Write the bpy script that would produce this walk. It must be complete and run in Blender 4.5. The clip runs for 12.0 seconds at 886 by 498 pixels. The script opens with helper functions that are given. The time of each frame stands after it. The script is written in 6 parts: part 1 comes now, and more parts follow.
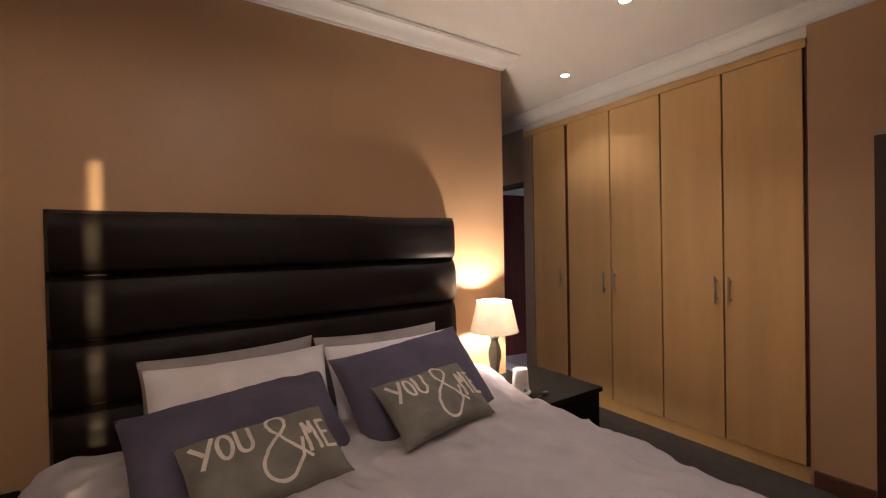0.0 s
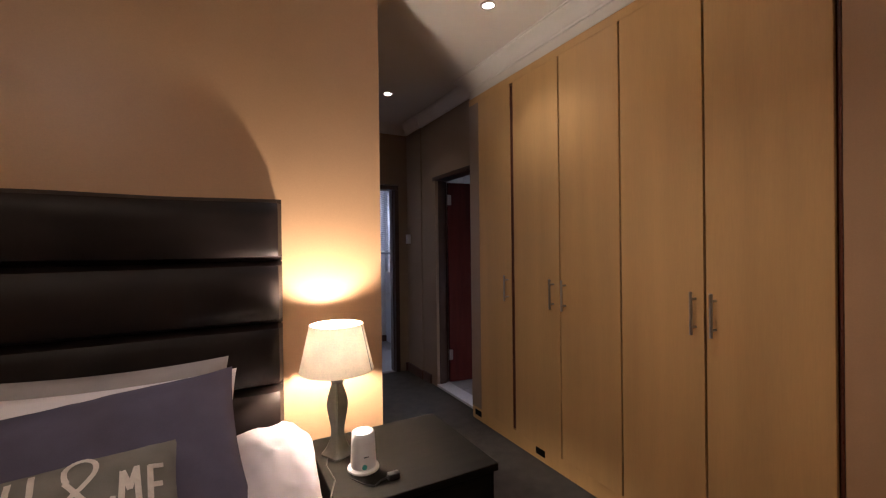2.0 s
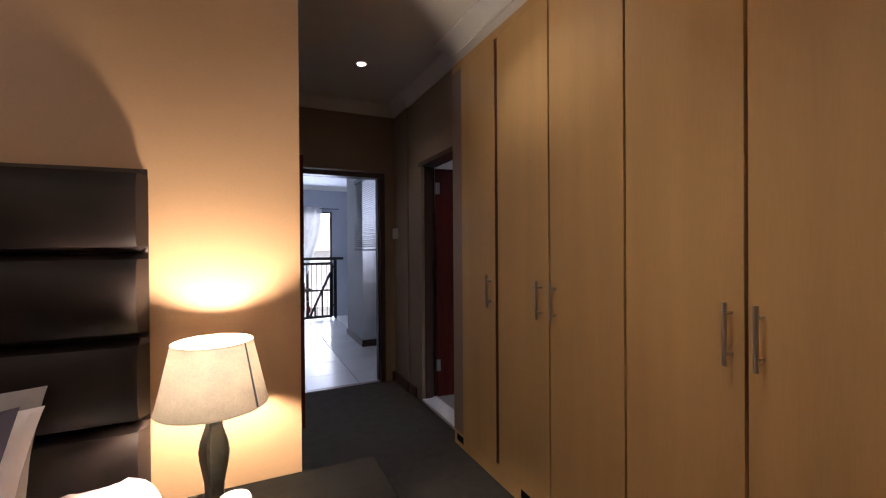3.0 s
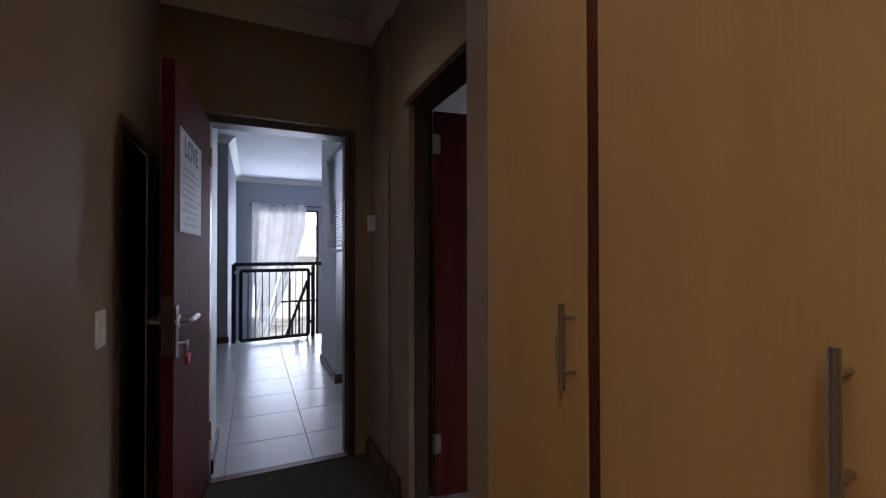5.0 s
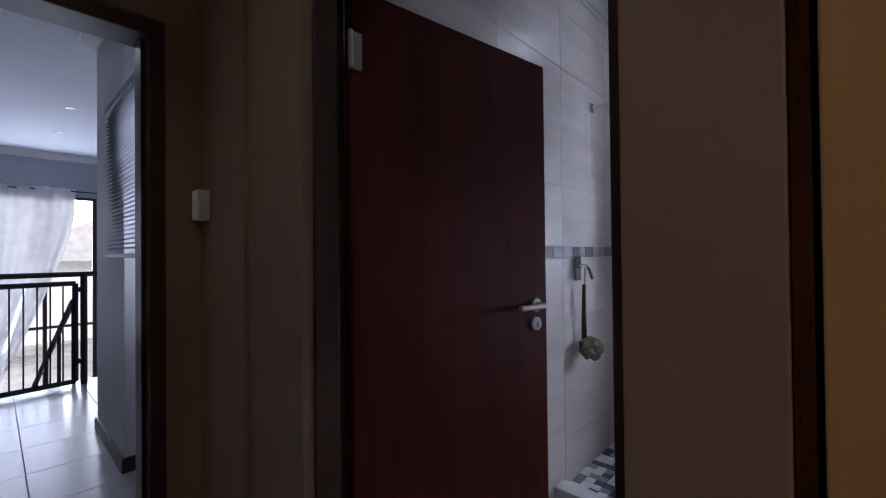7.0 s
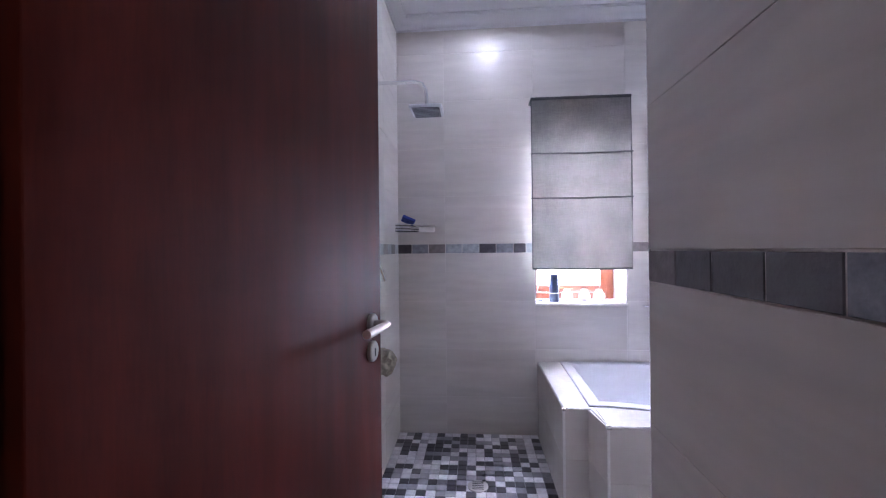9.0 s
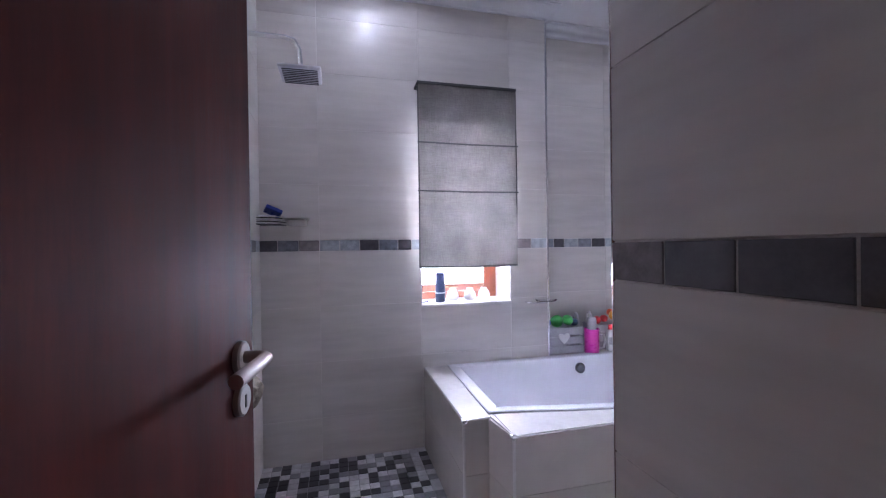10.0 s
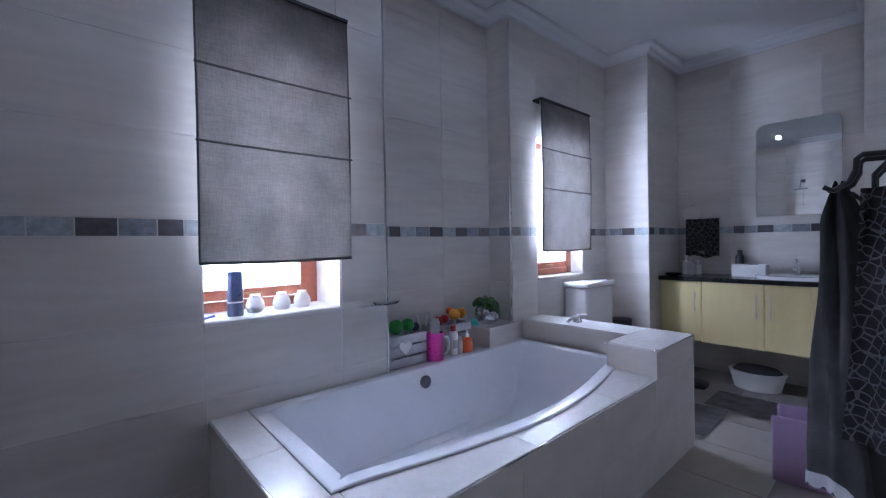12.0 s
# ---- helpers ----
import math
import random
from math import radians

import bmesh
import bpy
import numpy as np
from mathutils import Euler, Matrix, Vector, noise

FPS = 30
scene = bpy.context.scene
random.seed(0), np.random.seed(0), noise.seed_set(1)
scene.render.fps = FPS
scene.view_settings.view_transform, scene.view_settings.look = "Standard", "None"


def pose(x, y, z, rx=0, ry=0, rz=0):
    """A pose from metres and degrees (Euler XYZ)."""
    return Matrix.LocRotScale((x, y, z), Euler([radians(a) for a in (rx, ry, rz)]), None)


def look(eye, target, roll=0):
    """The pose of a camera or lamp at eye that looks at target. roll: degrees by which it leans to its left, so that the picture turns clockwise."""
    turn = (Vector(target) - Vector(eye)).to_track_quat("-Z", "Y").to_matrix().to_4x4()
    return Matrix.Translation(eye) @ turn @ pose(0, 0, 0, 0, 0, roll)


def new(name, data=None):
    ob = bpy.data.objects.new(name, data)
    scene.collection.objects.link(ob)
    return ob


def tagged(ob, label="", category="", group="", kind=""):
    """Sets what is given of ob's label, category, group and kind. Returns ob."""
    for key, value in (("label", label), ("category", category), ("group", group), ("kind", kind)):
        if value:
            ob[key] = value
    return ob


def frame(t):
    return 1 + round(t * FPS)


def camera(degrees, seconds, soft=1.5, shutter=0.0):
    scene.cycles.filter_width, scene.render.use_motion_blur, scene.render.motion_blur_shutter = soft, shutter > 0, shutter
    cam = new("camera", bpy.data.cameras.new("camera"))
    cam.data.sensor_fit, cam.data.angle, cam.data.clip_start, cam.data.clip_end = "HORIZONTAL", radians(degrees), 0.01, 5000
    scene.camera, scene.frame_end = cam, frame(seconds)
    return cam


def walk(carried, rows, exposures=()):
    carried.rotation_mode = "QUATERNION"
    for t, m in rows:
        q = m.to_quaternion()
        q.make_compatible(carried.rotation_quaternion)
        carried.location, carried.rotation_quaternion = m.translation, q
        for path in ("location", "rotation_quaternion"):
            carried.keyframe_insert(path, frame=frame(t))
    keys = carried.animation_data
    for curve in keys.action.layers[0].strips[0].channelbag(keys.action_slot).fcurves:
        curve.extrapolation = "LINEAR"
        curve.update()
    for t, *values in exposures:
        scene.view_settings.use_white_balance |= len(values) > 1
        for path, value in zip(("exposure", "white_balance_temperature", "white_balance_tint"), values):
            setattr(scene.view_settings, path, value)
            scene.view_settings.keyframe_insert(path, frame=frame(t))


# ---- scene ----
# The walk: seconds, eye in metres, yaw, pitch, roll in degrees
cam = camera(93.6, 12.0, soft=1.2)
ROWS = [
    (0.0, -0.017, 0.165, 1.404, -32.92, -0.54, 1.10),
    (0.5, 0.256, 0.243, 1.389, -32.01, -0.34, 0.80),
    (1.0, 0.582, 0.289, 1.369, -30.73, -0.32, 0.90),
    (1.5, 0.904, 0.360, 1.353, -29.67, -0.26, 0.70),
    (2.0, 1.230, 0.442, 1.361, -28.08, -0.20, 0.70),
    (2.5, 1.510, 0.554, 1.338, -26.68, -0.09, 0.60),
    (3.0, 1.744, 0.761, 1.325, -25.03, -0.29, 0.40),
    (5.0, 2.367, 2.093, 1.267, -24.64, 0.66, 0.10),
    (5.5, 2.441, 2.419, 1.271, -27.46, 0.54, 0.30),
    (6.0, 2.468, 2.698, 1.279, -32.65, 0.52, 0.50),
    (6.5, 2.510, 2.929, 1.285, -39.56, 0.57, 0.60),
    (7.0, 2.576, 3.135, 1.293, -47.35, 0.60, 0.60),
    (7.2, 2.596, 3.205, 1.292, -50.79, 0.60, 0.70),
    (8.8, 2.849, 3.614, 1.287, -81.37, 0.23, 0.90),
    (9.0, 2.893, 3.663, 1.287, -85.61, 0.09, 0.60),
    (9.5, 3.038, 3.721, 1.273, -94.99, 0.03, 0.90),
    (10.0, 3.195, 3.772, 1.276, -104.42, -0.29, 0.80),
    (10.5, 3.372, 3.759, 1.235, -113.23, -0.03, 1.10),
    (11.0, 3.589, 3.737, 1.216, -120.96, -0.29, 1.10),
    (11.5, 3.755, 3.693, 1.226, -127.44, -0.86, 0.90),
    (12.0, 3.878, 3.645, 1.215, -131.82, -0.74, 1.00),
]
walk(cam, [(t, pose(x, y, z, 90 + pitch, roll, yaw)) for t, x, y, z, yaw, pitch, roll in ROWS],
     exposures=[(0.0, 0.8, 6200, 21), (2.5, 0.6, 6200, 21), (3.2, 0.5, 6250, 16), (5.0, 0.33, 6300, 14), (6.0, 0.4, 6300, 16), (6.5, 0.15, 6250, 17), (7.0, 0.05, 6200, 18), (8.8, 1.45, 6200, 24),
                (9.3, 1.4, 6200, 24), (10.0, 1.06, 6200, 24), (10.5, 0.85, 6100, 22), (11.5, 0.45, 5900, 18), (12.0, 0.28, 5700, 16)])


# ---- light ----
world = bpy.data.worlds.new("sky")
scene.world = world
world.use_nodes = True
wn = world.node_tree
sky = wn.nodes.new("ShaderNodeTexSky")
sky.sky_type = "NISHITA"
sky.sun_disc = False
sky.sun_elevation = radians(41)
sky.sun_rotation = radians(193)
wn.nodes["Background"].inputs["Strength"].default_value = 0.12
wn.links.new(sky.outputs["Color"], wn.nodes["Background"].inputs["Color"])


def lamp(name, kind, m, energy, color, **values):
    data = bpy.data.lights.new(name, kind)
    data.energy, data.color = energy, color
    for key, value in values.items():
        if key == "size":
            data.size = value
        elif key == "size_y":
            data.shape = "RECTANGLE"
            data.size_y = value
        elif key == "radius":
            data.shadow_soft_size = value
        elif key == "cone":
            data.spot_size = radians(value)
        elif key == "blend":
            data.spot_blend = value
        elif key == "angle":
            data.angle = radians(value)
    ob = new(name, data)
    ob.matrix_world = m
    return ob


COOL = (0.70, 0.80, 1.0)
WARM = (1.0, 0.80, 0.58)
NEUTRAL = (1.0, 0.93, 0.86)

lamp("sun", "SUN", look((0, 0, 10), (2, 9, 2)), 3.5, (1, 0.95, 0.88), angle=3)
# sky light standing in the window openings
lamp("stair_window_light", "AREA", look((3.1, 12.05, 1.2), (3.1, 0, 1.0)), 52, COOL, size=1.5, size_y=2.6)
lamp("landing_window_light", "AREA", look((3.42, 5.55, 1.5), (0, 5.55, 1.2)), 12, COOL, size=1.1, size_y=1.1)
lamp("bath_window_light", "AREA", look((6.07, 2.96, 1.45), (0, 2.96, 1.4)), 105, COOL, size=0.56, size_y=1.0)
lamp("bath_window_light", "AREA", look((6.07, 0.75, 1.45), (0, 0.69, 1.4)), 90, COOL, size=0.6, size_y=1.0)
# ceiling spots; three WARM ones and (4.89, 1.76) are unseen, added as fill
BED_Z, BATH_Z, LAND_Z = 2.70, 2.86, 2.95
SPOTS = [(2.55, 2.35, BED_Z, 9.5, NEUTRAL), (2.04, 1.50, BED_Z, 15, NEUTRAL), (2.52, 3.84, BED_Z, 6.0, NEUTRAL),
         (0.2, 0.3, BED_Z, 17, WARM), (0.2, -1.6, BED_Z, 18, WARM), (-1.5, 1.3, BED_Z, 8, WARM),
         (5.27, 3.54, BATH_Z, 4.0, COOL), (4.50, 0.10, BATH_Z, 1.4, COOL), (4.89, 1.76, BATH_Z, 3.2, COOL),
         (2.37, 7.12, LAND_Z, 1.5, COOL)]
for x, y, z, power, tone in SPOTS:
    lamp("spot_light", "SPOT", look((x, y, z - 0.03), (x, y, 0)), power, tone, radius=0.03, cone=112 if x > 1.5 and z == BED_Z else 172, blend=0.8 if z == BED_Z and x > 1.5 else 0.35)
# bulb in the bedside lamp
lamp("bedside_bulb", "POINT", pose(1.646, 2.165, 0.965), 34, (1.0, 0.84, 0.63), radius=0.03)
# unseen lamp, added to throw a streak through the slit in the back wall
lamp("streak_light", "SPOT", look((-0.28, -9.0, 1.45), (-0.28, 2.4, 1.22)), 2600, (1.0, 0.72, 0.33), radius=0.02, cone=12, blend=0.1)


# ---- materials ----
def mat(name, color, rough=0.6, metal=0.0, vary=0.08, scale=4.0, fine=60.0, bump=0.1, grain=(1, 1, 1), spec=0.5, coat=0.0, rnd=0.0, tint=None, depth=0.004, rvar=0.22):
    """A surface with a coarse and a fine variation of colour, roughness and relief, in object space metres."""
    m = bpy.data.materials.new(name)
    m.use_nodes = True
    nt = m.node_tree
    n, l = nt.nodes, nt.links
    b = n["Principled BSDF"]
    b.inputs["Metallic"].default_value = metal
    b.inputs["Specular IOR Level"].default_value = spec
    b.inputs["Coat Weight"].default_value = coat
    b.inputs["Coat Roughness"].default_value = 0.15
    tc = n.new("ShaderNodeTexCoord")
    mp = n.new("ShaderNodeMapping")
    mp.inputs["Scale"].default_value = grain
    l.new(tc.outputs["Object"], mp.inputs["Vector"])
    if rnd:
        seed, far = n.new("ShaderNodeObjectInfo"), n.new("ShaderNodeVectorMath")
        far.operation = "MULTIPLY"
        far.inputs[1].default_value = (37.0, 53.0, 19.0)
        l.new(seed.outputs["Random"], far.inputs[0])
        l.new(far.outputs["Vector"], mp.inputs["Location"])
    big, small = n.new("ShaderNodeTexNoise"), n.new("ShaderNodeTexNoise")
    big.inputs["Scale"].default_value, big.inputs["Detail"].default_value = scale, 4
    small.inputs["Scale"].default_value, small.inputs["Detail"].default_value = fine, 3
    l.new(mp.outputs["Vector"], big.inputs["Vector"])
    l.new(mp.outputs["Vector"], small.inputs["Vector"])
    mix = n.new("ShaderNodeMath")
    mix.operation = "MULTIPLY_ADD"
    mix.inputs[1].default_value = 0.4
    l.new(small.outputs["Fac"], mix.inputs[0])
    l.new(big.outputs["Fac"], mix.inputs[2])
    ramp = n.new("ShaderNodeValToRGB")
    dark = tint or tuple(c * (1 - 2.2 * vary) for c in color)
    light = tuple(min(1, c * (1 + 1.4 * vary)) for c in color)
    ramp.color_ramp.elements[0].position, ramp.color_ramp.elements[1].position = 0.42, 0.95
    ramp.color_ramp.elements[0].color, ramp.color_ramp.elements[1].color = (*dark, 1), (*light, 1)
    l.new(mix.outputs[0], ramp.inputs["Fac"])
    out = ramp.outputs["Color"]
    if rnd:
        info, hsv, ma = n.new("ShaderNodeObjectInfo"), n.new("ShaderNodeHueSaturation"), n.new("ShaderNodeMath")
        ma.operation = "MULTIPLY_ADD"
        ma.inputs[1].default_value, ma.inputs[2].default_value = 2 * rnd, 1 - rnd
        l.new(info.outputs["Random"], ma.inputs[0])
        l.new(ma.outputs[0], hsv.inputs["Value"])
        l.new(out, hsv.inputs["Color"])
        out = hsv.outputs["Color"]
    l.new(out, b.inputs["Base Color"])
    rr = n.new("ShaderNodeMath")
    rr.operation = "MULTIPLY_ADD"
    rr.inputs[1].default_value, rr.inputs[2].default_value = rvar, max(0.0, rough - rvar / 2)
    rr.use_clamp = True
    l.new(small.outputs["Fac"], rr.inputs[0])
    l.new(rr.outputs[0], b.inputs["Roughness"])
    if bump:
        bp = n.new("ShaderNodeBump")
        bp.inputs["Strength"].default_value, bp.inputs["Distance"].default_value = bump, depth
        l.new(mix.outputs[0], bp.inputs["Height"])
        l.new(bp.outputs["Normal"], b.inputs["Normal"])
    return m


def see_through(name, color, amount, rough=0.8, weave=False):
    """Thin cloth that lets part of the light through."""
    m = mat(name, color, rough, vary=0.14, scale=7, fine=170, bump=0.25)
    n, l = m.node_tree.nodes, m.node_tree.links
    b, o = n["Principled BSDF"], n["Material Output"]
    t, mx = n.new("ShaderNodeBsdfTranslucent"), n.new("ShaderNodeMixShader")
    t.inputs["Color"].default_value = (*color, 1)
    mx.inputs["Fac"].default_value = amount
    if weave:
        base = b.inputs["Base Color"].links[0].from_socket
        tc, total = n.new("ShaderNodeTexCoord"), None
        for k, (sy, sz) in enumerate(((22, 300), (300, 22), (5, 3))):
            mp, tx = n.new("ShaderNodeMapping"), n.new("ShaderNodeTexNoise")
            mp.inputs["Scale"].default_value = (1, sy, sz)
            tx.inputs["Scale"].default_value, tx.inputs["Detail"].default_value = 1.0, 2
            l.new(tc.outputs["Object"], mp.inputs["Vector"])
            l.new(mp.outputs["Vector"], tx.inputs["Vector"])
            add = n.new("ShaderNodeMath")
            add.operation = "ADD"
            l.new(tx.outputs["Fac"], add.inputs[0])
            if total:
                l.new(total, add.inputs[1])
            else:
                add.inputs[1].default_value = -1.5
            total = add.outputs[0]
        fac, hsv = n.new("ShaderNodeMath"), n.new("ShaderNodeHueSaturation")
        fac.operation = "MULTIPLY_ADD"
        fac.inputs[1].default_value, fac.inputs[2].default_value = 0.55, 1.0
        l.new(total, fac.inputs[0])
        l.new(fac.outputs[0], hsv.inputs["Value"])
        l.new(base, hsv.inputs["Color"])
        l.new(hsv.outputs["Color"], b.inputs["Base Color"])
        l.new(hsv.outputs["Color"], t.inputs["Color"])
    l.new(b.outputs["BSDF"], mx.inputs[1])
    l.new(t.outputs["BSDF"], mx.inputs[2])
    l.new(mx.outputs["Shader"], o.inputs["Surface"])
    return m


def glow(name, color, strength):
    m = bpy.data.materials.new(name)
    m.use_nodes = True
    b = m.node_tree.nodes["Principled BSDF"]
    b.inputs["Base Color"].default_value = (*color, 1)
    b.inputs["Emission Color"].default_value = (*color, 1)
    b.inputs["Emission Strength"].default_value = strength
    return m


def glass(name, rough=0.0, color=(1, 1, 1)):
    m = bpy.data.materials.new(name)
    m.use_nodes = True
    b = m.node_tree.nodes["Principled BSDF"]
    b.inputs["Base Color"].default_value = (*color, 1)
    b.inputs["Transmission Weight"].default_value = 1.0
    b.inputs["Roughness"].default_value = rough
    b.inputs["IOR"].default_value = 1.45
    return m


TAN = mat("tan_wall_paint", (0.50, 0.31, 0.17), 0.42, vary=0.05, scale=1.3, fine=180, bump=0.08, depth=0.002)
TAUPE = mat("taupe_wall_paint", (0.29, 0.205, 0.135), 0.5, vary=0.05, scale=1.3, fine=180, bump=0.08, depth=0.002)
BLUEGREY = mat("blue_grey_wall_paint", (0.36, 0.38, 0.42), 0.6, vary=0.04, scale=1.2, fine=160, bump=0.06, depth=0.002)
PALE = mat("pale_grey_wall_paint", (0.66, 0.67, 0.69), 0.55, vary=0.03, scale=1.2, fine=160, bump=0.06, depth=0.002)
CEIL = mat("ceiling_paint", (0.74, 0.71, 0.66), 0.7, vary=0.03, scale=0.9, fine=140, bump=0.05, depth=0.002)
BATHCEIL = mat("bathroom_ceiling_paint", (0.72, 0.73, 0.76), 0.7, vary=0.03, scale=0.9, fine=140, bump=0.05, depth=0.002)
WHITE = mat("white_paint", (0.80, 0.78, 0.74), 0.45, vary=0.02, bump=0.02)
CARPET = mat("dark_grey_carpet", (0.075, 0.066, 0.056), 0.95, vary=0.10, scale=14, fine=420, bump=0.9, spec=0.1, depth=0.01)
SKIRT = mat("dark_brown_skirting", (0.085, 0.032, 0.018), 0.32, vary=0.18, scale=3, fine=60, grain=(1, 1, 1), bump=0.05)
FRAMEWOOD = mat("dark_stained_door_frame", (0.050, 0.024, 0.015), 0.34, vary=0.10, scale=3, fine=40, grain=(8, 8, 0.6), bump=0.03, rvar=0.1)
MAHOGANY = mat("mahogany_door_veneer", (0.080, 0.014, 0.010), 0.58, vary=0.16, scale=2.5, fine=40, grain=(7, 7, 0.6), bump=0.02, spec=0.09)
EDGE = mat("mahogany_edge_strip", (0.11, 0.030, 0.014), 0.3, vary=0.12, grain=(5, 5, 1), bump=0.03)
BEECH = mat("beech_veneer", (0.60, 0.365, 0.145), 0.46, vary=0.05, scale=1.3, fine=24, grain=(7, 7, 0.5), bump=0.01, rnd=0.03, rvar=0.06)
FARLEAF = mat("shade_darkened_door_veneer", (0.10, 0.062, 0.042), 0.42, vary=0.12, scale=2.5, fine=40, grain=(7, 7, 0.6), bump=0.02)
PALEBEECH = mat("pale_greenish_beech_veneer", (0.62, 0.52, 0.27), 0.38, vary=0.035, scale=1.3, fine=24, grain=(7, 7, 0.5), bump=0.01, rnd=0.03, rvar=0.06)
STEEL = mat("brushed_steel", (0.52, 0.50, 0.47), 0.30, 1.0, vary=0.03, fine=30, bump=0.0, rvar=0.06)
# chrome in a darker tone, for the overflow cap and door plates
DARKCHROME = mat("dark_chrome", (0.22, 0.22, 0.24), 0.18, 1.0, vary=0.05, bump=0)
SATIN = mat("satin_nickel", (0.62, 0.62, 0.64), 0.4, 0.4, vary=0.03, bump=0)
CHROME = mat("chrome", (0.82, 0.83, 0.85), 0.12, 1.0, vary=0.02, bump=0)
BRASS = mat("aged_brass", (0.32, 0.22, 0.10), 0.35, 1.0, vary=0.1)
BLACKMETAL = mat("black_painted_steel", (0.012, 0.012, 0.014), 0.4, 0.0, vary=0.15, bump=0.05)
LEATHER = mat("dark_brown_leather", (0.013, 0.008, 0.007), 0.48, vary=0.2, scale=6, fine=240, bump=0.12, spec=0.22)
BLACKWOOD = mat("black_stained_wood", (0.007, 0.006, 0.005), 0.7, vary=0.2, scale=4, fine=60, grain=(1, 8, 1), bump=0.06, spec=0.07)
LINEN = mat("white_cotton", (0.84, 0.80, 0.82), 0.85, vary=0.04, scale=6, fine=400, bump=0.12, spec=0.2)
GREYLINEN = mat("grey_cotton", (0.36, 0.33, 0.32), 0.85, vary=0.06, scale=6, fine=400, bump=0.12, spec=0.2)
SPONGE = mat("beige_net_sponge", (0.36, 0.32, 0.26), 0.95, vary=0.2, scale=30, fine=200, bump=0.8, spec=0.1, depth=0.008)
NAVY = mat("slate_blue_cotton", (0.115, 0.105, 0.150), 0.85, vary=0.10, scale=6, fine=400, bump=0.15, spec=0.2)
CUSHION = mat("grey_green_canvas", (0.215, 0.205, 0.175), 0.9, vary=0.10, scale=12, fine=500, bump=0.3, spec=0.15)
PRINT = mat("cream_print", (0.72, 0.66, 0.58), 0.9, vary=0.10, scale=20, fine=300, bump=0.1)
LAMPWOOD = mat("grey_black_lamp_wood", (0.045, 0.044, 0.040), 0.35, vary=0.25, scale=20, fine=120, bump=0.1)
SHADE = see_through("cream_lampshade", (0.78, 0.66, 0.50), 0.018)
CERAMIC = mat("white_ceramic", (0.84, 0.84, 0.85), 0.12, vary=0.02, bump=0.0, coat=0.5)
ACRYLIC = mat("white_bath_acrylic", (0.82, 0.83, 0.87), 0.16, vary=0.015, bump=0.0, coat=0.4)
WALLTILE = mat("cream_wall_tile", (0.60, 0.565, 0.53), 0.33, vary=0.06, scale=1.5, fine=6, grain=(0.6, 4.2, 1), bump=0.0, rnd=0.03, rvar=0.05)
LEDGETILE = mat("pale_ledge_tile", (0.72, 0.70, 0.68), 0.22, vary=0.05, scale=3, fine=40, bump=0.02, rnd=0.03)
GROUT = mat("pale_grout", (0.68, 0.65, 0.62), 0.9, vary=0.1, fine=300, bump=0.2)
MIDGROUT = mat("grey_mosaic_grout", (0.34, 0.33, 0.35), 0.9, vary=0.12, fine=300, bump=0.2)
DARKGROUT = mat("dark_grout", (0.20, 0.20, 0.21), 0.9, vary=0.1, fine=300, bump=0.2)
BANDS = [mat("band_tile_" + w, c, 0.4, vary=0.16, scale=30, fine=160, bump=0.25, grain=(1, 1, 4), rnd=0.10)
         for w, c in (("charcoal", (0.085, 0.080, 0.090)), ("blue_grey", (0.24, 0.26, 0.30)), ("pale", (0.38, 0.41, 0.44)), ("taupe", (0.22, 0.19, 0.19)))]
MOSAICS = [mat("mosaic_" + w, c, 0.4, vary=0.1, scale=30, fine=100, bump=0.1, rnd=0.12)
           for w, c in (("white", (0.68, 0.67, 0.70)), ("charcoal", (0.055, 0.050, 0.062)), ("grey", (0.27, 0.26, 0.29)))]
FLOORTILE = mat("grey_floor_tile", (0.47, 0.47, 0.48), 0.24, vary=0.025, scale=1.6, fine=5, grain=(2, 0.8, 1), bump=0.0, rnd=0.04, rvar=0.0)
BATHFLOOR = mat("beige_bath_floor_tile", (0.27, 0.245, 0.225), 0.36, vary=0.09, scale=2.6, fine=12, bump=0.0, rnd=0.04, rvar=0.06)
BLINDCLOTH = see_through("grey_blind_linen", (0.20, 0.188, 0.18), 0.27, weave=True)
BOUNCELINING = see_through("white_bounce_lining", (0.80, 0.79, 0.77), 0.6)
BLINDEDGE = mat("dark_blind_hem", (0.05, 0.05, 0.055), 0.8, vary=0.1)
REDWOOD = mat("red_brown_window_frame", (0.26, 0.075, 0.035), 0.3, vary=0.14, scale=5, fine=50, grain=(4, 4, 1), bump=0.04)
SHEER = see_through("white_sheer_curtain", (0.86, 0.87, 0.90), 0.65)
SLAT = mat("silver_blind_slat", (0.24, 0.26, 0.30), 0.4, vary=0.05)
GLASS = glass("window_glass")
CLEAR = glass("clear_plastic", 0.05)
MIRROR = mat("mirror_silver", (0.88, 0.90, 0.90), 0.02, 1.0, vary=0.0, bump=0, rvar=0.0)
LENS = glow("spot_lens", (1.0, 0.95, 0.88), 30)
COUNTER = mat("black_granite", (0.018, 0.018, 0.020), 0.2, vary=0.3, scale=60, fine=300, bump=0.02)
TOWEL = mat("charcoal_terry_towel", (0.045, 0.044, 0.045), 0.97, vary=0.2, scale=8, fine=350, bump=0.8, spec=0.1, depth=0.01)
PATTERN = mat("patterned_towel_cloth", (0.05, 0.048, 0.051), 0.97, vary=0.2, scale=8, fine=350, bump=0.7, spec=0.1, depth=0.008)
pn, pl = PATTERN.node_tree.nodes, PATTERN.node_tree.links
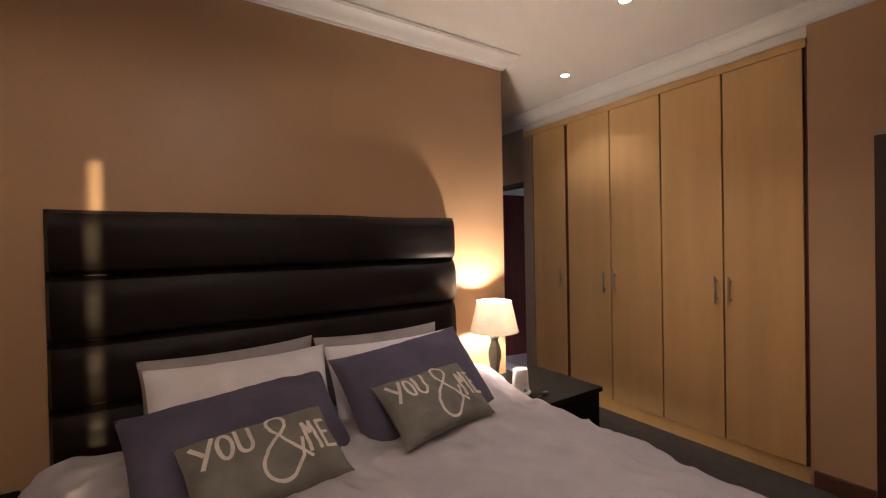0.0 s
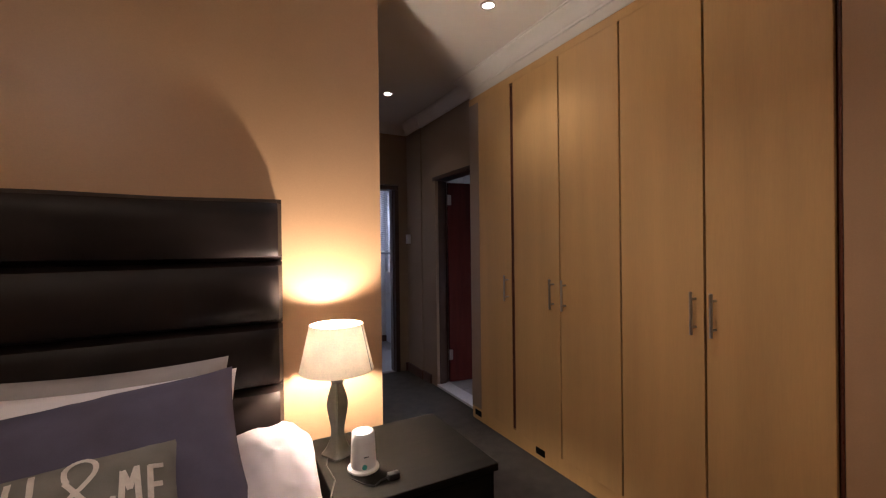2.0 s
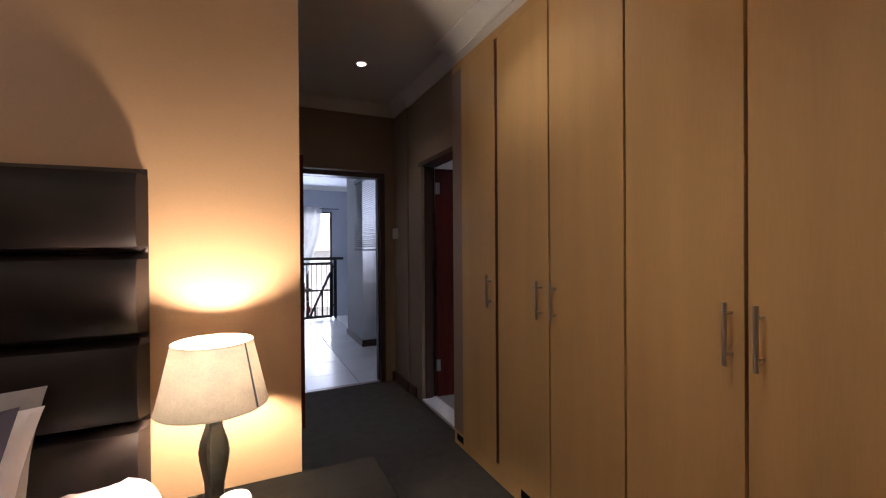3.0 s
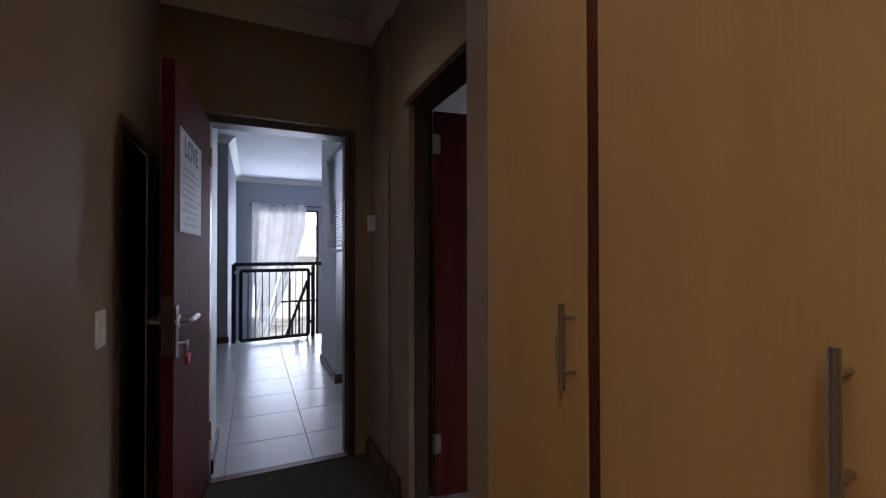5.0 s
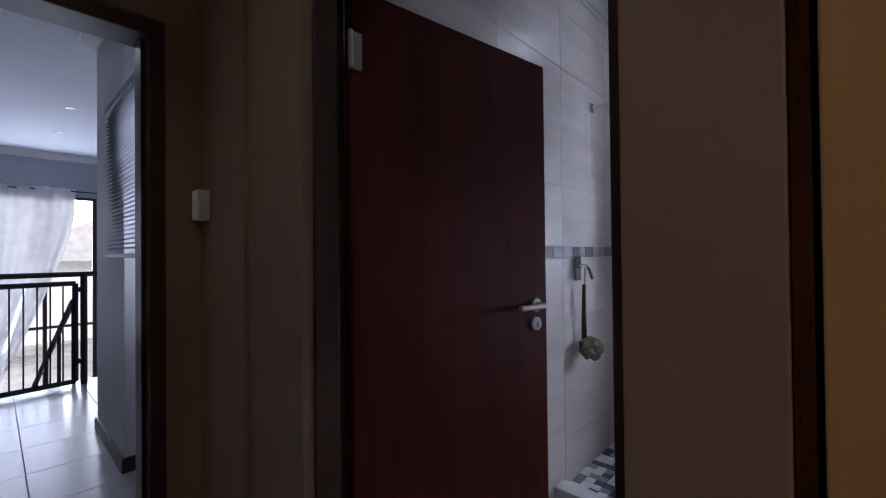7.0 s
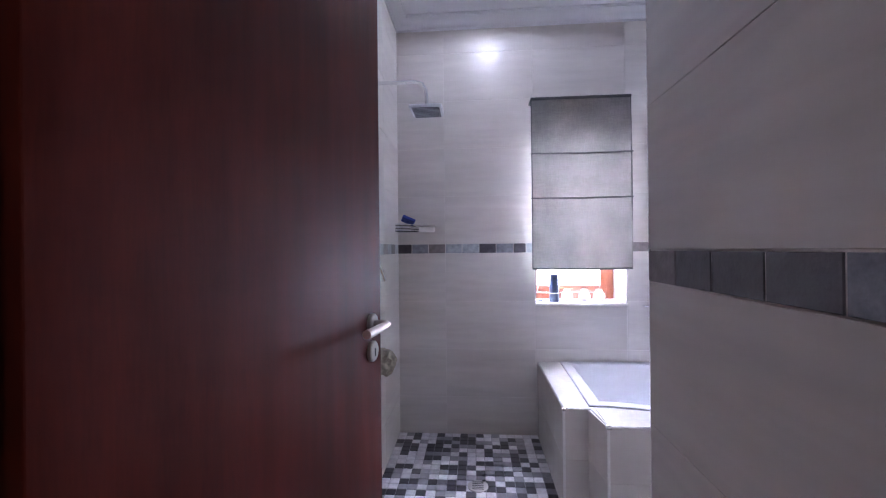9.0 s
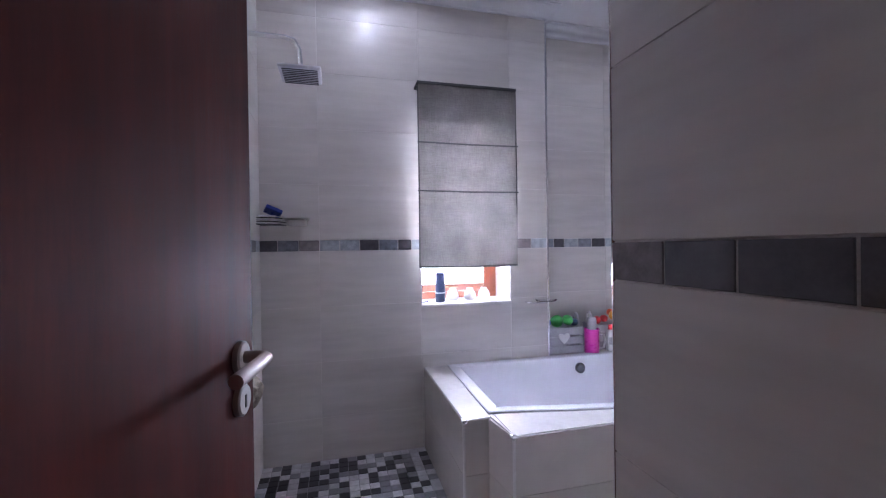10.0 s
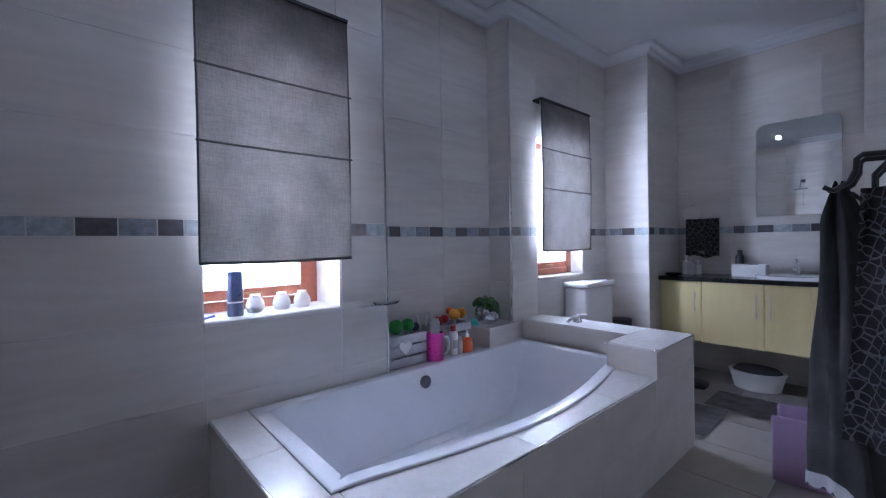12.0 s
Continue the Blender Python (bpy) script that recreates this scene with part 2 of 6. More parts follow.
pc, pv, pmap, pmix = pn.new("ShaderNodeTexCoord"), pn.new("ShaderNodeTexVoronoi"), pn.new("ShaderNodeMapping"), pn.new("ShaderNodeMix")
pv.feature = "DISTANCE_TO_EDGE"
pv.inputs["Scale"].default_value, pv.inputs["Randomness"].default_value = 30.0, 0.35
pmap.inputs["Rotation"].default_value = (0.6, 0.0, 0.7)
pcut = pn.new("ShaderNodeMath")
pcut.operation = "LESS_THAN"
pcut.inputs[1].default_value = 0.06
pl.new(pc.outputs["Object"], pmap.inputs["Vector"])
pl.new(pmap.outputs["Vector"], pv.inputs["Vector"])
pl.new(pv.outputs["Distance"], pcut.inputs[0])
pmix.data_type = "RGBA"
pl.new(pcut.outputs[0], pmix.inputs[0])
pl.new(pn["Principled BSDF"].inputs["Base Color"].links[0].from_socket, pmix.inputs[6])
pmix.inputs[7].default_value = (0.17, 0.165, 0.175, 1)
pl.new(pmix.outputs[2], pn["Principled BSDF"].inputs["Base Color"])
LACE = mat("pale_towel_trim", (0.34, 0.34, 0.36), 0.95, vary=0.15, fine=250, bump=0.5)
LILAC = mat("lilac_board", (0.42, 0.30, 0.47), 0.5, vary=0.04)
RUG = mat("grey_bath_mat", (0.20, 0.19, 0.195), 0.97, vary=0.2, scale=12, fine=260, bump=0.9, spec=0.1, depth=0.012)
CRATE = mat("grey_painted_wood", (0.46, 0.45, 0.47), 0.7, vary=0.12, scale=6, fine=80, grain=(6, 1, 1), bump=0.1)
PINK = mat("magenta_plastic", (0.72, 0.03, 0.36), 0.3, vary=0.03)
ORANGE = mat("orange_plastic", (0.80, 0.14, 0.03), 0.3, vary=0.05)
YELLOW = mat("yellow_orange_fruit", (0.85, 0.36, 0.02), 0.45, vary=0.08)
GREEN = mat("green_toy_plastic", (0.03, 0.30, 0.05), 0.35, vary=0.06)
LEAF = mat("leaf_green", (0.055, 0.16, 0.035), 0.5, vary=0.25, scale=14, rnd=0.2)
BLUE = mat("blue_plastic", (0.03, 0.06, 0.36), 0.3, vary=0.05)
NAVYBOTTLE = mat("navy_bottle", (0.030, 0.045, 0.10), 0.3, vary=0.05)
RED = mat("red_plastic", (0.55, 0.03, 0.03), 0.35, vary=0.05)
SILVER = mat("silver_glass", (0.50, 0.50, 0.52), 0.25, 0.9, vary=0.08)
PLASTIC = mat("white_plastic", (0.78, 0.77, 0.76), 0.35, vary=0.02)
POSTER = mat("grey_poster_sheet", (0.44, 0.45, 0.47), 0.5, vary=0.04)
GREYTEXT = mat("grey_print", (0.14, 0.14, 0.15), 0.6)
TEAL = mat("teal_plastic", (0.05, 0.40, 0.38), 0.4)
TAUPEPANEL = mat("taupe_board", (0.33, 0.24, 0.175), 0.5, vary=0.05)
ROOFTILE = mat("bleached_roof_tile", (0.62, 0.60, 0.60), 0.8, vary=0.1)
PAPERINK = mat("faded_print", (0.34, 0.35, 0.36), 0.7)
OUTSIDE = glow("bright_overcast", (0.93, 0.96, 1.0), 5.0)
PLASTER = mat("bleached_plaster", (0.80, 0.79, 0.76), 0.85, vary=0.05)
GROUND = mat("bleached_ground", (0.55, 0.54, 0.50), 0.95, vary=0.3, scale=0.5, fine=6)


# ---- building blocks ----
ROOM = Matrix()                              # the frame in which parts are given
BATH = Matrix.Translation((-0.06, -0.14, 0))   # the bathroom has a frame of its own


def whole(o):
    m = o.matrix_basis.copy()
    return whole(o.parent) @ o.matrix_parent_inverse @ m if o.parent else m


def thing(name, at, label, category, group="", kind=""):
    ob = new(name)
    ob.empty_display_size = 0.05
    ob.location = ROOM @ Vector(at)
    return tagged(ob, label, category, group, kind)


def part(name, bm, material, parent=None, label="", smooth=False):
    """Links a bmesh, built in metres of the place, as one mesh object under its thing."""
    me = bpy.data.meshes.new(name)
    bmesh.ops.recalc_face_normals(bm, faces=bm.faces)
    bm.transform(ROOM)
    bm.to_mesh(me)
    bm.free()
    me.materials.append(material)
    if smooth:
        me.shade_smooth()
        me.set_sharp_from_angle(angle=radians(35))
    ob = new(name, me)
    if parent:
        ob.parent = parent
        ob.matrix_parent_inverse = whole(parent).inverted()
    return tagged(ob, label)


def whole_thing(name, bm, material, label, category, group="", kind="", smooth=False):
    return tagged(part(name, bm, material, None, "", smooth), label, category, group, kind)


def box(bm, x0, y0, z0, x1, y1, z1, m=None):
    made = bmesh.ops.create_cube(bm, size=1)["verts"]
    t = Matrix.Translation(((x0 + x1) / 2, (y0 + y1) / 2, (z0 + z1) / 2)) @ Matrix.Diagonal((abs(x1 - x0), abs(y1 - y0), abs(z1 - z0), 1))
    bmesh.ops.transform(bm, matrix=(m @ t) if m else t, verts=made)
    return made


def boxes(*sizes):
    bm = bmesh.new()
    for s in sizes:
        box(bm, *s)
    return bm


def rbox(x0, y0, z0, x1, y1, z1, r=0.004, seg=2, m=None, bm=None):
    """A box with rounded edges."""
    b = bmesh.new()
    box(b, x0, y0, z0, x1, y1, z1)
    bmesh.ops.bevel(b, geom=list(b.edges), offset=r, segments=seg, affect="EDGES", profile=0.5)
    if m:
        b.transform(m)
    if bm is None:
        return b
    me = bpy.data.meshes.new("joined")
    b.to_mesh(me)
    b.free()
    bm.from_mesh(me)
    bpy.data.meshes.remove(me)
    return bm


def tube(points, r, sides=10, bm=None, closed=False):
    """A round bar along points; r is one radius or one for each point."""
    bm = bm or bmesh.new()
    pts = [Vector(p) for p in points]
    radii = r if isinstance(r, (list, tuple)) else [r] * len(pts)
    rings, side = [], None
    for i, p in enumerate(pts):
        a = pts[max(i - 1, 0)] if not closed else pts[i - 1]
        b = pts[min(i + 1, len(pts) - 1)] if not closed else pts[(i + 1) % len(pts)]
        d = (b - a).normalized()
        if side is None:
            side = d.cross(Vector((0, 0, 1)) if abs(d.z) < 0.9 else Vector((1, 0, 0))).normalized()
        side = (side - d * side.dot(d)).normalized()
        up = d.cross(side)
        rings.append([bm.verts.new(p + (side * math.cos(k * math.tau / sides) + up * math.sin(k * math.tau / sides)) * radii[i]) for k in range(sides)])
    pairs = list(zip(rings, rings[1:])) + ([(rings[-1], rings[0])] if closed else [])
    for a, b in pairs:
        for k in range(sides):
            bm.faces.new((a[k], a[(k + 1) % sides], b[(k + 1) % sides], b[k]))
    if not closed:
        bm.faces.new(rings[0][::-1])
        bm.faces.new(rings[-1])
    return bm


def lathe(profile, x, y, z, sides=28, sx=1.0, sy=1.0, cap=True, bm=None, m=None):
    """A turned body: profile of (radius, height) round the upright through x, y, z."""
    bm = bm or bmesh.new()
    rings = []
    for r, h in profile:
        ring = []
        for k in range(sides):
            a = k * math.tau / sides
            v = Vector((r * sx * math.cos(a), r * sy * math.sin(a), h))
            if m:
                v = m @ v
            ring.append(bm.verts.new(v + Vector((x, y, z))))
        rings.append(ring)
    for a, b in zip(rings, rings[1:]):
        for k in range(sides):
            bm.faces.new((a[k], a[(k + 1) % sides], b[(k + 1) % sides], b[k]))
    if cap:
        bm.faces.new(rings[0][::-1])
        bm.faces.new(rings[-1])
    return bm


def grid(nu, nv, f, bm=None):
    """A sheet of nu by nv cells whose points are f(u, v), u and v from 0 to 1."""
    bm = bm or bmesh.new()
    v = [[bm.verts.new(f(i / nu, j / nv)) for j in range(nv + 1)] for i in range(nu + 1)]
    for i in range(nu):
        for j in range(nv):
            bm.faces.new((v[i][j], v[i + 1][j], v[i + 1][j + 1], v[i][j + 1]))
    return bm


def thick(bm, d):
    bmesh.ops.solidify(bm, geom=list(bm.faces), thickness=d)
    return bm


def prism(outline, z0, z1, bm=None):
    """An upright body over a flat outline of (x, y)."""
    bm = bm or bmesh.new()
    a = [bm.verts.new((x, y, z0)) for x, y in outline]
    b = [bm.verts.new((x, y, z1)) for x, y in outline]
    n = len(a)
    for k in range(n):
        bm.faces.new((a[k], a[(k + 1) % n], b[(k + 1) % n], b[k]))
    bm.faces.new(a[::-1])
    bm.faces.new(b)
    return bm


def moulding(profile, path, bm=None):
    """A profile of (out, up) swept along level points (x, y, z), with mitred corners; out is to the left of the way."""
    bm = bm or bmesh.new()
    pts = [Vector(p) for p in path]
    rings = []
    for i, p in enumerate(pts):
        d0 = (p - pts[i - 1]).normalized() if i else (pts[1] - p).normalized()
        d1 = (pts[i + 1] - p).normalized() if i < len(pts) - 1 else d0
        n0, n1 = Vector((-d0.y, d0.x, 0)), Vector((-d1.y, d1.x, 0))
        n = (n0 + n1).normalized()
        n /= max(0.3, n.dot(n0))
        rings.append([bm.verts.new(p + n * o + Vector((0, 0, u))) for o, u in profile])
    for a, b in zip(rings, rings[1:]):
        for k in range(len(profile)):
            q = (k + 1) % len(profile)
            bm.faces.new((a[k], a[q], b[q], b[k]))
    bm.faces.new(rings[0][::-1])
    bm.faces.new(rings[-1])
    return bm


def writing(name, text, size, m, material, parent, extrude=0.0006, bend=None, wide=1.0, bold=0.0):
    """Words in the built-in font, turned into a mesh; x right, y up in the pose m."""
    cu = bpy.data.curves.new(name, "FONT")
    cu.body, cu.size, cu.extrude, cu.align_x, cu.align_y = text, size, extrude, "CENTER", "CENTER"
    cu.resolution_u = 3
    cu.offset = bold
    ob = new(name, cu)
    dg = bpy.context.evaluated_depsgraph_get()
    me = bpy.data.meshes.new_from_object(ob.evaluated_get(dg))
    bpy.data.objects.remove(ob)
    bm = bmesh.new()
    bm.from_mesh(me)
    bpy.data.meshes.remove(me)
    if wide != 1.0:
        bm.transform(Matrix.Diagonal((wide, 1, 1, 1)))
    if bend:
        bmesh.ops.triangulate(bm, faces=bm.faces)
        bmesh.ops.subdivide_edges(bm, edges=[e for e in bm.edges if e.calc_length() > 0.03], cuts=2)
        for v in bm.verts:
            v.co.z += bend(v.co.x, v.co.y)
    bm.transform(m)
    return part(name, bm, material, parent)


PIECES = {}


def piece(name, w, h, d, m, material, parent, gap=0.0015, edge=0.0015):
    """One tile, w by h and d thick, lying in the x, y plane of the pose m with its face at z = d; alike tiles share a mesh."""
    key = (name, round(w, 3), round(h, 3), round(d, 4), material.name)
    if key not in PIECES:
        a, b = w / 2 - gap, h / 2 - gap
        v = [(s * a, t * b, 0) for s, t in ((-1, -1), (1, -1), (1, 1), (-1, 1))]
        v += [(s * a, t * b, d - edge) for s, t in ((-1, -1), (1, -1), (1, 1), (-1, 1))]
        v += [(s * (a - edge), t * (b - edge), d) for s, t in ((-1, -1), (1, -1), (1, 1), (-1, 1))]
        f = [(8, 9, 10, 11)] + [(k, (k + 1) % 4, 4 + (k + 1) % 4, 4 + k) for k in range(4)] + [(4 + k, 4 + (k + 1) % 4, 8 + (k + 1) % 4, 8 + k) for k in range(4)]
        me = bpy.data.meshes.new(name)
        me.from_pydata(v, [], f)
        me.materials.append(material)
        PIECES[key] = me
    ob = new(name, PIECES[key])
    ob.parent = parent
    ob.matrix_parent_inverse = whole(parent).inverted()
    ob.matrix_basis = ROOM @ m
    return ob


def face_pose(x, y, z, toward):
    """A pose on a wall: local x to the right as seen from the room, y up, z out of the wall towards the given direction."""
    nrm = Vector(toward).normalized()
    up = Vector((0, 0, 1))
    right = up.cross(nrm)
    m = Matrix((right, up, nrm)).transposed().to_4x4()
    m.translation = (x, y, z)
    return m


# ---- the shell of the rooms ----
# bedroom, passage, bathroom and landing; z = 0 is the bedroom carpet
WX = 3.0            # wardrobe fronts
HEADY = 2.37        # wall behind the bed
PASSX = 1.915       # end of that wall, where the passage opens
BWX0, BWX1 = 3.08, 3.21   # wall with the bathroom door
BDY0, BDY1 = 3.290, 4.11   # bathroom door opening
LWY0, LWY1 = 4.72, 4.84   # wall with the landing door
LDX0, LDX1 = 2.11, 2.96   # landing door opening
DOORH = 2.05
# from here on in the bathroom's own frame
WINX = 5.79         # bathroom window wall
RECX = 6.00         # back of the alcove over the bath
STUBY = 3.406      # tiled stub wall beside the bathroom door
SHY = 4.33          # shower wall
BATHX = 3.938       # bathroom wall behind the wardrobes
MIRY = -0.57        # vanity wall
BFZ = 0.02          # bathroom floor


def structure(name, bm, material, label="", smooth=False):
    return tagged(part(name, bm, material, None, "", smooth), label or name.replace("_", " "), "", "", "structure")


structure("floor_bedroom", boxes((-2.6, -3.0, -0.1, 3.65, LWY0 + 0.06, 0.0)), CARPET, "dark grey cut pile carpet")
structure("floor_landing", boxes((-0.6, LWY0 + 0.061, -0.12, 3.6, 8.95, -0.008)), DARKGROUT, "grey stone look tiled landing floor")
ROOM = BATH
structure("floor_bathroom", boxes((BWX0 + 0.08, MIRY - 0.1, -0.1, WINX + 0.3, SHY + 0.1, BFZ - 0.008)), DARKGROUT, "beige tiled bathroom floor")
ROOM = Matrix()

structure("wall_headboard", boxes((-2.6, HEADY, 0, PASSX, HEADY + 0.14, BED_Z)), TAN, "warm tan painted wall behind the bed")
structure("wall_bedroom_left", boxes((-2.7, -3.0, 0, -2.6, HEADY + 0.14, BED_Z)), TAN, "tan painted bedroom wall")
# the slit in the back wall is added to shape the light streak
structure("wall_bedroom_back", boxes((-2.7, -3.1, 0, -0.292, -3.0, BED_Z), (-0.270, -3.1, 0, 3.7, -3.0, BED_Z), (-0.292, -3.1, 0, -0.270, -3.0, 0.55), (-0.292, -3.1, 1.62, -0.270, -3.0, BED_Z)), TAN, "tan painted bedroom wall with a slit added for the light streak")
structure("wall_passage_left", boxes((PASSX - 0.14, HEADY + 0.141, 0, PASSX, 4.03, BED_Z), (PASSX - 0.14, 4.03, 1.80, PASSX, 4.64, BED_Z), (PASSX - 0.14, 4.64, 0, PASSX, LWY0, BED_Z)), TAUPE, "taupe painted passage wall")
# wardrobe wall: right of the wardrobe a door, above it a bulkhead
structure("wall_wardrobe", boxes((WX + 0.005, 0.75, 0, 3.6, 1.018, BED_Z)), TAN, "tan painted wall beside the wardrobe")
structure("wall_over_side_door", boxes((WX + 0.005, 0.0, 1.92, 3.6, 0.75, BED_Z)), TAN, "tan painted wall over the side door")
structure("wall_side", boxes((WX + 0.005, -3.0, 0, 3.6, 0.0, BED_Z)), TAN, "tan painted wall past the side door")
structure("wall_wardrobe_back", boxes((3.62, 1.0, 0, 3.70, 3.26, 2.53)), TAUPE, "plain wall behind the wardrobe")
structure("bulkhead_wardrobe", boxes((WX + 0.006, 1.019, 2.536, 3.6, 3.25, BED_Z), (WX + 0.006, 3.25, 2.536, BWX0 - 0.002, 3.285, BED_Z)), CEIL, "cream painted bulkhead over the wardrobe")
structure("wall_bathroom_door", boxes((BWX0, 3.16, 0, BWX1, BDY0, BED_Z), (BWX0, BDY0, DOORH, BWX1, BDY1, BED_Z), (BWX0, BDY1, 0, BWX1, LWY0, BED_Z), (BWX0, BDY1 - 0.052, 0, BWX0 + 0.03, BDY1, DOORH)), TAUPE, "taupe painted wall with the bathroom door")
structure("wall_bath_entry", boxes((BWX1, BDY1, 0, BWX1 + 0.004, SHY - 0.14, BATH_Z), (BWX1, BDY0, DOORH, BWX1 + 0.004, BDY1, BATH_Z)), GROUT, "cream tiled wall with the door")
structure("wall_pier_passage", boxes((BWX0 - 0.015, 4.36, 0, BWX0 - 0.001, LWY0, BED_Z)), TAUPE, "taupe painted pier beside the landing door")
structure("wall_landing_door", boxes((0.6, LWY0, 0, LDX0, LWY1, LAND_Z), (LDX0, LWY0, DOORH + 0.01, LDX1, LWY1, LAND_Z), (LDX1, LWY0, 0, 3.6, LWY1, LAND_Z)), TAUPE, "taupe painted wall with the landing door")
structure("ceiling_bedroom", boxes((-2.7, -3.1, BED_Z, 3.7, LWY0, BED_Z + 0.1)), CEIL, "warm white painted bedroom ceiling")

# landing
structure("wall_landing_left", boxes((2.03, LWY1, 0, 2.15, 5.30, LAND_Z)), PALE, "pale grey painted landing wall")
structure("wall_landing_side_room", boxes((0.5, LWY1, 0, 0.6, 8.8, LAND_Z), (0.5, 8.8, 0, 1.08, 8.92, LAND_Z), (1.08, 8.8, 2.04, 1.88, 8.92, LAND_Z), (1.88, 8.8, 0, 2.05, 8.92, LAND_Z)), BLUEGREY, "blue grey painted landing wall")
structure("wall_stair_left", boxes((1.93, 8.921, -2.0, 2.05, 12.2, LAND_Z)), BLUEGREY, "blue grey stairwell wall")
structure("wall_landing_pier", boxes((3.12, 6.25, 0, 3.5, 7.2, LAND_Z)), PALE, "pale grey painted landing pier")
structure("wall_landing_window", boxes((3.36, LWY1, 0, 3.5, 6.249, 1.02), (3.36, LWY1, 2.15, 3.5, 6.249, LAND_Z), (3.36, LWY1, 1.02, 3.5, 5.0, 2.15), (3.36, 6.12, 1.02, 3.5, 6.249, 2.15)), PALE, "pale grey painted wall with a window")
structure("wall_stair_right", boxes((4.4, 7.2, -2.0, 4.5, 12.2, LAND_Z), (3.501, 7.1, -2.0, 4.4, 7.2, LAND_Z)), BLUEGREY, "blue grey stairwell wall")
structure("wall_stair_window", boxes((1.9, 12.2, -2.0, 2.40, 12.35, LAND_Z), (3.785, 12.2, -2.0, 4.5, 12.35, LAND_Z), (2.40, 12.2, 2.28, 3.785, 12.35, LAND_Z), (2.40, 12.2, -2.0, 3.785, 12.35, -0.9)), BLUEGREY, "blue grey wall with the stair window")
structure("ceiling_landing", boxes((0.5, LWY1, LAND_Z, 4.5, 12.35, LAND_Z + 0.1)), BATHCEIL, "white painted landing ceiling")
structure("floor_stairwell", boxes((1.9, 8.96, -2.1, 4.5, 12.2, -2.0), (2.05, 8.9501, -2.0, 4.4, 8.99, -0.13)), GROUT, "lower floor of the stairwell")

# bathroom
ROOM = BATH
structure("wall_bath_window", boxes((WINX, SHY, BFZ - 0.1, 6.15, 2.54, 0.92), (WINX, SHY, 2.0, 6.15, 2.54, BATH_Z), (WINX, 3.405, 0.92, 6.15, SHY, 2.0), (WINX, 2.54, 0.92, 6.15, 2.80, 2.0),
                                   (RECX, 1.48, 0, 6.15, 2.54, BATH_Z),
                                   (WINX, 0.12, 0, 6.15, 1.48, 0.94), (WINX, 0.12, 2.0, 6.15, 1.48, BATH_Z), (WINX, 1.18, 0.94, 6.15, 1.48, 2.0), (WINX, 0.12, 0.94, 6.15, 0.53, 2.0)), GROUT, "cream tiled wall with two windows")
structure("wall_shower", boxes((BWX1 + 0.07, SHY, 0, 6.15, SHY + 0.12, BATH_Z)), GROUT, "cream tiled shower wall")
structure("wall_bath_column", boxes((5.41, MIRY, 0, 6.15, 0.119, BATH_Z)), GROUT, "cream tiled boxed column")
structure("wall_bath_nib", boxes((BATHX, MIRY, 0, 4.105, 0.30, BATH_Z)), GROUT, "cream tiled nib beside the vanity")
structure("wall_vanity", boxes((3.775, MIRY - 0.12, 0, 6.15, MIRY, BATH_Z)), GROUT, "cream tiled wall behind the vanity")
structure("wall_bath_inner", boxes((3.775, MIRY, 0, BATHX, STUBY, BATH_Z), (BWX1 + 0.065, 3.393, 0, 3.774, STUBY, BATH_Z)), GROUT, "cream tiled inner wall")
structure("ceiling_bathroom", boxes((BWX1 - 0.1, MIRY - 0.1, BATH_Z, 6.15, SHY + 0.1, BATH_Z + 0.1)), BATHCEIL, "white painted bathroom ceiling")
ROOM = Matrix()

# cornices: a coved moulding
COVE = [(0.0, 0.0), (0.0, -0.11), (0.012, -0.11), (0.016, -0.095), (0.03, -0.088), (0.05, -0.06), (0.075, -0.035), (0.10, -0.022), (0.105, -0.012), (0.115, -0.012), (0.115, 0.0)]
COVE = [(o * 0.86, u * 0.86) for o, u in COVE]
SMALLCOVE = [(o * 0.9, u * 0.8) for o, u in COVE]


def cornice(name, path, z, material=WHITE, profile=COVE, label="white plaster cornice"):
    structure(name, moulding(profile, [(x, y, z - 0.001) for x, y in path]), material, label, True)


cornice("cornice_bedroom", [(PASSX, LWY0), (PASSX, HEADY), (-2.6, HEADY), (-2.6, -3.0), (WX + 0.005, -3.0), (WX + 0.005, 3.286), (BWX0, 3.286), (BWX0, 4.36), (BWX0 - 0.015, 4.36), (BWX0 - 0.015, LWY0), (PASSX, LWY0)], BED_Z)
ROOM = BATH
cornice("cornice_bathroom", [(BWX1 + 0.064, STUBY), (BATHX, STUBY), (BATHX, 0.30), (4.105, 0.30), (4.105, MIRY), (5.41, MIRY), (5.41, 0.12), (WINX, 0.12), (WINX, 1.48), (RECX, 1.48), (RECX, 2.54), (WINX, 2.54), (WINX, SHY), (BWX1 + 0.064, SHY), (BWX1 + 0.064, STUBY)], BATH_Z, BATHCEIL, SMALLCOVE)
ROOM = Matrix()
cornice("cornice_landing", [(2.05, 12.2), (2.05, 8.8), (0.6, 8.8)], LAND_Z)
cornice("cornice_landing_far", [(4.4, 12.2), (2.05, 12.2)], LAND_Z)
cornice("cornice_landing_right", [(3.12, 6.25), (3.12, 7.2), (4.4, 7.2)], LAND_Z)

# skirtings: dark wood, rounded top
BOARD = [(0.0, 0.0), (0.018, 0.0), (0.018, 0.075), (0.012, 0.088), (0.0, 0.09)]


def skirting(name, path, z=0.0):
    structure(name, moulding(BOARD, [(x, y, z) for x, y in path]), SKIRT, "dark brown wooden skirting board", True)


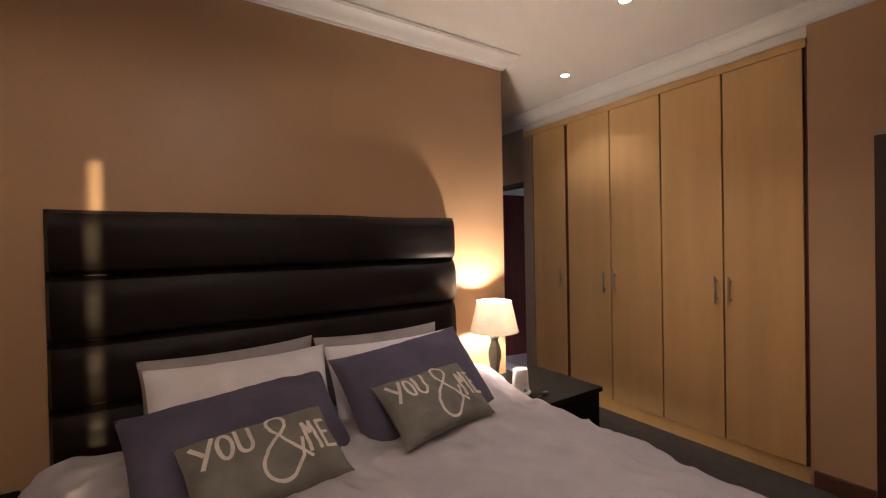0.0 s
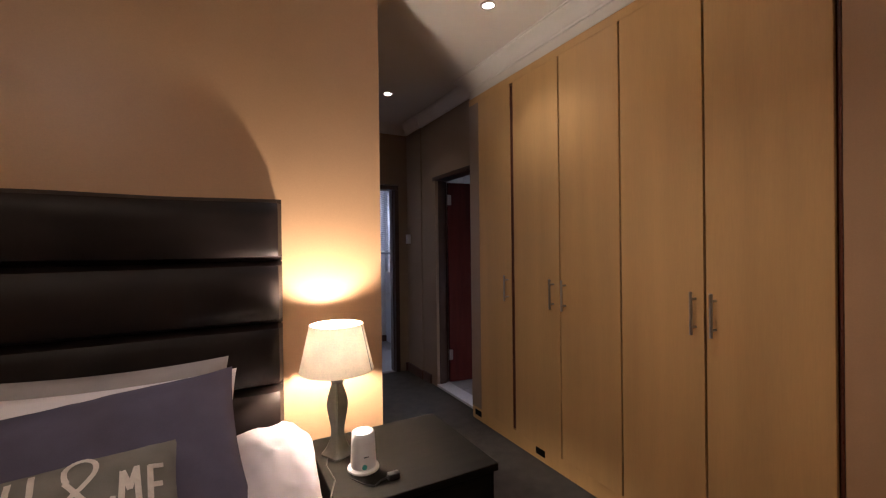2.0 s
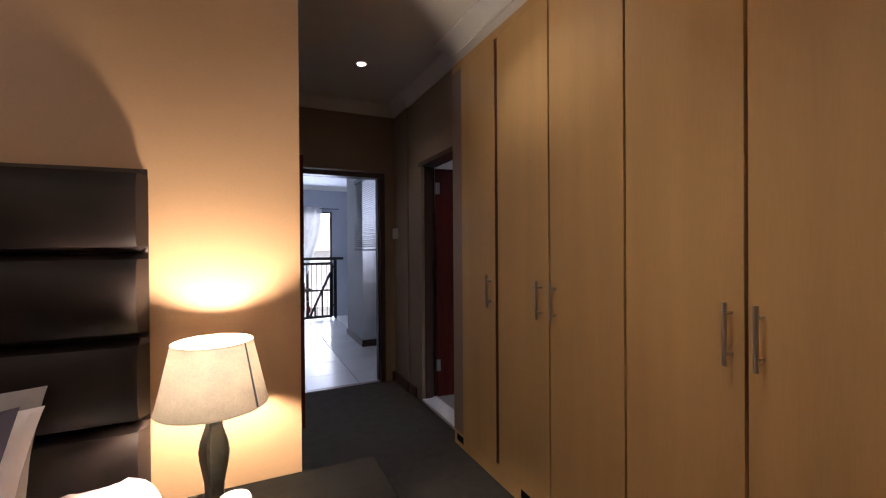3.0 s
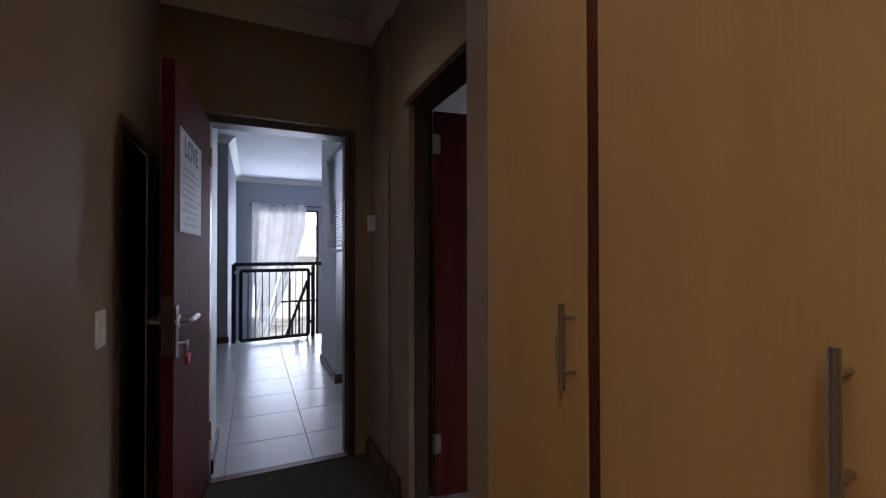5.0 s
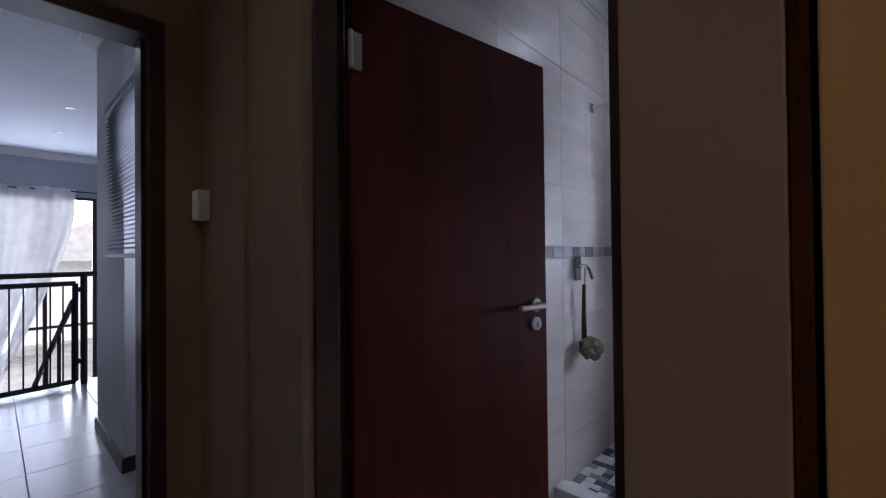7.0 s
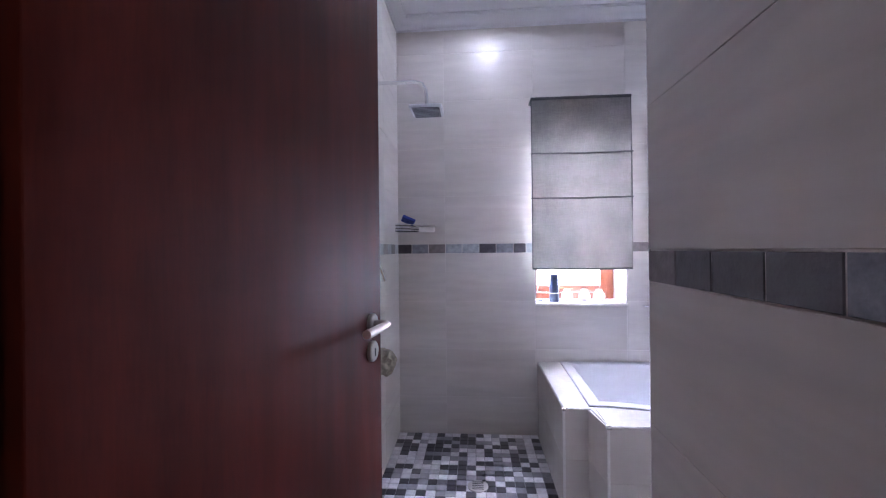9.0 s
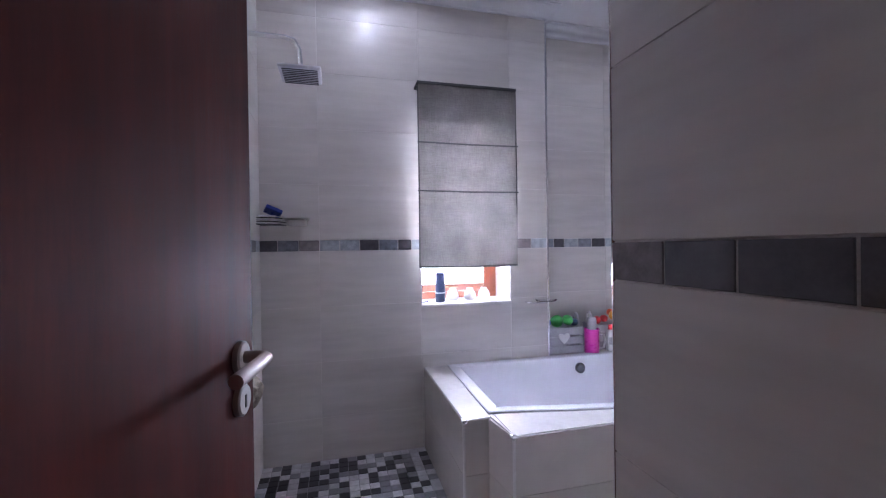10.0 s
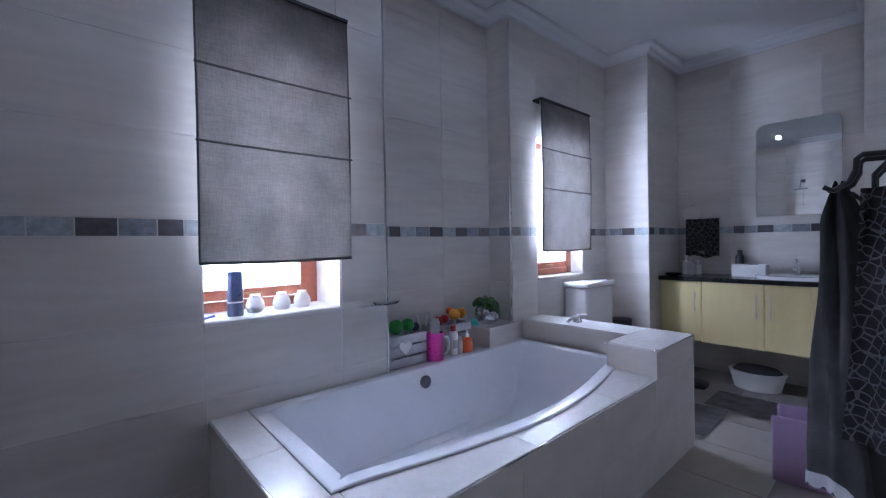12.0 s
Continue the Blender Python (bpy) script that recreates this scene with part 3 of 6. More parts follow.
skirting("baseboard_bed_wall", [(PASSX, 4.03), (PASSX, HEADY), (-2.6, HEADY)])
skirting("baseboard_wardrobe", [(WX + 0.005, 0.755), (WX + 0.005, 1.0)])
skirting("baseboard_passage", [(BWX0, BDY1 + 0.07), (BWX0, 4.36), (BWX0 - 0.015, 4.36), (BWX0 - 0.015, LWY0), (LDX1 + 0.065, LWY0)])
skirting("baseboard_landing_left", [(2.03, 5.30), (2.15, 5.30), (2.15, LWY1)], -0.004)
skirting("baseboard_landing_pier", [(3.5, 6.25), (3.12, 6.25), (3.12, 7.2)], -0.004)
skirting("baseboard_landing_far", [(2.05, 8.95), (2.05, 8.8), (1.89, 8.8)], -0.004)
# outdoors
structure("backdrop_bath", boxes((9.0, -4.0, -2.9, 9.05, 9.0, 5.0)), OUTSIDE, "bright hazy daylight outside")
structure("backdrop_landing", boxes((6.6, 4.6, -2.9, 6.65, 6.9, 4.0)), OUTSIDE, "bright hazy daylight outside")
structure("backdrop_stair", boxes((-30, 60.0, -2.9, 40, 60.1, 22.0)), OUTSIDE, "bright hazy daylight outside")
# the pale ground colour stands in for outdoor glare
structure("ground", boxes((-400, -400, -3.3, 400, 400, -3.0)), GROUND, "ground outside the house, paled like glare")


# ---- doors, frames, wardrobe ----
def door_frame(name, bms, label):
    ob = thing(name, bms[0][1], label, "", "", "structure")
    for nm, _, bm in bms:
        part(nm, bm, FRAMEWOOD, ob)
    return ob


def lever(parent, x, y, z, out, along, plate=True):
    """A steel lever handle: out is the way off the door, along the way that the lever points."""
    o, a = Vector(out), Vector(along)
    m = face_pose(x, y, z, out)
    p = Vector((x, y, z))
    disc = [(0.026, 0), (0.026, 0.008), (0.023, 0.011), (0.0, 0.011)]
    bm = lathe(disc, 0, 0, 0, 24, cap=False)
    bm.transform(m)
    part("rosette", bm, STEEL, parent, "", True)
    if plate:
        low = face_pose(x, y, z - 0.070, out)
        bm = lathe(disc, 0, 0, 0, 24, cap=False)
        bm.transform(low)
        key = part("keyhole_rosette", bm, STEEL, parent, "", True)
        bm = boxes((-0.003, -0.012, 0.0112, 0.003, 0.008, 0.0122))
        bm.transform(low)
        part("keyhole", bm, BLACKMETAL, key)
    pts = [p + o * 0.01, p + o * 0.038, p + o * 0.047 + a * 0.01, p + o * 0.048 + a * 0.03, p + o * 0.048 + a * 0.135]
    part("lever", tube(pts, [0.010, 0.010, 0.0105, 0.0105, 0.0105], 14), STEEL, parent, "brushed steel lever handle", True)


# bathroom door frame and leaf
door_frame("door_frame_bathroom", [
    ("jamb", (3.145, 3.33, 0), rbox(BWX0 - 0.004, BDY0, 0, BWX1 + 0.008, BDY0 + 0.034, 2.014, 0.003)),
    ("jamb", (3.145, 4.08, 0), rbox(BWX0 + 0.031, BDY1 - 0.058, 0, BWX1 - 0.03, BDY1, 2.014, 0.003)),
    ("stop", (3.145, 4.08, 0), rbox(BWX1 - 0.03, BDY1 - 0.03, 0, BWX1 + 0.008, BDY1, 2.014, 0.003)),
    ("head", (3.145, 3.7, 2), rbox(BWX0 - 0.004, BDY0, 2.014, BWX1 + 0.008, BDY1, 2.051, 0.003))], "dark stained wooden door frame of the bathroom")
structure("threshold_bathroom", rbox(BWX0, BDY0 + 0.034, 0.0, BWX1 + 0.01, BDY1 - 0.03, BFZ + 0.004, 0.003), LEDGETILE, "pale stone threshold strip")
bdoor = thing("bathroom_door", (3.215, 4.082, 0.03), "dark mahogany veneer door standing open into the bathroom", "door")
LEAF_M = pose(3.222, 4.084, 0, 0, 0, -9.0)
part("leaf", rbox(0.0, -0.04, 0.032, 0.798, 0.0, 2.0, 0.002, m=LEAF_M), MAHOGANY, bdoor)
for z in (0.25, 1.78):
    hb = tube([LEAF_M @ Vector((-0.004, -0.044, z)), LEAF_M @ Vector((-0.004, -0.044, z + 0.10))], 0.007, 10)
    rbox(-0.002, -0.0435, z, 0.030, -0.040, z + 0.10, 0.001, m=LEAF_M, bm=hb)
    part("hinge", hb, STEEL, bdoor, "steel butt hinge", True)
lev = Vector((LEAF_M.to_3x3() @ Vector((0, -1, 0))))
alo = Vector((LEAF_M.to_3x3() @ Vector((-1, 0, 0))))
pt = LEAF_M @ Vector((0.732, -0.04, 1.10))
lever(bdoor, pt.x, pt.y, pt.z, lev, alo)
pt2 = LEAF_M @ Vector((0.732, 0.0, 1.10))
lever(bdoor, pt2.x, pt2.y, pt2.z, -lev, alo, False)

# landing door frame and leaf
door_frame("door_frame_landing", [
    ("jamb", (2.17, 4.78, 0), rbox(LDX0, LWY0 - 0.010, 0, LDX0 + 0.045, LWY1 + 0.008, 2.0, 0.003)),
    ("jamb", (2.93, 4.78, 0), rbox(LDX1 - 0.045, LWY0 - 0.010, 0, LDX1, LWY1 + 0.008, 2.0, 0.003)),
    ("stop", (2.93, 4.78, 0), rbox(LDX1 - 0.057, LWY0 + 0.04, 0, LDX1 - 0.045, LWY1 + 0.004, 2.0, 0.002)),
    ("head", (2.5, 4.78, 2), rbox(LDX0, LWY0 - 0.010, 2.0, LDX1, LWY1 + 0.008, 2.046, 0.003))], "dark stained wooden door frame to the landing")
structure("threshold_landing", rbox(LDX0 + 0.045, LWY0, 0.0, LDX1 - 0.045, LWY0 + 0.06, 0.006, 0.002), SKIRT, "dark wooden carpet strip in the doorway")
ROOM = pose(2.155, 4.705, 0, 0, 0, -3.6) @ pose(-2.155, -4.705, 0)
ldoor = thing("landing_door", (2.135, 4.7, 0.02), "mahogany door standing open with a lettered poster", "door")
part("leaf", rbox(2.112, 3.905, 0.02, 2.155, 4.705, 1.995, 0.002), MAHOGANY, ldoor)
lever(ldoor, 2.155, 3.945, 1.015, (1, 0, 0), (0, 1, 0), False)
lever(ldoor, 2.112, 3.945, 1.015, (-1, 0, 0), (0, 1, 0), False)
part("lock_plate", rbox(2.116, 3.9028, 0.89, 2.151, 3.9055, 1.11, 0.001), DARKCHROME, ldoor, "dark metal lock plate")
part("back_plate", rbox(2.1548, 3.92, 0.875, 2.159, 3.97, 1.075, 0.0015), DARKCHROME, ldoor, "dark metal handle plate")
for z in (0.25, 1.75):
    part("hinge", tube([(2.160, 4.712, z), (2.160, 4.712, z + 0.1)], 0.007, 10), STEEL, ldoor, "", True)
keyring = thing("key_ring", (2.175, 3.945, 0.93), "keys with a red heart tag hanging in the lock", "keys")
kb = tube([(2.158, 3.945, 0.932), (2.195, 3.945, 0.932)], 0.004, 8)
rbox(2.19, 3.932, 0.922, 2.194, 3.958, 0.942, 0.001, bm=kb)
part("key", kb, STEEL, keyring)
part("ring", tube([(2.192 + 0.0 * k, 3.945 + 0.014 * math.sin(k * math.tau / 16), 0.915 + 0.014 * math.cos(k * math.tau / 16)) for k in range(16)], 0.0012, 6, closed=True), STEEL, keyring)


def heart(w, n=26):
    pts = []
    for k in range(n):
        a = k * math.tau / n
        pts.append((w * 0.5 * math.sin(a) ** 3, w * (0.41 * math.cos(a) - 0.16 * math.cos(2 * a) - 0.06 * math.cos(3 * a))))
    return pts


hm = prism(heart(0.055), -0.007, 0.007)
bmesh.ops.bevel(hm, geom=[e for e in hm.edges if abs(e.verts[0].co.z - e.verts[1].co.z) < 1e-6], offset=0.004, segments=2, affect="EDGES")
hm.transform(face_pose(2.192, 3.945, 0.875, (1, 0, 0)))
part("heart_tag", hm, RED, keyring, "red heart shaped tag", True)
# the poster on the leaf
poster = thing("poster", (2.157, 4.19, 1.56), "white lettered poster fixed to the open door", "poster")
part("sheet", rbox(2.1555, 3.975, 1.355, 2.159, 4.415, 1.767, 0.001), POSTER, poster)
pm = face_pose(2.1592, 4.19, 1.70, (1, 0, 0))
writing("word", "LOVE", 0.115, pm, GREYTEXT, poster, 0.0004, wide=1.02, bold=0.004)
for k in range(9):
    w = (0.30, 0.36, 0.26, 0.33, 0.38, 0.28, 0.34, 0.22, 0.30)[k]
    z = 1.615 - k * 0.028
    part("text_line", boxes((2.1588, 4.19 - w / 2, z - 0.005, 2.1595, 4.19 + w / 2, z + 0.005)), PAPERINK, poster)
ROOM = Matrix()
# closet in the passage wall
closet = thing("closet_door", (1.86, 4.33, 0), "dark stained closet door in the passage wall", "door")
part("frame", boxes((1.89, 4.03, 0, 1.919, 4.07, 1.80), (1.89, 4.60, 0, 1.919, 4.64, 1.80), (1.89, 4.07, 1.76, 1.919, 4.60, 1.80)), FRAMEWOOD, closet)
part("leaf", rbox(1.855, 4.072, 0.01, 1.885, 4.598, 1.758, 0.002), BLACKWOOD, closet)
# door beside the wardrobe
side = thing("side_door", (3.02, 0.4, 0), "dark stained door and frame beside the wardrobe", "door")
part("frame", boxes((WX - 0.008, 0.67, 0, 3.10, 0.75, 1.85), (WX - 0.008, 0.0, 0, 3.10, 0.085, 1.85), (WX - 0.008, 0.0, 1.85, 3.10, 0.75, 1.92)), FRAMEWOOD, side)
part("leaf", rbox(WX + 0.02, 0.088, 0.01, WX + 0.06, 0.667, 1.847, 0.002), MAHOGANY, side)

# wall fittings of the passage
sw = thing("light_switch", (1.915, 3.785, 1.02), "white plastic three lever light switch on the passage wall", "light switch")
part("plate", rbox(PASSX, 3.748, 0.965, PASSX + 0.011, 3.823, 1.085, 0.004), PLASTIC, sw)
for k in range(3):
    part("rocker", rbox(PASSX + 0.010, 3.768, 0.987 + k * 0.028, PASSX + 0.017, 3.803, 1.009 + k * 0.028, 0.003), PLASTIC, sw)
sensor = thing("wall_sensor", (3.06, 4.645, 1.5), "small white alarm sensor box on the wall", "sensor")
part("body", rbox(3.024, LWY0 - 0.105, 1.408, 3.0635, LWY0 - 0.046, 1.508, 0.006), PLASTIC, sensor)
part("lens", rbox(3.030, LWY0 - 0.108, 1.428, 3.058, LWY0 - 0.104, 1.463, 0.002), WHITE, sensor)

# wardrobe: five beech doors in a frame
wardrobe = thing("wardrobe", (3.3, 2.12, 0), "built-in beech wardrobe with five tall doors", "wardrobe")
EDGES = [1.030, 1.448, 1.857, 2.280, 2.728, 3.142]
part("body", boxes((WX + 0.04, 1.03, 0.10, 3.58, 3.14, 0.118), (WX + 0.04, 1.03, 2.462, 3.58, 3.14, 2.48), (3.57, 1.03, 0.118, 3.58, 3.14, 2.462)), BEECH, wardrobe)
part("top_rail", rbox(WX - 0.004, 1.019, 2.482, WX + 0.03, 3.285, 2.535, 0.003), BEECH, wardrobe)
part("plinth", rbox(WX + 0.002, 1.019, 0.0, WX + 0.03, 3.285, 0.098, 0.003), BEECH, wardrobe)
part("end_panel", rbox(WX - 0.002, 3.156, 0.098, WX + 0.075, 3.285, 2.482, 0.003), TAUPEPANEL, wardrobe, "taupe end panel of the wardrobe")
part("side_post", boxes((WX + 0.004, 3.142, 0.098, WX + 0.5, 3.155, 2.482)), EDGE, wardrobe, "mahogany edge post")
part("side_post", rbox(WX + 0.002, 1.019, 0.098, WX + 0.60, 1.029, 2.482, 0.002), EDGE, wardrobe, "mahogany edge post")
for k in (1, 2, 3, 4):
    w = 0.015 if k == 4 else 0.010 if k == 2 else 0.008
    part("partition", boxes((WX + (-0.008 if k == 4 else 0.012), EDGES[k] - w, 0.118, 3.56, EDGES[k] + w, 2.462)), EDGE, wardrobe, "mahogany edged partition")
for k in range(5):
    a, b = EDGES[k] + (0.017 if k == 4 else 0.005), EDGES[k + 1] - (0.017 if k == 3 else 0.005)
    door = part("door", rbox(WX - 0.012, a, 0.102, WX + 0.010, b, 2.478, 0.0015, 1), BEECH, wardrobe)
    y = (b - 0.037, a + 0.034, b - 0.040, a + 0.048, a + 0.036)[k]
    hz = 0.985
    hb = tube([(WX - 0.046, y, hz), (WX - 0.046, y, hz + 0.178)], 0.0065, 12)
    for z in (hz + 0.03, hz + 0.148):
        tube([(WX - 0.046, y, z), (WX - 0.012, y, z)], 0.005, 10, hb)
    part("handle", hb, STEEL, door, "brushed steel bar handle", True)
for y in (2.44, 3.16):
    part("vent", rbox(WX - 0.001, y, 0.035, WX + 0.003, y + 0.085, 0.078, 0.001), BLACKWOOD, wardrobe, "dark plinth vent")


# recessed ceiling spots
def ceiling_spot(x, y, z, on=True):
    ob = thing("ceiling_spot", (x, y, z), "small round recessed ceiling downlight" + (", lit" if on else ", unlit"), "downlight", "ceiling downlights")
    part("rim", lathe([(0.029, -0.003), (0.031, -0.007), (0.043, -0.005), (0.045, 0.0), (0.029, 0.0)], x, y, z, 24), STEEL, ob, "", True)
    part("lens", lathe([(0.0001, -0.004), (0.028, -0.004), (0.028, -0.001), (0.0001, -0.001)], x, y, z, 20), LENS if on else PLASTIC, ob)


# the added fill spots get a downlight fitting as well
for x, y, z, power, tone in SPOTS:
    ceiling_spot(x, y, z)
for x, y in ((3.17, 9.3), (3.17, 10.6)):
    ceiling_spot(x, y, LAND_Z, False)


# ---- bedroom ----
bed = thing("bed", (0.51, 1.3, 0), "king size bed with a dark leather headboard", "bed")
part("base", rbox(-0.40, 0.62, 0.06, 1.42, 2.24, 0.30, 0.012), BLACKWOOD, bed, "dark fabric bed base")
for x in (-0.32, 1.34):
    for y in (0.70, 2.1):
        part("foot", lathe([(0.025, 0), (0.03, 0.06)], x, y, 0, 16), BLACKWOOD, bed)
part("mattress", rbox(-0.41, 0.60, 0.302, 1.43, 2.245, 0.545, 0.05, 3), LINEN, bed)
hboard = part("headboard", rbox(-0.43, 2.33, 0.0, 1.455, 2.368, 1.55, 0.006), LEATHER, bed)
TOPS = [1.572, 1.312, 1.052, 0.792, 0.532, 0.272]


def channel(z0, z1):
    """One padded channel of the headboard, soft and slightly creased."""
    def f(u, v):
        x = -0.434 + 1.893 * u
        a, b = 1 - abs(2 * v - 1) ** 3.2, 1 - abs(2 * u - 1) ** 40
        puff = 0.070 * max(0.0, a) ** 0.34 * max(0.0, b) ** 0.4
        sag = 0.010 * noise.noise(Vector((x * 1.7, z0 * 3, v * 1.2))) + 0.004 * noise.noise(Vector((x * 7, z0 * 5, v * 5)))
        edge = 0.006 * noise.noise(Vector((x * 2.3, z1 * 9, 0)))
        return Vector((x, 2.332 - puff - sag * a, z0 + (z1 - z0) * v + edge * (1 - a)))
    return grid(90, 14, f)


for k in range(5):
    part("padded_channel", channel(TOPS[k + 1] + 0.001, TOPS[k] - 0.001), LEATHER, hboard, "", True)


def duvet_point(u, v):
    """The duvet: flat on the mattress, rounded over its edges, hanging at both sides and the foot."""
    s = -0.80 + 2.62 * u          # along x, with the hanging sides
    t = 2.18 - 1.95 * v           # from the pillows to the foot
    top, r = 0.63, 0.09

    def fold(d):
        if d <= 0:
            return 0.0, 0.0
        if d < r * 1.57:
            a = d / r
            return r * math.sin(a), r * (1 - math.cos(a))
        return r + 0.03 * (d - r * 1.57), r + (d - r * 1.57)
    xl, xr, yf = -0.37, 1.42, 0.68
    dx, dy = max(xl - s, s - xr, 0.0), max(yf - t, 0.0)
    ox, zx = fold(dx)
    oy, zy = fold(dy)
    x = (xl - ox if s < xl else xr + ox if s > xr else s)
    y = yf - oy if t < yf else t
    p = Vector((x, y, 0))
    wave = 0.014 * noise.noise(Vector((s * 2.1, t * 2.1, 0))) + 0.007 * noise.noise(Vector((s * 5 + t * 2, t * 4 - s, 3)))
    crease = 0.016 * (1 - abs(noise.noise(Vector((s * 3.2 + t, t * 6.0 - s * 2, 7))))) ** 4 + 0.012 * (1 - abs(noise.noise(Vector((s * 9, t * 7 + s * 4, 9))))) ** 5
    puff = 0.085 * math.exp(-((t - 2.02) / 0.20) ** 2) * (0.15 + 0.85 / (1 + math.exp(-(s - 1.22) * 22)))
    hang = min(1.0, (dx + dy) / 0.3)
    x += hang * 0.02 * math.sin(t * 13 + noise.noise(Vector((t * 3, 0, 0))) * 3) * (1 if s > xr else -1 if s < xl else 0)
    y -= (0.02 * math.sin(s * 12) if dy > 0 else 0) * hang
    return Vector((x, y, max(0.14, top + puff + wave + crease - max(zx, zy))))


dv = grid(190, 150, duvet_point)
duvet = whole_thing("duvet", thick(dv, 0.012), LINEN, "crumpled white cotton duvet spread over the bed", "duvet", smooth=True)


def pillow_bm(w, h, t, seed, m, nu=40, nv=28, soft=2.6, flange=0.0, sag=0.0):
    """A filled pillow, w by h, puffed to t in the middle, with drawn-in sides, pointed corners and creases."""
    bm = bmesh.new()

    def shape(side):
        def f(u, v):
            a, b = 2 * u - 1, 2 * v - 1
            k = max(0.0, (1 - abs(a) ** soft)) ** 0.5 * max(0.0, (1 - abs(b) ** soft)) ** 0.5
            pull = 1 - 0.06 * (1 - b * b) * abs(a) ** 3, 1 - 0.08 * (1 - a * a) * abs(b) ** 3
            x, y = a * w / 2 * pull[0], b * h / 2 * pull[1]
            n = noise.noise(Vector((a * 1.6 + seed, b * 1.6, seed * 3.1))) * 0.16 + (1 - abs(noise.noise(Vector((a * 3.3 - seed, b * 3.3 + a, seed))))) ** 5 * 0.10 * side
            y -= sag * (1 - abs(a)) * max(0, b)
            return m @ Vector((x, y, side * t / 2 * k * (1 + n) + 0.006 * noise.noise(Vector((a * 4, b * 4, seed)))))
        return f
    grid(nu, nv, shape(1), bm)
    grid(nu, nv, shape(-1), bm)
    bmesh.ops.remove_doubles(bm, verts=bm.verts, dist=0.0008)
    return bm


def lean(x, y, z, tilt, yaw=0, roll=0):
    """A pose whose face looks to the foot of the bed (-y) and up; tilt 90 is upright, 0 lies flat."""
    return pose(x, y, z) @ pose(0, 0, 0, 0, 0, yaw) @ pose(0, 0, 0, tilt, 0, 0) @ pose(0, 0, 0, 0, 0, roll)


def pillow(x, y, z, w, h, t, tilt, yaw, roll, material, label, seed, name="pillow", group="pillows on the bed"):
    return whole_thing(name, pillow_bm(w, h, t, seed, lean(x, y, z, tilt, yaw, roll)), material, label, name, group, smooth=True)


pillow(0.20, 2.175, 0.765, 0.70, 0.42, 0.15, 74, 1, 1, GREYLINEN, "grey cotton pillow against the leather headboard", 1.3)
pillow(0.90, 2.175, 0.757, 0.70, 0.42, 0.15, 74, -1, 0, GREYLINEN, "grey cotton pillow against the leather headboard", 2.7)
pillow(0.226, 2.03, 0.738, 0.71, 0.47, 0.21, 60, 1, 0, LINEN, "white cotton pillow leaning on a grey one", 4.1)
pillow(0.920, 2.02, 0.728, 0.71, 0.47, 0.21, 60, 0, 0, LINEN, "white cotton pillow leaning on a grey one", 5.9)
pillow(0.195, 1.82, 0.695, 0.74, 0.50, 0.19, 36, 3, 5, NAVY, "slate blue cotton pillow in front of white ones", 7.7)
pillow(0.930, 1.86, 0.75, 0.72, 0.49, 0.21, 48, 1, 6, NAVY, "slate blue cotton pillow in front of white ones", 9.2)


def letter_strokes(bm, strokes, r, height):
    """Painted strokes: each a list of (x, y) points, laid as thin flat bars on the cushion."""
    for pts in strokes:
        for (x0, y0), (x1, y1) in zip(pts, pts[1:]):
            n = max(1, int(math.hypot(x1 - x0, y1 - y0) / 0.008))
            d = Vector((x1 - x0, y1 - y0)).normalized()
            s = Vector((-d.y, d.x)) * r
            rows = []
            for k in range(n + 1):
                x, y = x0 + (x1 - x0) * k / n, y0 + (y1 - y0) * k / n
                e = d * (r * 0.5 if k == n else -r * 0.5 if k == 0 else 0)
                rows.append([bm.verts.new((x + q * s.x + e.x, y + q * s.y + e.y, height(x + q * s.x, y + q * s.y))) for q in (-1, 0, 1)])
            for a, b in zip(rows, rows[1:]):
                for q in (0, 1):
                    bm.faces.new((a[q], a[q + 1], b[q + 1], b[q]))


def arc(cx, cy, rx, ry, a0, a1, n=14):
    return [(cx + rx * math.cos(radians(a0 + (a1 - a0) * k / n)), cy + ry * math.sin(radians(a0 + (a1 - a0) * k / n))) for k in range(n + 1)]


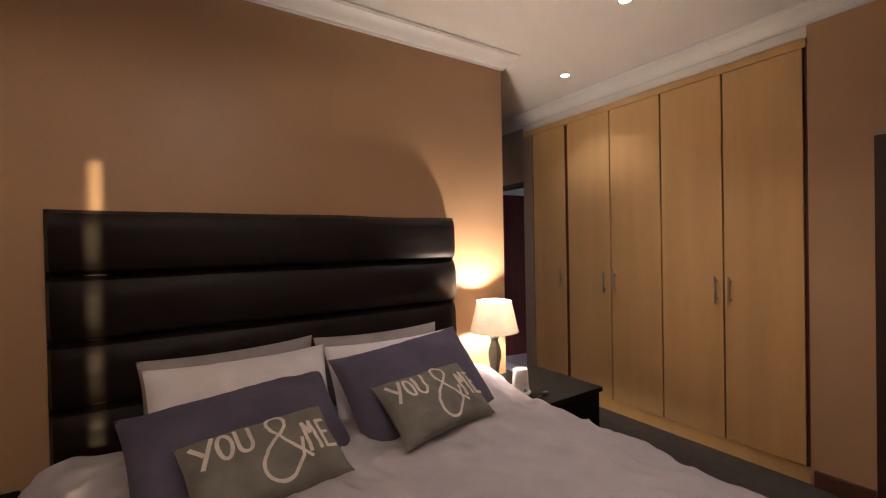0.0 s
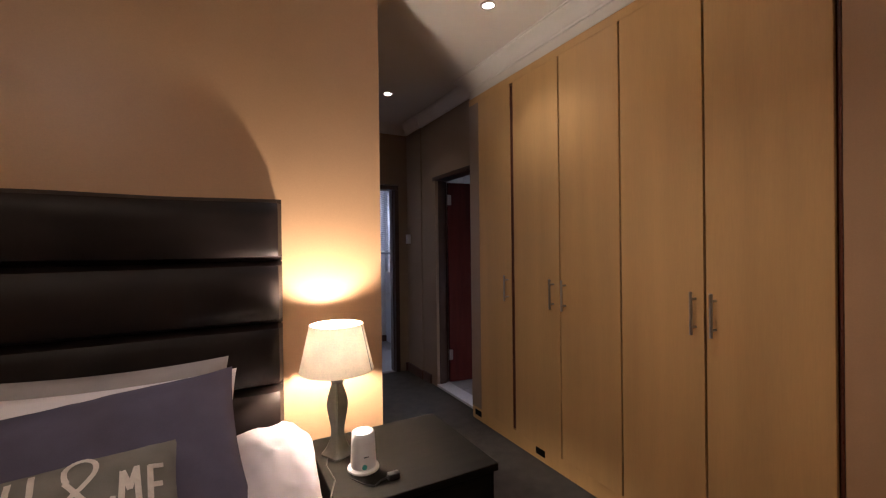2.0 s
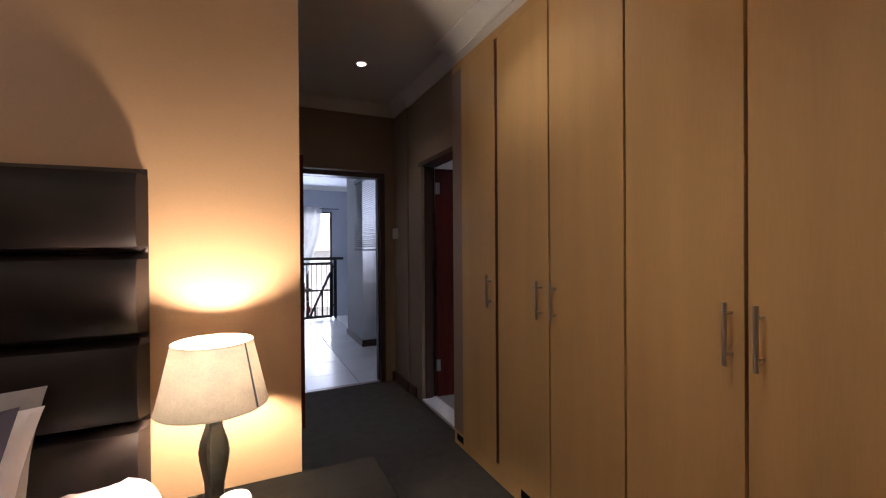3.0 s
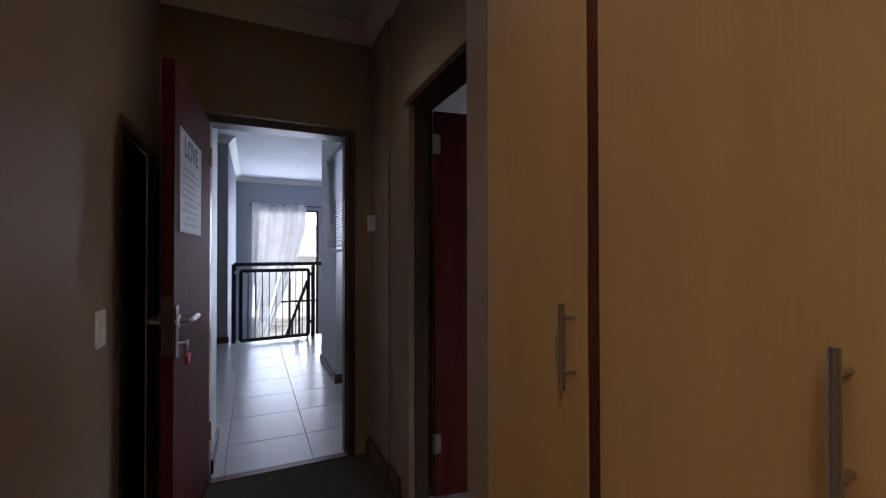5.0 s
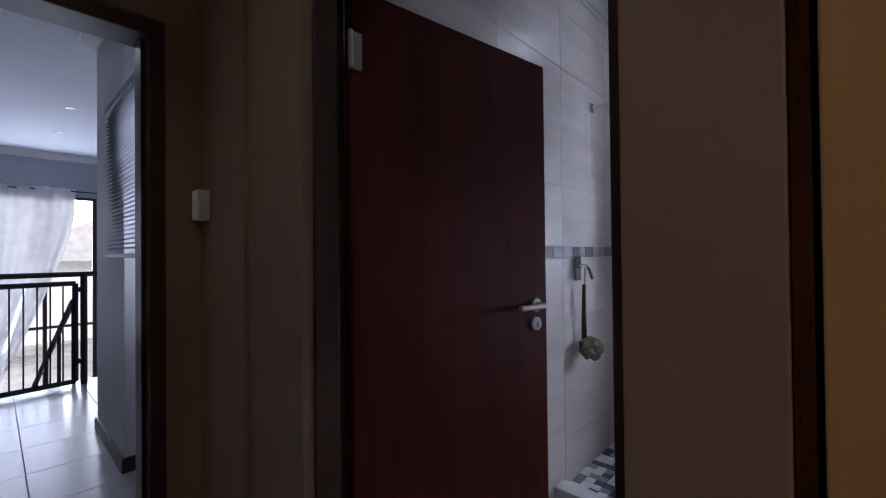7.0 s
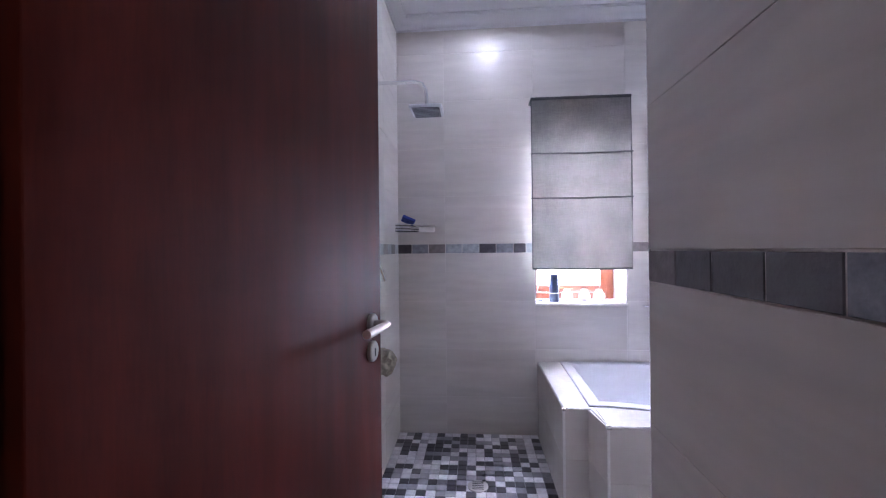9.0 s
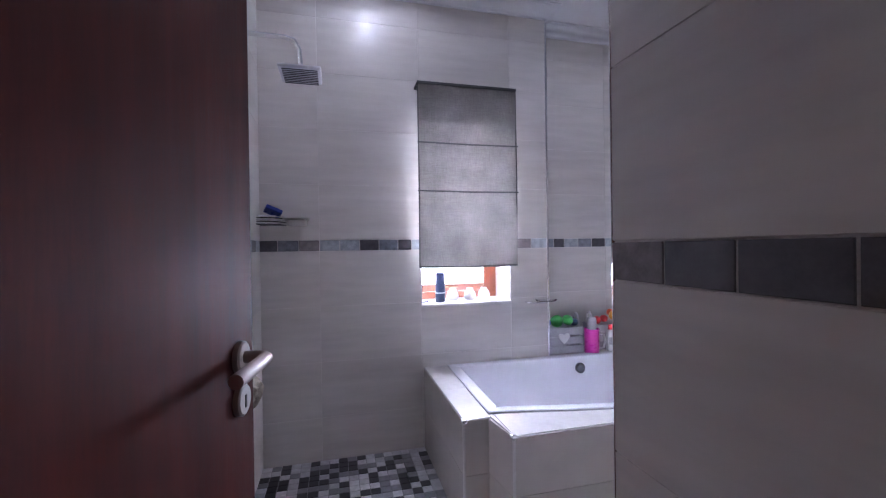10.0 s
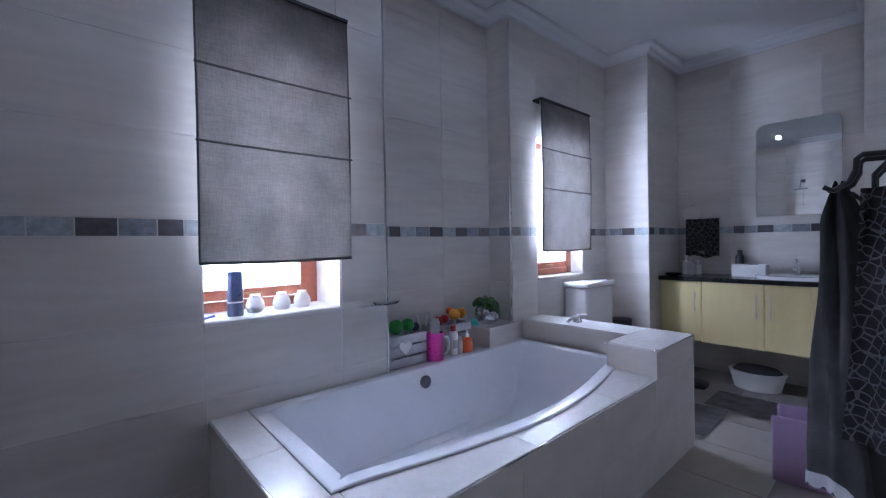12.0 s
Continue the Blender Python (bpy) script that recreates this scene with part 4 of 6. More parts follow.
def cushion(x, y, z, tilt, yaw, roll, seed):
    w, h, t = 0.48, 0.30, 0.12
    m = lean(x, y, z, tilt, yaw, roll)
    ob = thing("cushion", (x, y, z - 0.1), "grey green canvas cushion printed with the words YOU & ME", "cushion", "lettered cushions on the bed")
    part("cover", pillow_bm(w, h, t, seed, m, 36, 24, 3.0), CUSHION, ob, "", True)

    def height(px, py):
        a, b = max(-0.98, min(0.98, px / (w / 2))), max(-0.98, min(0.98, py / (h / 2)))
        k = max(0.0, (1 - abs(a) ** 3.0)) ** 0.5 * max(0.0, (1 - abs(b) ** 3.0)) ** 0.5
        n = noise.noise(Vector((a * 1.6 + seed, b * 1.6, seed * 3.1))) * 0.16 + (1 - abs(noise.noise(Vector((a * 3.3 - seed, b * 3.3 + a, seed))))) ** 5 * 0.10
        return t / 2 * k * (1 + n) + 0.006 * noise.noise(Vector((a * 4, b * 4, seed))) + 0.0035

    def word(name, strokes, r):
        bm = bmesh.new()
        strokes = [[(px * 0.90 - 0.012, py) for px, py in line] for line in strokes]
        letter_strokes(bm, strokes, r, height)
        bm.transform(m)
        part(name, bm, PRINT, ob, "cream painted letter")
    top, low = 0.105, 0.015
    word("letter_y", [[(-0.215, top), (-0.185, 0.060)], [(-0.150, top + 0.004), (-0.195, low)]], 0.0065)
    word("letter_o", [arc(-0.120, 0.062, 0.022, 0.042, 90, 450, 20)], 0.006)
    word("letter_u", [[(-0.080, top), (-0.080, 0.045)] + arc(-0.058, 0.045, 0.022, 0.028, 180, 360, 10) + [(-0.036, top)]], 0.006)
    word("ampersand", [[(0.135, -0.075), (0.075, 0.0), (0.030, 0.060)] + arc(0.058, 0.085, 0.032, 0.035, 215, -35, 16) + [(0.060, 0.040), (0.000, -0.005)] + arc(0.030, -0.060, 0.058, 0.055, 130, 300, 16) + [(0.105, -0.065), (0.125, 0.0)]], 0.0055)
    word("letter_m", [[(0.140, -0.055), (0.145, 0.055), (0.160, 0.010), (0.175, 0.058), (0.180, -0.055)]], 0.0062)
    word("letter_e", [[(0.232, 0.055), (0.205, 0.055), (0.203, -0.055), (0.236, -0.058)], [(0.204, 0.005), (0.228, 0.006)]], 0.0062)
    return ob


cushion(0.225, 1.600, 0.718, 31, 8, 2, 3.3)
cushion(0.900, 1.665, 0.745, 36, 7, 2, 6.1)


# nightstands
def nightstand(x0, y0, x1, y1, h, label):
    ob = thing("nightstand", ((x0 + x1) / 2, (y0 + y1) / 2, 0), label, "nightstand", "nightstands")
    part("top", rbox(x0, y0, h - 0.03, x1, y1, h, 0.004), BLACKWOOD, ob)
    part("side_panel", rbox(x0 + 0.01, y0 + 0.02, 0, x0 + 0.03, y1 - 0.005, h - 0.03, 0.002), BLACKWOOD, ob)
    part("side_panel", rbox(x1 - 0.03, y0 + 0.02, 0, x1 - 0.01, y1 - 0.005, h - 0.03, 0.002), BLACKWOOD, ob)
    part("back_panel", rbox(x0 + 0.03, y1 - 0.02, 0.02, x1 - 0.03, y1 - 0.006, h - 0.03, 0.002), BLACKWOOD, ob)
    part("shelf", rbox(x0 + 0.03, y0 + 0.03, 0.05, x1 - 0.03, y1 - 0.02, 0.07, 0.002), BLACKWOOD, ob)
    dr = part("drawer", rbox(x0 + 0.033, y0 + 0.008, h - 0.21, x1 - 0.033, y0 + 0.03, h - 0.036, 0.003), BLACKWOOD, ob)
    return ob


nightstand(1.555, 1.78, 2.18, 2.345, 0.515, "black stained wooden nightstand beside the bed")
nightstand(-1.10, 1.85, -0.52, 2.345, 0.515, "black stained wooden nightstand on the far side of the bed")

# bedside lamp
LX, LY, LZ = 1.646, 2.165, 0.515
blamp = thing("bedside_lamp", (LX, LY, LZ), "bedside lamp with a lit cream shade and turned dark stem", "table lamp")
st = bmesh.new()
prof = [(0.060, 0.0), (0.060, 0.007), (0.052, 0.014), (0.040, 0.032), (0.029, 0.06), (0.024, 0.09), (0.025, 0.115), (0.031, 0.15), (0.037, 0.185), (0.039, 0.21), (0.035, 0.24), (0.026, 0.27), (0.021, 0.288), (0.022, 0.298), (0.031, 0.308), (0.031, 0.314), (0.014, 0.318)]
rings = []
for r, h in prof:
    q = r * 0.86
    rings.append([st.verts.new((LX + sx * q + cx, LY + sy * q + cy, LZ + h)) for sx, sy, cx, cy in ((-1, -0.8, 0, 0), (-0.8, -1, 0, 0), (0.8, -1, 0, 0), (1, -0.8, 0, 0), (1, 0.8, 0, 0), (0.8, 1, 0, 0), (-0.8, 1, 0, 0), (-1, 0.8, 0, 0))])
for a, b in zip(rings, rings[1:]):
    for k in range(8):
        st.faces.new((a[k], a[(k + 1) % 8], b[(k + 1) % 8], b[k]))
st.faces.new(rings[0][::-1])
st.faces.new(rings[-1])
st.transform(Matrix.Translation((LX, LY, 0)) @ pose(0, 0, 0, 0, 0, 28) @ Matrix.Translation((-LX, -LY, 0)))
part("stem", st, LAMPWOOD, blamp, "dark turned wooden stem", True)
part("lamp_holder", lathe([(0.013, 0.318), (0.013, 0.385), (0.016, 0.39), (0.016, 0.41), (0.0001, 0.412)], LX, LY, LZ, 16), BLACKMETAL, blamp)
sh = lathe([(0.149, 0.350), (0.108, 0.535)], LX, LY, LZ, 48, cap=False)
part("shade", sh, SHADE, blamp, "cream fabric shade glowing from the bulb", True)
for r, h in ((0.149, 0.350), (0.108, 0.535)):
    part("shade_ring", tube([(LX + r * math.cos(k * math.tau / 40), LY + r * math.sin(k * math.tau / 40), LZ + h) for k in range(40)], 0.0022, 6, closed=True), SHADE, blamp)
sa = radians(-38)
part("shade_seam", grid(1, 8, lambda u, v: Vector((LX + (0.1502 - 0.041 * v) * math.cos(sa + (u - 0.5) * 0.06), LY + (0.1502 - 0.041 * v) * math.sin(sa + (u - 0.5) * 0.06), LZ + 0.350 + 0.185 * v))), LAMPWOOD, blamp, "dark seam of the shade")
part("cable", tube([(LX - 0.05, LY - 0.03, LZ + 0.006), (LX - 0.065, LY - 0.08, LZ + 0.004), (LX - 0.06, LY - 0.20, LZ + 0.004), (LX - 0.10, LY - 0.30, LZ + 0.004)], 0.0028, 6), BLACKMETAL, blamp)

# small white humidifier and clutter on the nightstand
CX, CY, CZ = 1.703, 2.00, 0.515
cup = thing("humidifier", (CX, CY, CZ), "small white plastic humidifier on the black nightstand", "humidifier")
part("body", lathe([(0.044, 0.012), (0.049, 0.016), (0.045, 0.11), (0.043, 0.138), (0.039, 0.146), (0.0001, 0.147)], CX, CY, CZ, 32), PLASTIC, cup, "", True)
part("base", lathe([(0.056, 0.0), (0.060, 0.004), (0.060, 0.010), (0.055, 0.013), (0.0001, 0.013)], CX, CY, CZ, 32), PLASTIC, cup, "", True)
part("button", lathe([(0.010, 0), (0.009, 0.004), (0.0001, 0.005)], 0, 0, 0, 14, m=pose(CX - 0.010, CY - 0.047, CZ + 0.028, 90)), TEAL, cup, "teal button")
part("mark", rbox(CX - 0.012, CY - 0.0485, CZ + 0.062, CX + 0.006, CY - 0.044, CZ + 0.066, 0.0005), GREYTEXT, cup)
keys = thing("charger", (1.70, 1.88, 0.515), "small black phone charger with its cable on the nightstand", "charger")
part("plug", rbox(1.755, 1.862, 0.515, 1.800, 1.89, 0.540, 0.006), BLACKMETAL, keys, "", True)
part("cable", tube([(1.755, 1.876, 0.527), (1.73, 1.88, 0.52), (1.70, 1.86, 0.518), (1.67, 1.89, 0.518), (1.64, 1.95, 0.518)], 0.003, 6), BLACKMETAL, keys, "", True)
bag = whole_thing("folded_cloth", pillow_bm(0.30, 0.22, 0.09, 8.8, pose(-0.72, 2.05, 0.56, 6, 4, 20)), NAVY, "dark folded cloth lying on the nightstand", "cloth", smooth=True)


# ---- landing ----
gate = thing("safety_gate", (2.6, 8.75, 0), "black painted steel gate and rail at the head of the stairs", "gate")
GA, GB = Vector((2.13, 8.72, 0)), Vector((3.30, 8.732, 0))


def gp(s, z, off=0.0):
    p = GA.lerp(GB, s)
    return Vector((p.x, p.y + off * (3.0 - 2.6 * s), z))


def bar(a, b, w):
    """A square bar between two points."""
    return tube([a, b], w * 0.7071, 4)


for s in (0.0, 0.93):
    part("post", bar(gp(s, -0.004), gp(s, 1.12), 0.04), BLACKMETAL, gate)
part("top_rail", bar(gp(0.0, 1.12), gp(1.06, 1.12), 0.036), BLACKMETAL, gate)
part("gate_frame_stile", bar(gp(0.08, 0.05, -0.05), gp(0.08, 1.03, -0.05), 0.034), BLACKMETAL, gate)
part("gate_frame_stile", bar(gp(0.87, 0.05, -0.05), gp(0.87, 1.03, -0.05), 0.034), BLACKMETAL, gate)
part("gate_frame_rail", bar(gp(0.08, 1.03, -0.05), gp(0.87, 1.03, -0.05), 0.034), BLACKMETAL, gate)
part("gate_frame_rail", bar(gp(0.08, 0.05, -0.05), gp(0.87, 0.05, -0.05), 0.034), BLACKMETAL, gate)
for k in range(1, 10):
    s = 0.08 + 0.79 * k / 10
    part("baluster", tube([gp(s, 0.06, -0.05), gp(s, 1.02, -0.05)], 0.0075, 6), BLACKMETAL, gate)
for z in (0.22, 0.94):
    part("hinge", rbox(3.14, 8.69, z, 3.20, 8.735, z + 0.05, 0.004), BLACKMETAL, gate)
part("latch", rbox(2.14, 8.60, 0.99, 2.22, 8.635, 1.025, 0.004), STEEL, gate, "steel gate latch")
rail = thing("stair_rail", (3.3, 9.4, -0.9), "black painted steel stair handrail beyond the gate", "handrail")
part("rail", bar(Vector((3.15, 8.85, 0.85)), Vector((2.9, 11.2, -0.7)), 0.04), BLACKMETAL, rail)
for k in range(5):
    p = Vector((3.15, 8.85, 0.85)).lerp(Vector((2.9, 11.2, -0.7)), k / 4)
    part("upright", bar(p, p - Vector((0, 0, 0.9)), 0.025), BLACKMETAL, rail)

# stair window with its bars, sheer curtain and rod
win = thing("window_stair", (3.2, 12.27, -0.9), "tall dark framed stair window with horizontal bars", "window", "", "structure")
for x in (2.42, 3.15, 3.76):
    part("window_frame", boxes((x - 0.025, 12.23, -0.9, x + 0.025, 12.29, 2.28)), FRAMEWOOD, win)
for z in (-0.88, 0.18, 2.26):
    part("glazing_bar", boxes((2.40, 12.232, z - 0.022, 3.785, 12.288, z + 0.022)), FRAMEWOOD, win)
pane = part("pane", boxes((2.445, 12.255, -0.86, 3.735, 12.261, 2.24)), GLASS, win)
pane.visible_shadow = False
rodt = thing("curtain_rod", (3.2, 12.13, 2.36), "thin black curtain rod over the stair window", "curtain rod")
part("rod", tube([(2.30, 12.13, 2.36), (3.95, 12.13, 2.36)], 0.010, 10), BLACKMETAL, rodt)
for x in (2.34, 3.90):
    part("bracket", tube([(x, 12.13, 2.36), (x, 12.198, 2.36)], 0.007, 8), BLACKMETAL, rodt)


def sheer(u, v):
    z = 2.40 - 3.1 * v
    full = 1.15 - 0.12 * v
    pull = max(0.0, v - 0.15) ** 1.3 * 1.15 * u
    x = 2.36 + u * full - pull * 0.85
    return Vector((x, 12.10 - 0.030 * math.sin(u * 30 + 0.6 * math.sin(v * 5)) - 0.02 * math.sin(u * 11), z))


whole_thing("sheer_curtain", grid(120, 24, sheer), SHEER, "white sheer curtain gathered to one side of the window", "curtain", smooth=True)

# far door on the landing; its leaf colour is darkened for the shade there
fd = thing("far_door", (1.35, 8.85, 0), "closed brown door, darkened for shade, in a dark frame on the landing", "door")
part("frame", boxes((1.82, 8.785, 0, 1.88, 8.90, 1.98), (1.08, 8.785, 0, 1.14, 8.90, 1.98), (1.08, 8.785, 1.98, 1.88, 8.90, 2.04)), FRAMEWOOD, fd)
part("leaf", rbox(1.142, 8.84, 0.01, 1.818, 8.88, 1.978, 0.002), FARLEAF, fd)
part("handle", tube([(1.20, 8.84, 1.03), (1.20, 8.79, 1.03), (1.30, 8.785, 1.03)], 0.009, 8), STEEL, fd)

# landing window with venetian blind
lw = thing("window_landing", (3.42, 5.55, 1.02), "brown wooden landing window", "window", "", "structure")
for y in (5.02, 5.56, 6.10):
    part("window_frame", boxes((3.40, y - 0.025, 1.02, 3.46, y + 0.025, 2.15)), REDWOOD, lw)
for z in (1.045, 1.30, 2.125):
    part("glazing_bar", boxes((3.402, 5.0, z - 0.022, 3.458, 6.12, z + 0.022)), REDWOOD, lw)
part("window_sill", rbox(3.33, 5.0, 1.0, 3.42, 6.12, 1.022, 0.004), WHITE, lw)
lp = part("pane", boxes((3.428, 5.03, 1.05, 3.432, 6.09, 2.11)), GLASS, lw)
lp.visible_shadow = False
vb = thing("venetian_blind", (3.13, 5.7, 1.33), "silver grey venetian blind hanging half lowered", "blind")
part("head_rail", rbox(3.065, 4.95, 2.19, 3.115, 6.52, 2.235, 0.004), SLAT, vb)
part("bottom_rail", rbox(3.072, 4.96, 1.285, 3.108, 6.51, 1.31, 0.003), SLAT, vb)
sl = bmesh.new()
grid(3, 1, lambda u, v: Vector((-0.022 + 0.044 * u, 4.96 + 1.55 * v, 0.006 * math.sin(math.pi * u) + 0.012 * (u - 0.5))), sl)
first = part("slat", sl, SLAT, vb)
first.location.x, first.location.z = 3.09, 1.34
for k in range(1, 34):
    o = first.copy()
    scene.collection.objects.link(o)
    o.location.z = 1.34 + k * 0.025
for y in (5.3, 6.1):
    part("cord", tube([(3.09, y, 1.3), (3.09, y, 2.2)], 0.0015, 5), SLAT, vb)

# what stands outside the stair window, its colours paled to imitate glare
house = thing("neighbour_house", (6.0, 34, -3), "plastered neighbouring house with a gable roof, paled like glare", "house")
part("wall", boxes((2.0, 32, -3.0, 16, 42, 1.2)), PLASTER, house)
rf = bmesh.new()
a = [rf.verts.new(p) for p in ((1.4, 31.4, 1.1), (16.6, 31.4, 1.1), (9.0, 31.4, 4.4), (1.4, 42.6, 1.1), (16.6, 42.6, 1.1), (9.0, 42.6, 4.4))]
for f in ((0, 1, 2), (3, 5, 4), (0, 2, 5, 3), (1, 4, 5, 2), (0, 3, 4, 1)):
    rf.faces.new([a[k] for k in f])
part("roof", rf, ROOFTILE, house)


# ---- bathroom ----
ROOM = BATH
TUBZ, LEDZ = 0.528, 0.667
surround = thing("bath_surround", (5.3, 2.3, BFZ), "tiled plinth built round the bath with a raised ledge", "bath surround")
OUT = [(WINX - 0.001, 3.39), (4.967, 3.39), (4.967, 3.275), (4.77, 3.245), (4.77, 1.12), (WINX - 0.001, 1.12)]


TUBSKIN = mat("cream_plinth_tile", (0.60, 0.56, 0.52), 0.26, vary=0.05, scale=2.0, fine=9, grain=(0.8, 0.8, 3), bump=0.0, rvar=0.04)
INN = [(WINX - 0.001, 3.35), (5.01, 3.35), (5.01, 3.24), (4.81, 3.205), (4.81, 1.16), (WINX - 0.001, 1.16)]
sk = bmesh.new()
o0, o1 = [sk.verts.new((*p, BFZ - 0.005)) for p in OUT], [sk.verts.new((*p, TUBZ - 0.008)) for p in OUT]
i1, i0 = [sk.verts.new((*p, TUBZ - 0.008)) for p in INN], [sk.verts.new((*p, BFZ - 0.005)) for p in INN]
for a, b in ((o0, o1), (o1, i1), (i1, i0), (i0, o0)):
    for k in range(5):
        sk.faces.new((a[k], a[k + 1], b[k + 1], b[k]))
part("core", sk, GROUT, surround)


def side_tiles(p, q, z0, z1):
    """Upright tiles on one face of the plinth, from p to q."""
    a, b = Vector((*p, 0)), Vector((*q, 0))
    d = (b - a).normalized()
    n = Vector((d.y, -d.x, 0))
    size, k = (b - a).length, max(1, round((b - a).length / 0.60))
    for i in range(k):
        c = a + d * size * (i + 0.5) / k
        for zb, zt in ((z0, min(z1, 0.285)), (0.285, z1)):
            piece("tile", size / k, zt - zb, 0.004, face_pose(c.x, c.y, (zb + zt) / 2, n), TUBSKIN, surround, 0.0008, 0.001)


for p, q in zip(OUT, OUT[1:]):
    side_tiles(p, q, BFZ, TUBZ - 0.004)

# the rim outline of the bath: three straight sides and a bowed front
def rim(n_front=28, n_side=12):
    pts = []
    lf, lb, rb, rf = Vector((5.0, 3.264)), Vector((5.775, 3.245)), Vector((5.775, 1.43)), Vector((5.03, 1.43))
    for a, b in ((lf, lb), (lb, rb), (rb, rf)):
        pts += [a.lerp(b, k / n_side) for k in range(n_side)]
    for k in range(n_front):
        s = k / n_front
        p = rf.lerp(lf, s)
        pts.append(p + Vector((-0.148 * math.sin(math.pi * s) ** 1.2, 0)))
    return pts


RIM = rim()
MID = Vector((5.42, 2.35))


def inset(d):
    """The rim drawn in by d metres on every side."""
    n = len(RIM)
    out = []
    for k, p in enumerate(RIM):
        t = (RIM[(k + 1) % n] - RIM[k - 1]).normalized()
        nrm = Vector((t.y, -t.x))
        if nrm.dot(MID - p) < 0:
            nrm = -nrm
        near = p + nrm * min(d, 0.07)
        out.append(near.lerp(MID, max(0.0, d - 0.07) / 0.45))
    return out


tub = thing("bathtub", (5.42, 2.35, BFZ), "white acrylic bathtub with a bowed front set in the plinth", "bathtub")
bt = bmesh.new()
levels = [(0.0, TUBZ + 0.001), (0.0, TUBZ + 0.005), (0.005, TUBZ + 0.009), (0.050, TUBZ + 0.010), (0.060, TUBZ + 0.006), (0.068, TUBZ - 0.010), (0.085, TUBZ - 0.12), (0.115, TUBZ - 0.28), (0.15, TUBZ - 0.355), (0.21, TUBZ - 0.385)]
loops = [[bt.verts.new((p.x, p.y, z)) for p in inset(d)] for d, z in levels]
for a, b in zip(loops, loops[1:]):
    for k in range(len(a)):
        bt.faces.new((a[k], a[(k + 1) % len(a)], b[(k + 1) % len(a)], b[k]))
bt.faces.new(loops[-1])
part("shell", bt, ACRYLIC, tub, "", True)
part("overflow", lathe([(0.034, 0.0), (0.034, 0.012), (0.028, 0.018), (0.012, 0.020), (0.0001, 0.018)], 0, 0, 0, 24, m=pose(5.698, 2.36, TUBZ - 0.065, 0, -82, 0)), DARKCHROME, tub, "round chrome overflow cap", True)
part("drain", lathe([(0.03, 0), (0.03, 0.004), (0.0001, 0.005)], 5.42, 2.35, TUBZ - 0.385, 20), CHROME, tub, "", True)

# flat tiles on the plinth, following the rim
top = thing("plinth_top", (5.3, 2.3, TUBZ), "pale tiles laid flat round the bathtub rim", "tiled ledge", "", "structure")


def ring_tiles():
    """Top tiles between the outer edge and the rim."""
    def slab(outline, z=TUBZ):
        bm = prism(outline, z - 0.008, z)
        part("tile", bm, LEDGETILE, top)
    r = [tuple(p) for p in RIM]
    slab([(4.967, 3.388), (5.36, 3.388), (5.36, 3.258), (5.002, 3.267), (4.967, 3.267)])
    slab([(5.363, 3.388), (WINX - 0.002, 3.388), (WINX - 0.002, 3.248), (5.363, 3.258)])
    front = [p for p in r[36:]]
    rows = [(1.635, 2.03), (2.033, 2.63), (2.633, 3.242)]
    for y0, y1 in rows:
        inner = [p for p in front if y0 < p[1] < y1]

        def at(y):
            for a, b in zip(front, front[1:]):
                if a[1] <= y <= b[1]:
                    return a[0] + (b[0] - a[0]) * (y - a[1]) / (b[1] - a[1])
            return 4.99
        slab([(4.772, y0), (at(y0), y0)] + inner + [(at(y1), y1), (4.772, y1)])
    slab([(4.772, 3.245), (4.985, 3.245), (4.985, 3.264), (4.967, 3.264)])
    slab([(WINX, 1.485), (RECX - 0.001, 1.485), (RECX - 0.001, 2.0), (WINX, 2.0)])
    slab([(WINX, 2.003), (RECX - 0.001, 2.003), (RECX - 0.001, 2.538), (WINX, 2.538)])


ring_tiles()
led = thing("bath_ledge", (5.2, 1.35, BFZ), "raised tiled ledge at the end of the bath", "tiled ledge", "", "structure")
part("body", prism([(4.77, 1.12), (WINX - 0.001, 1.12), (WINX - 0.001, 1.37), (5.03, 1.37), (5.03, 1.63), (4.77, 1.63)], TUBZ - 0.007, LEDZ - 0.009), TUBSKIN, led)
for o in ([(4.768, 1.118), (5.03, 1.118), (5.03, 1.632), (4.768, 1.632)], [(5.033, 1.118), (5.40, 1.118), (5.40, 1.372), (5.033, 1.372)], [(5.403, 1.118), (WINX - 0.001, 1.118), (WINX - 0.001, 1.372), (5.403, 1.372)]):
    part("tile", prism(o, LEDZ - 0.009, LEDZ), LEDGETILE, led)
part("niche_block", rbox(5.74, 1.485, TUBZ, RECX - 0.001, 1.78, LEDZ - 0.012, 0.003), TUBSKIN, led)
part("niche_tile", prism([(5.738, 1.484), (RECX - 0.001, 1.484), (RECX - 0.001, 1.782), (5.738, 1.782)], LEDZ - 0.012, LEDZ - 0.004), LEDGETILE, led)
# worn chrome corner caps on the plinth
caps = thing("edge_trim", (4.8, 2.3, TUBZ), "chrome corner trim along the tiled bath edge", "edge trim", "", "structure")
for p in ((4.967, 3.388, TUBZ), (4.772, 3.244, TUBZ), (4.77, 1.63, LEDZ), (4.77, 1.12, LEDZ), (5.03, 1.63, LEDZ)):
    part("corner_cap", rbox(p[0] - 0.012, p[1] - 0.012, p[2] - 0.012, p[0] + 0.012, p[1] + 0.012, p[2] + 0.003, 0.004), CHROME, caps, "", True)
for (x0, y0), (x1, y1), z in (((4.77, 3.242), (4.77, 1.64), TUBZ), ((4.967, 3.39), (WINX, 3.39), TUBZ), ((4.77, 1.63), (4.77, 1.12), LEDZ)):
    part("strip", tube([(x0, y0, z - 0.006), (x1, y1, z - 0.006)], 0.005, 6), CHROME, caps)
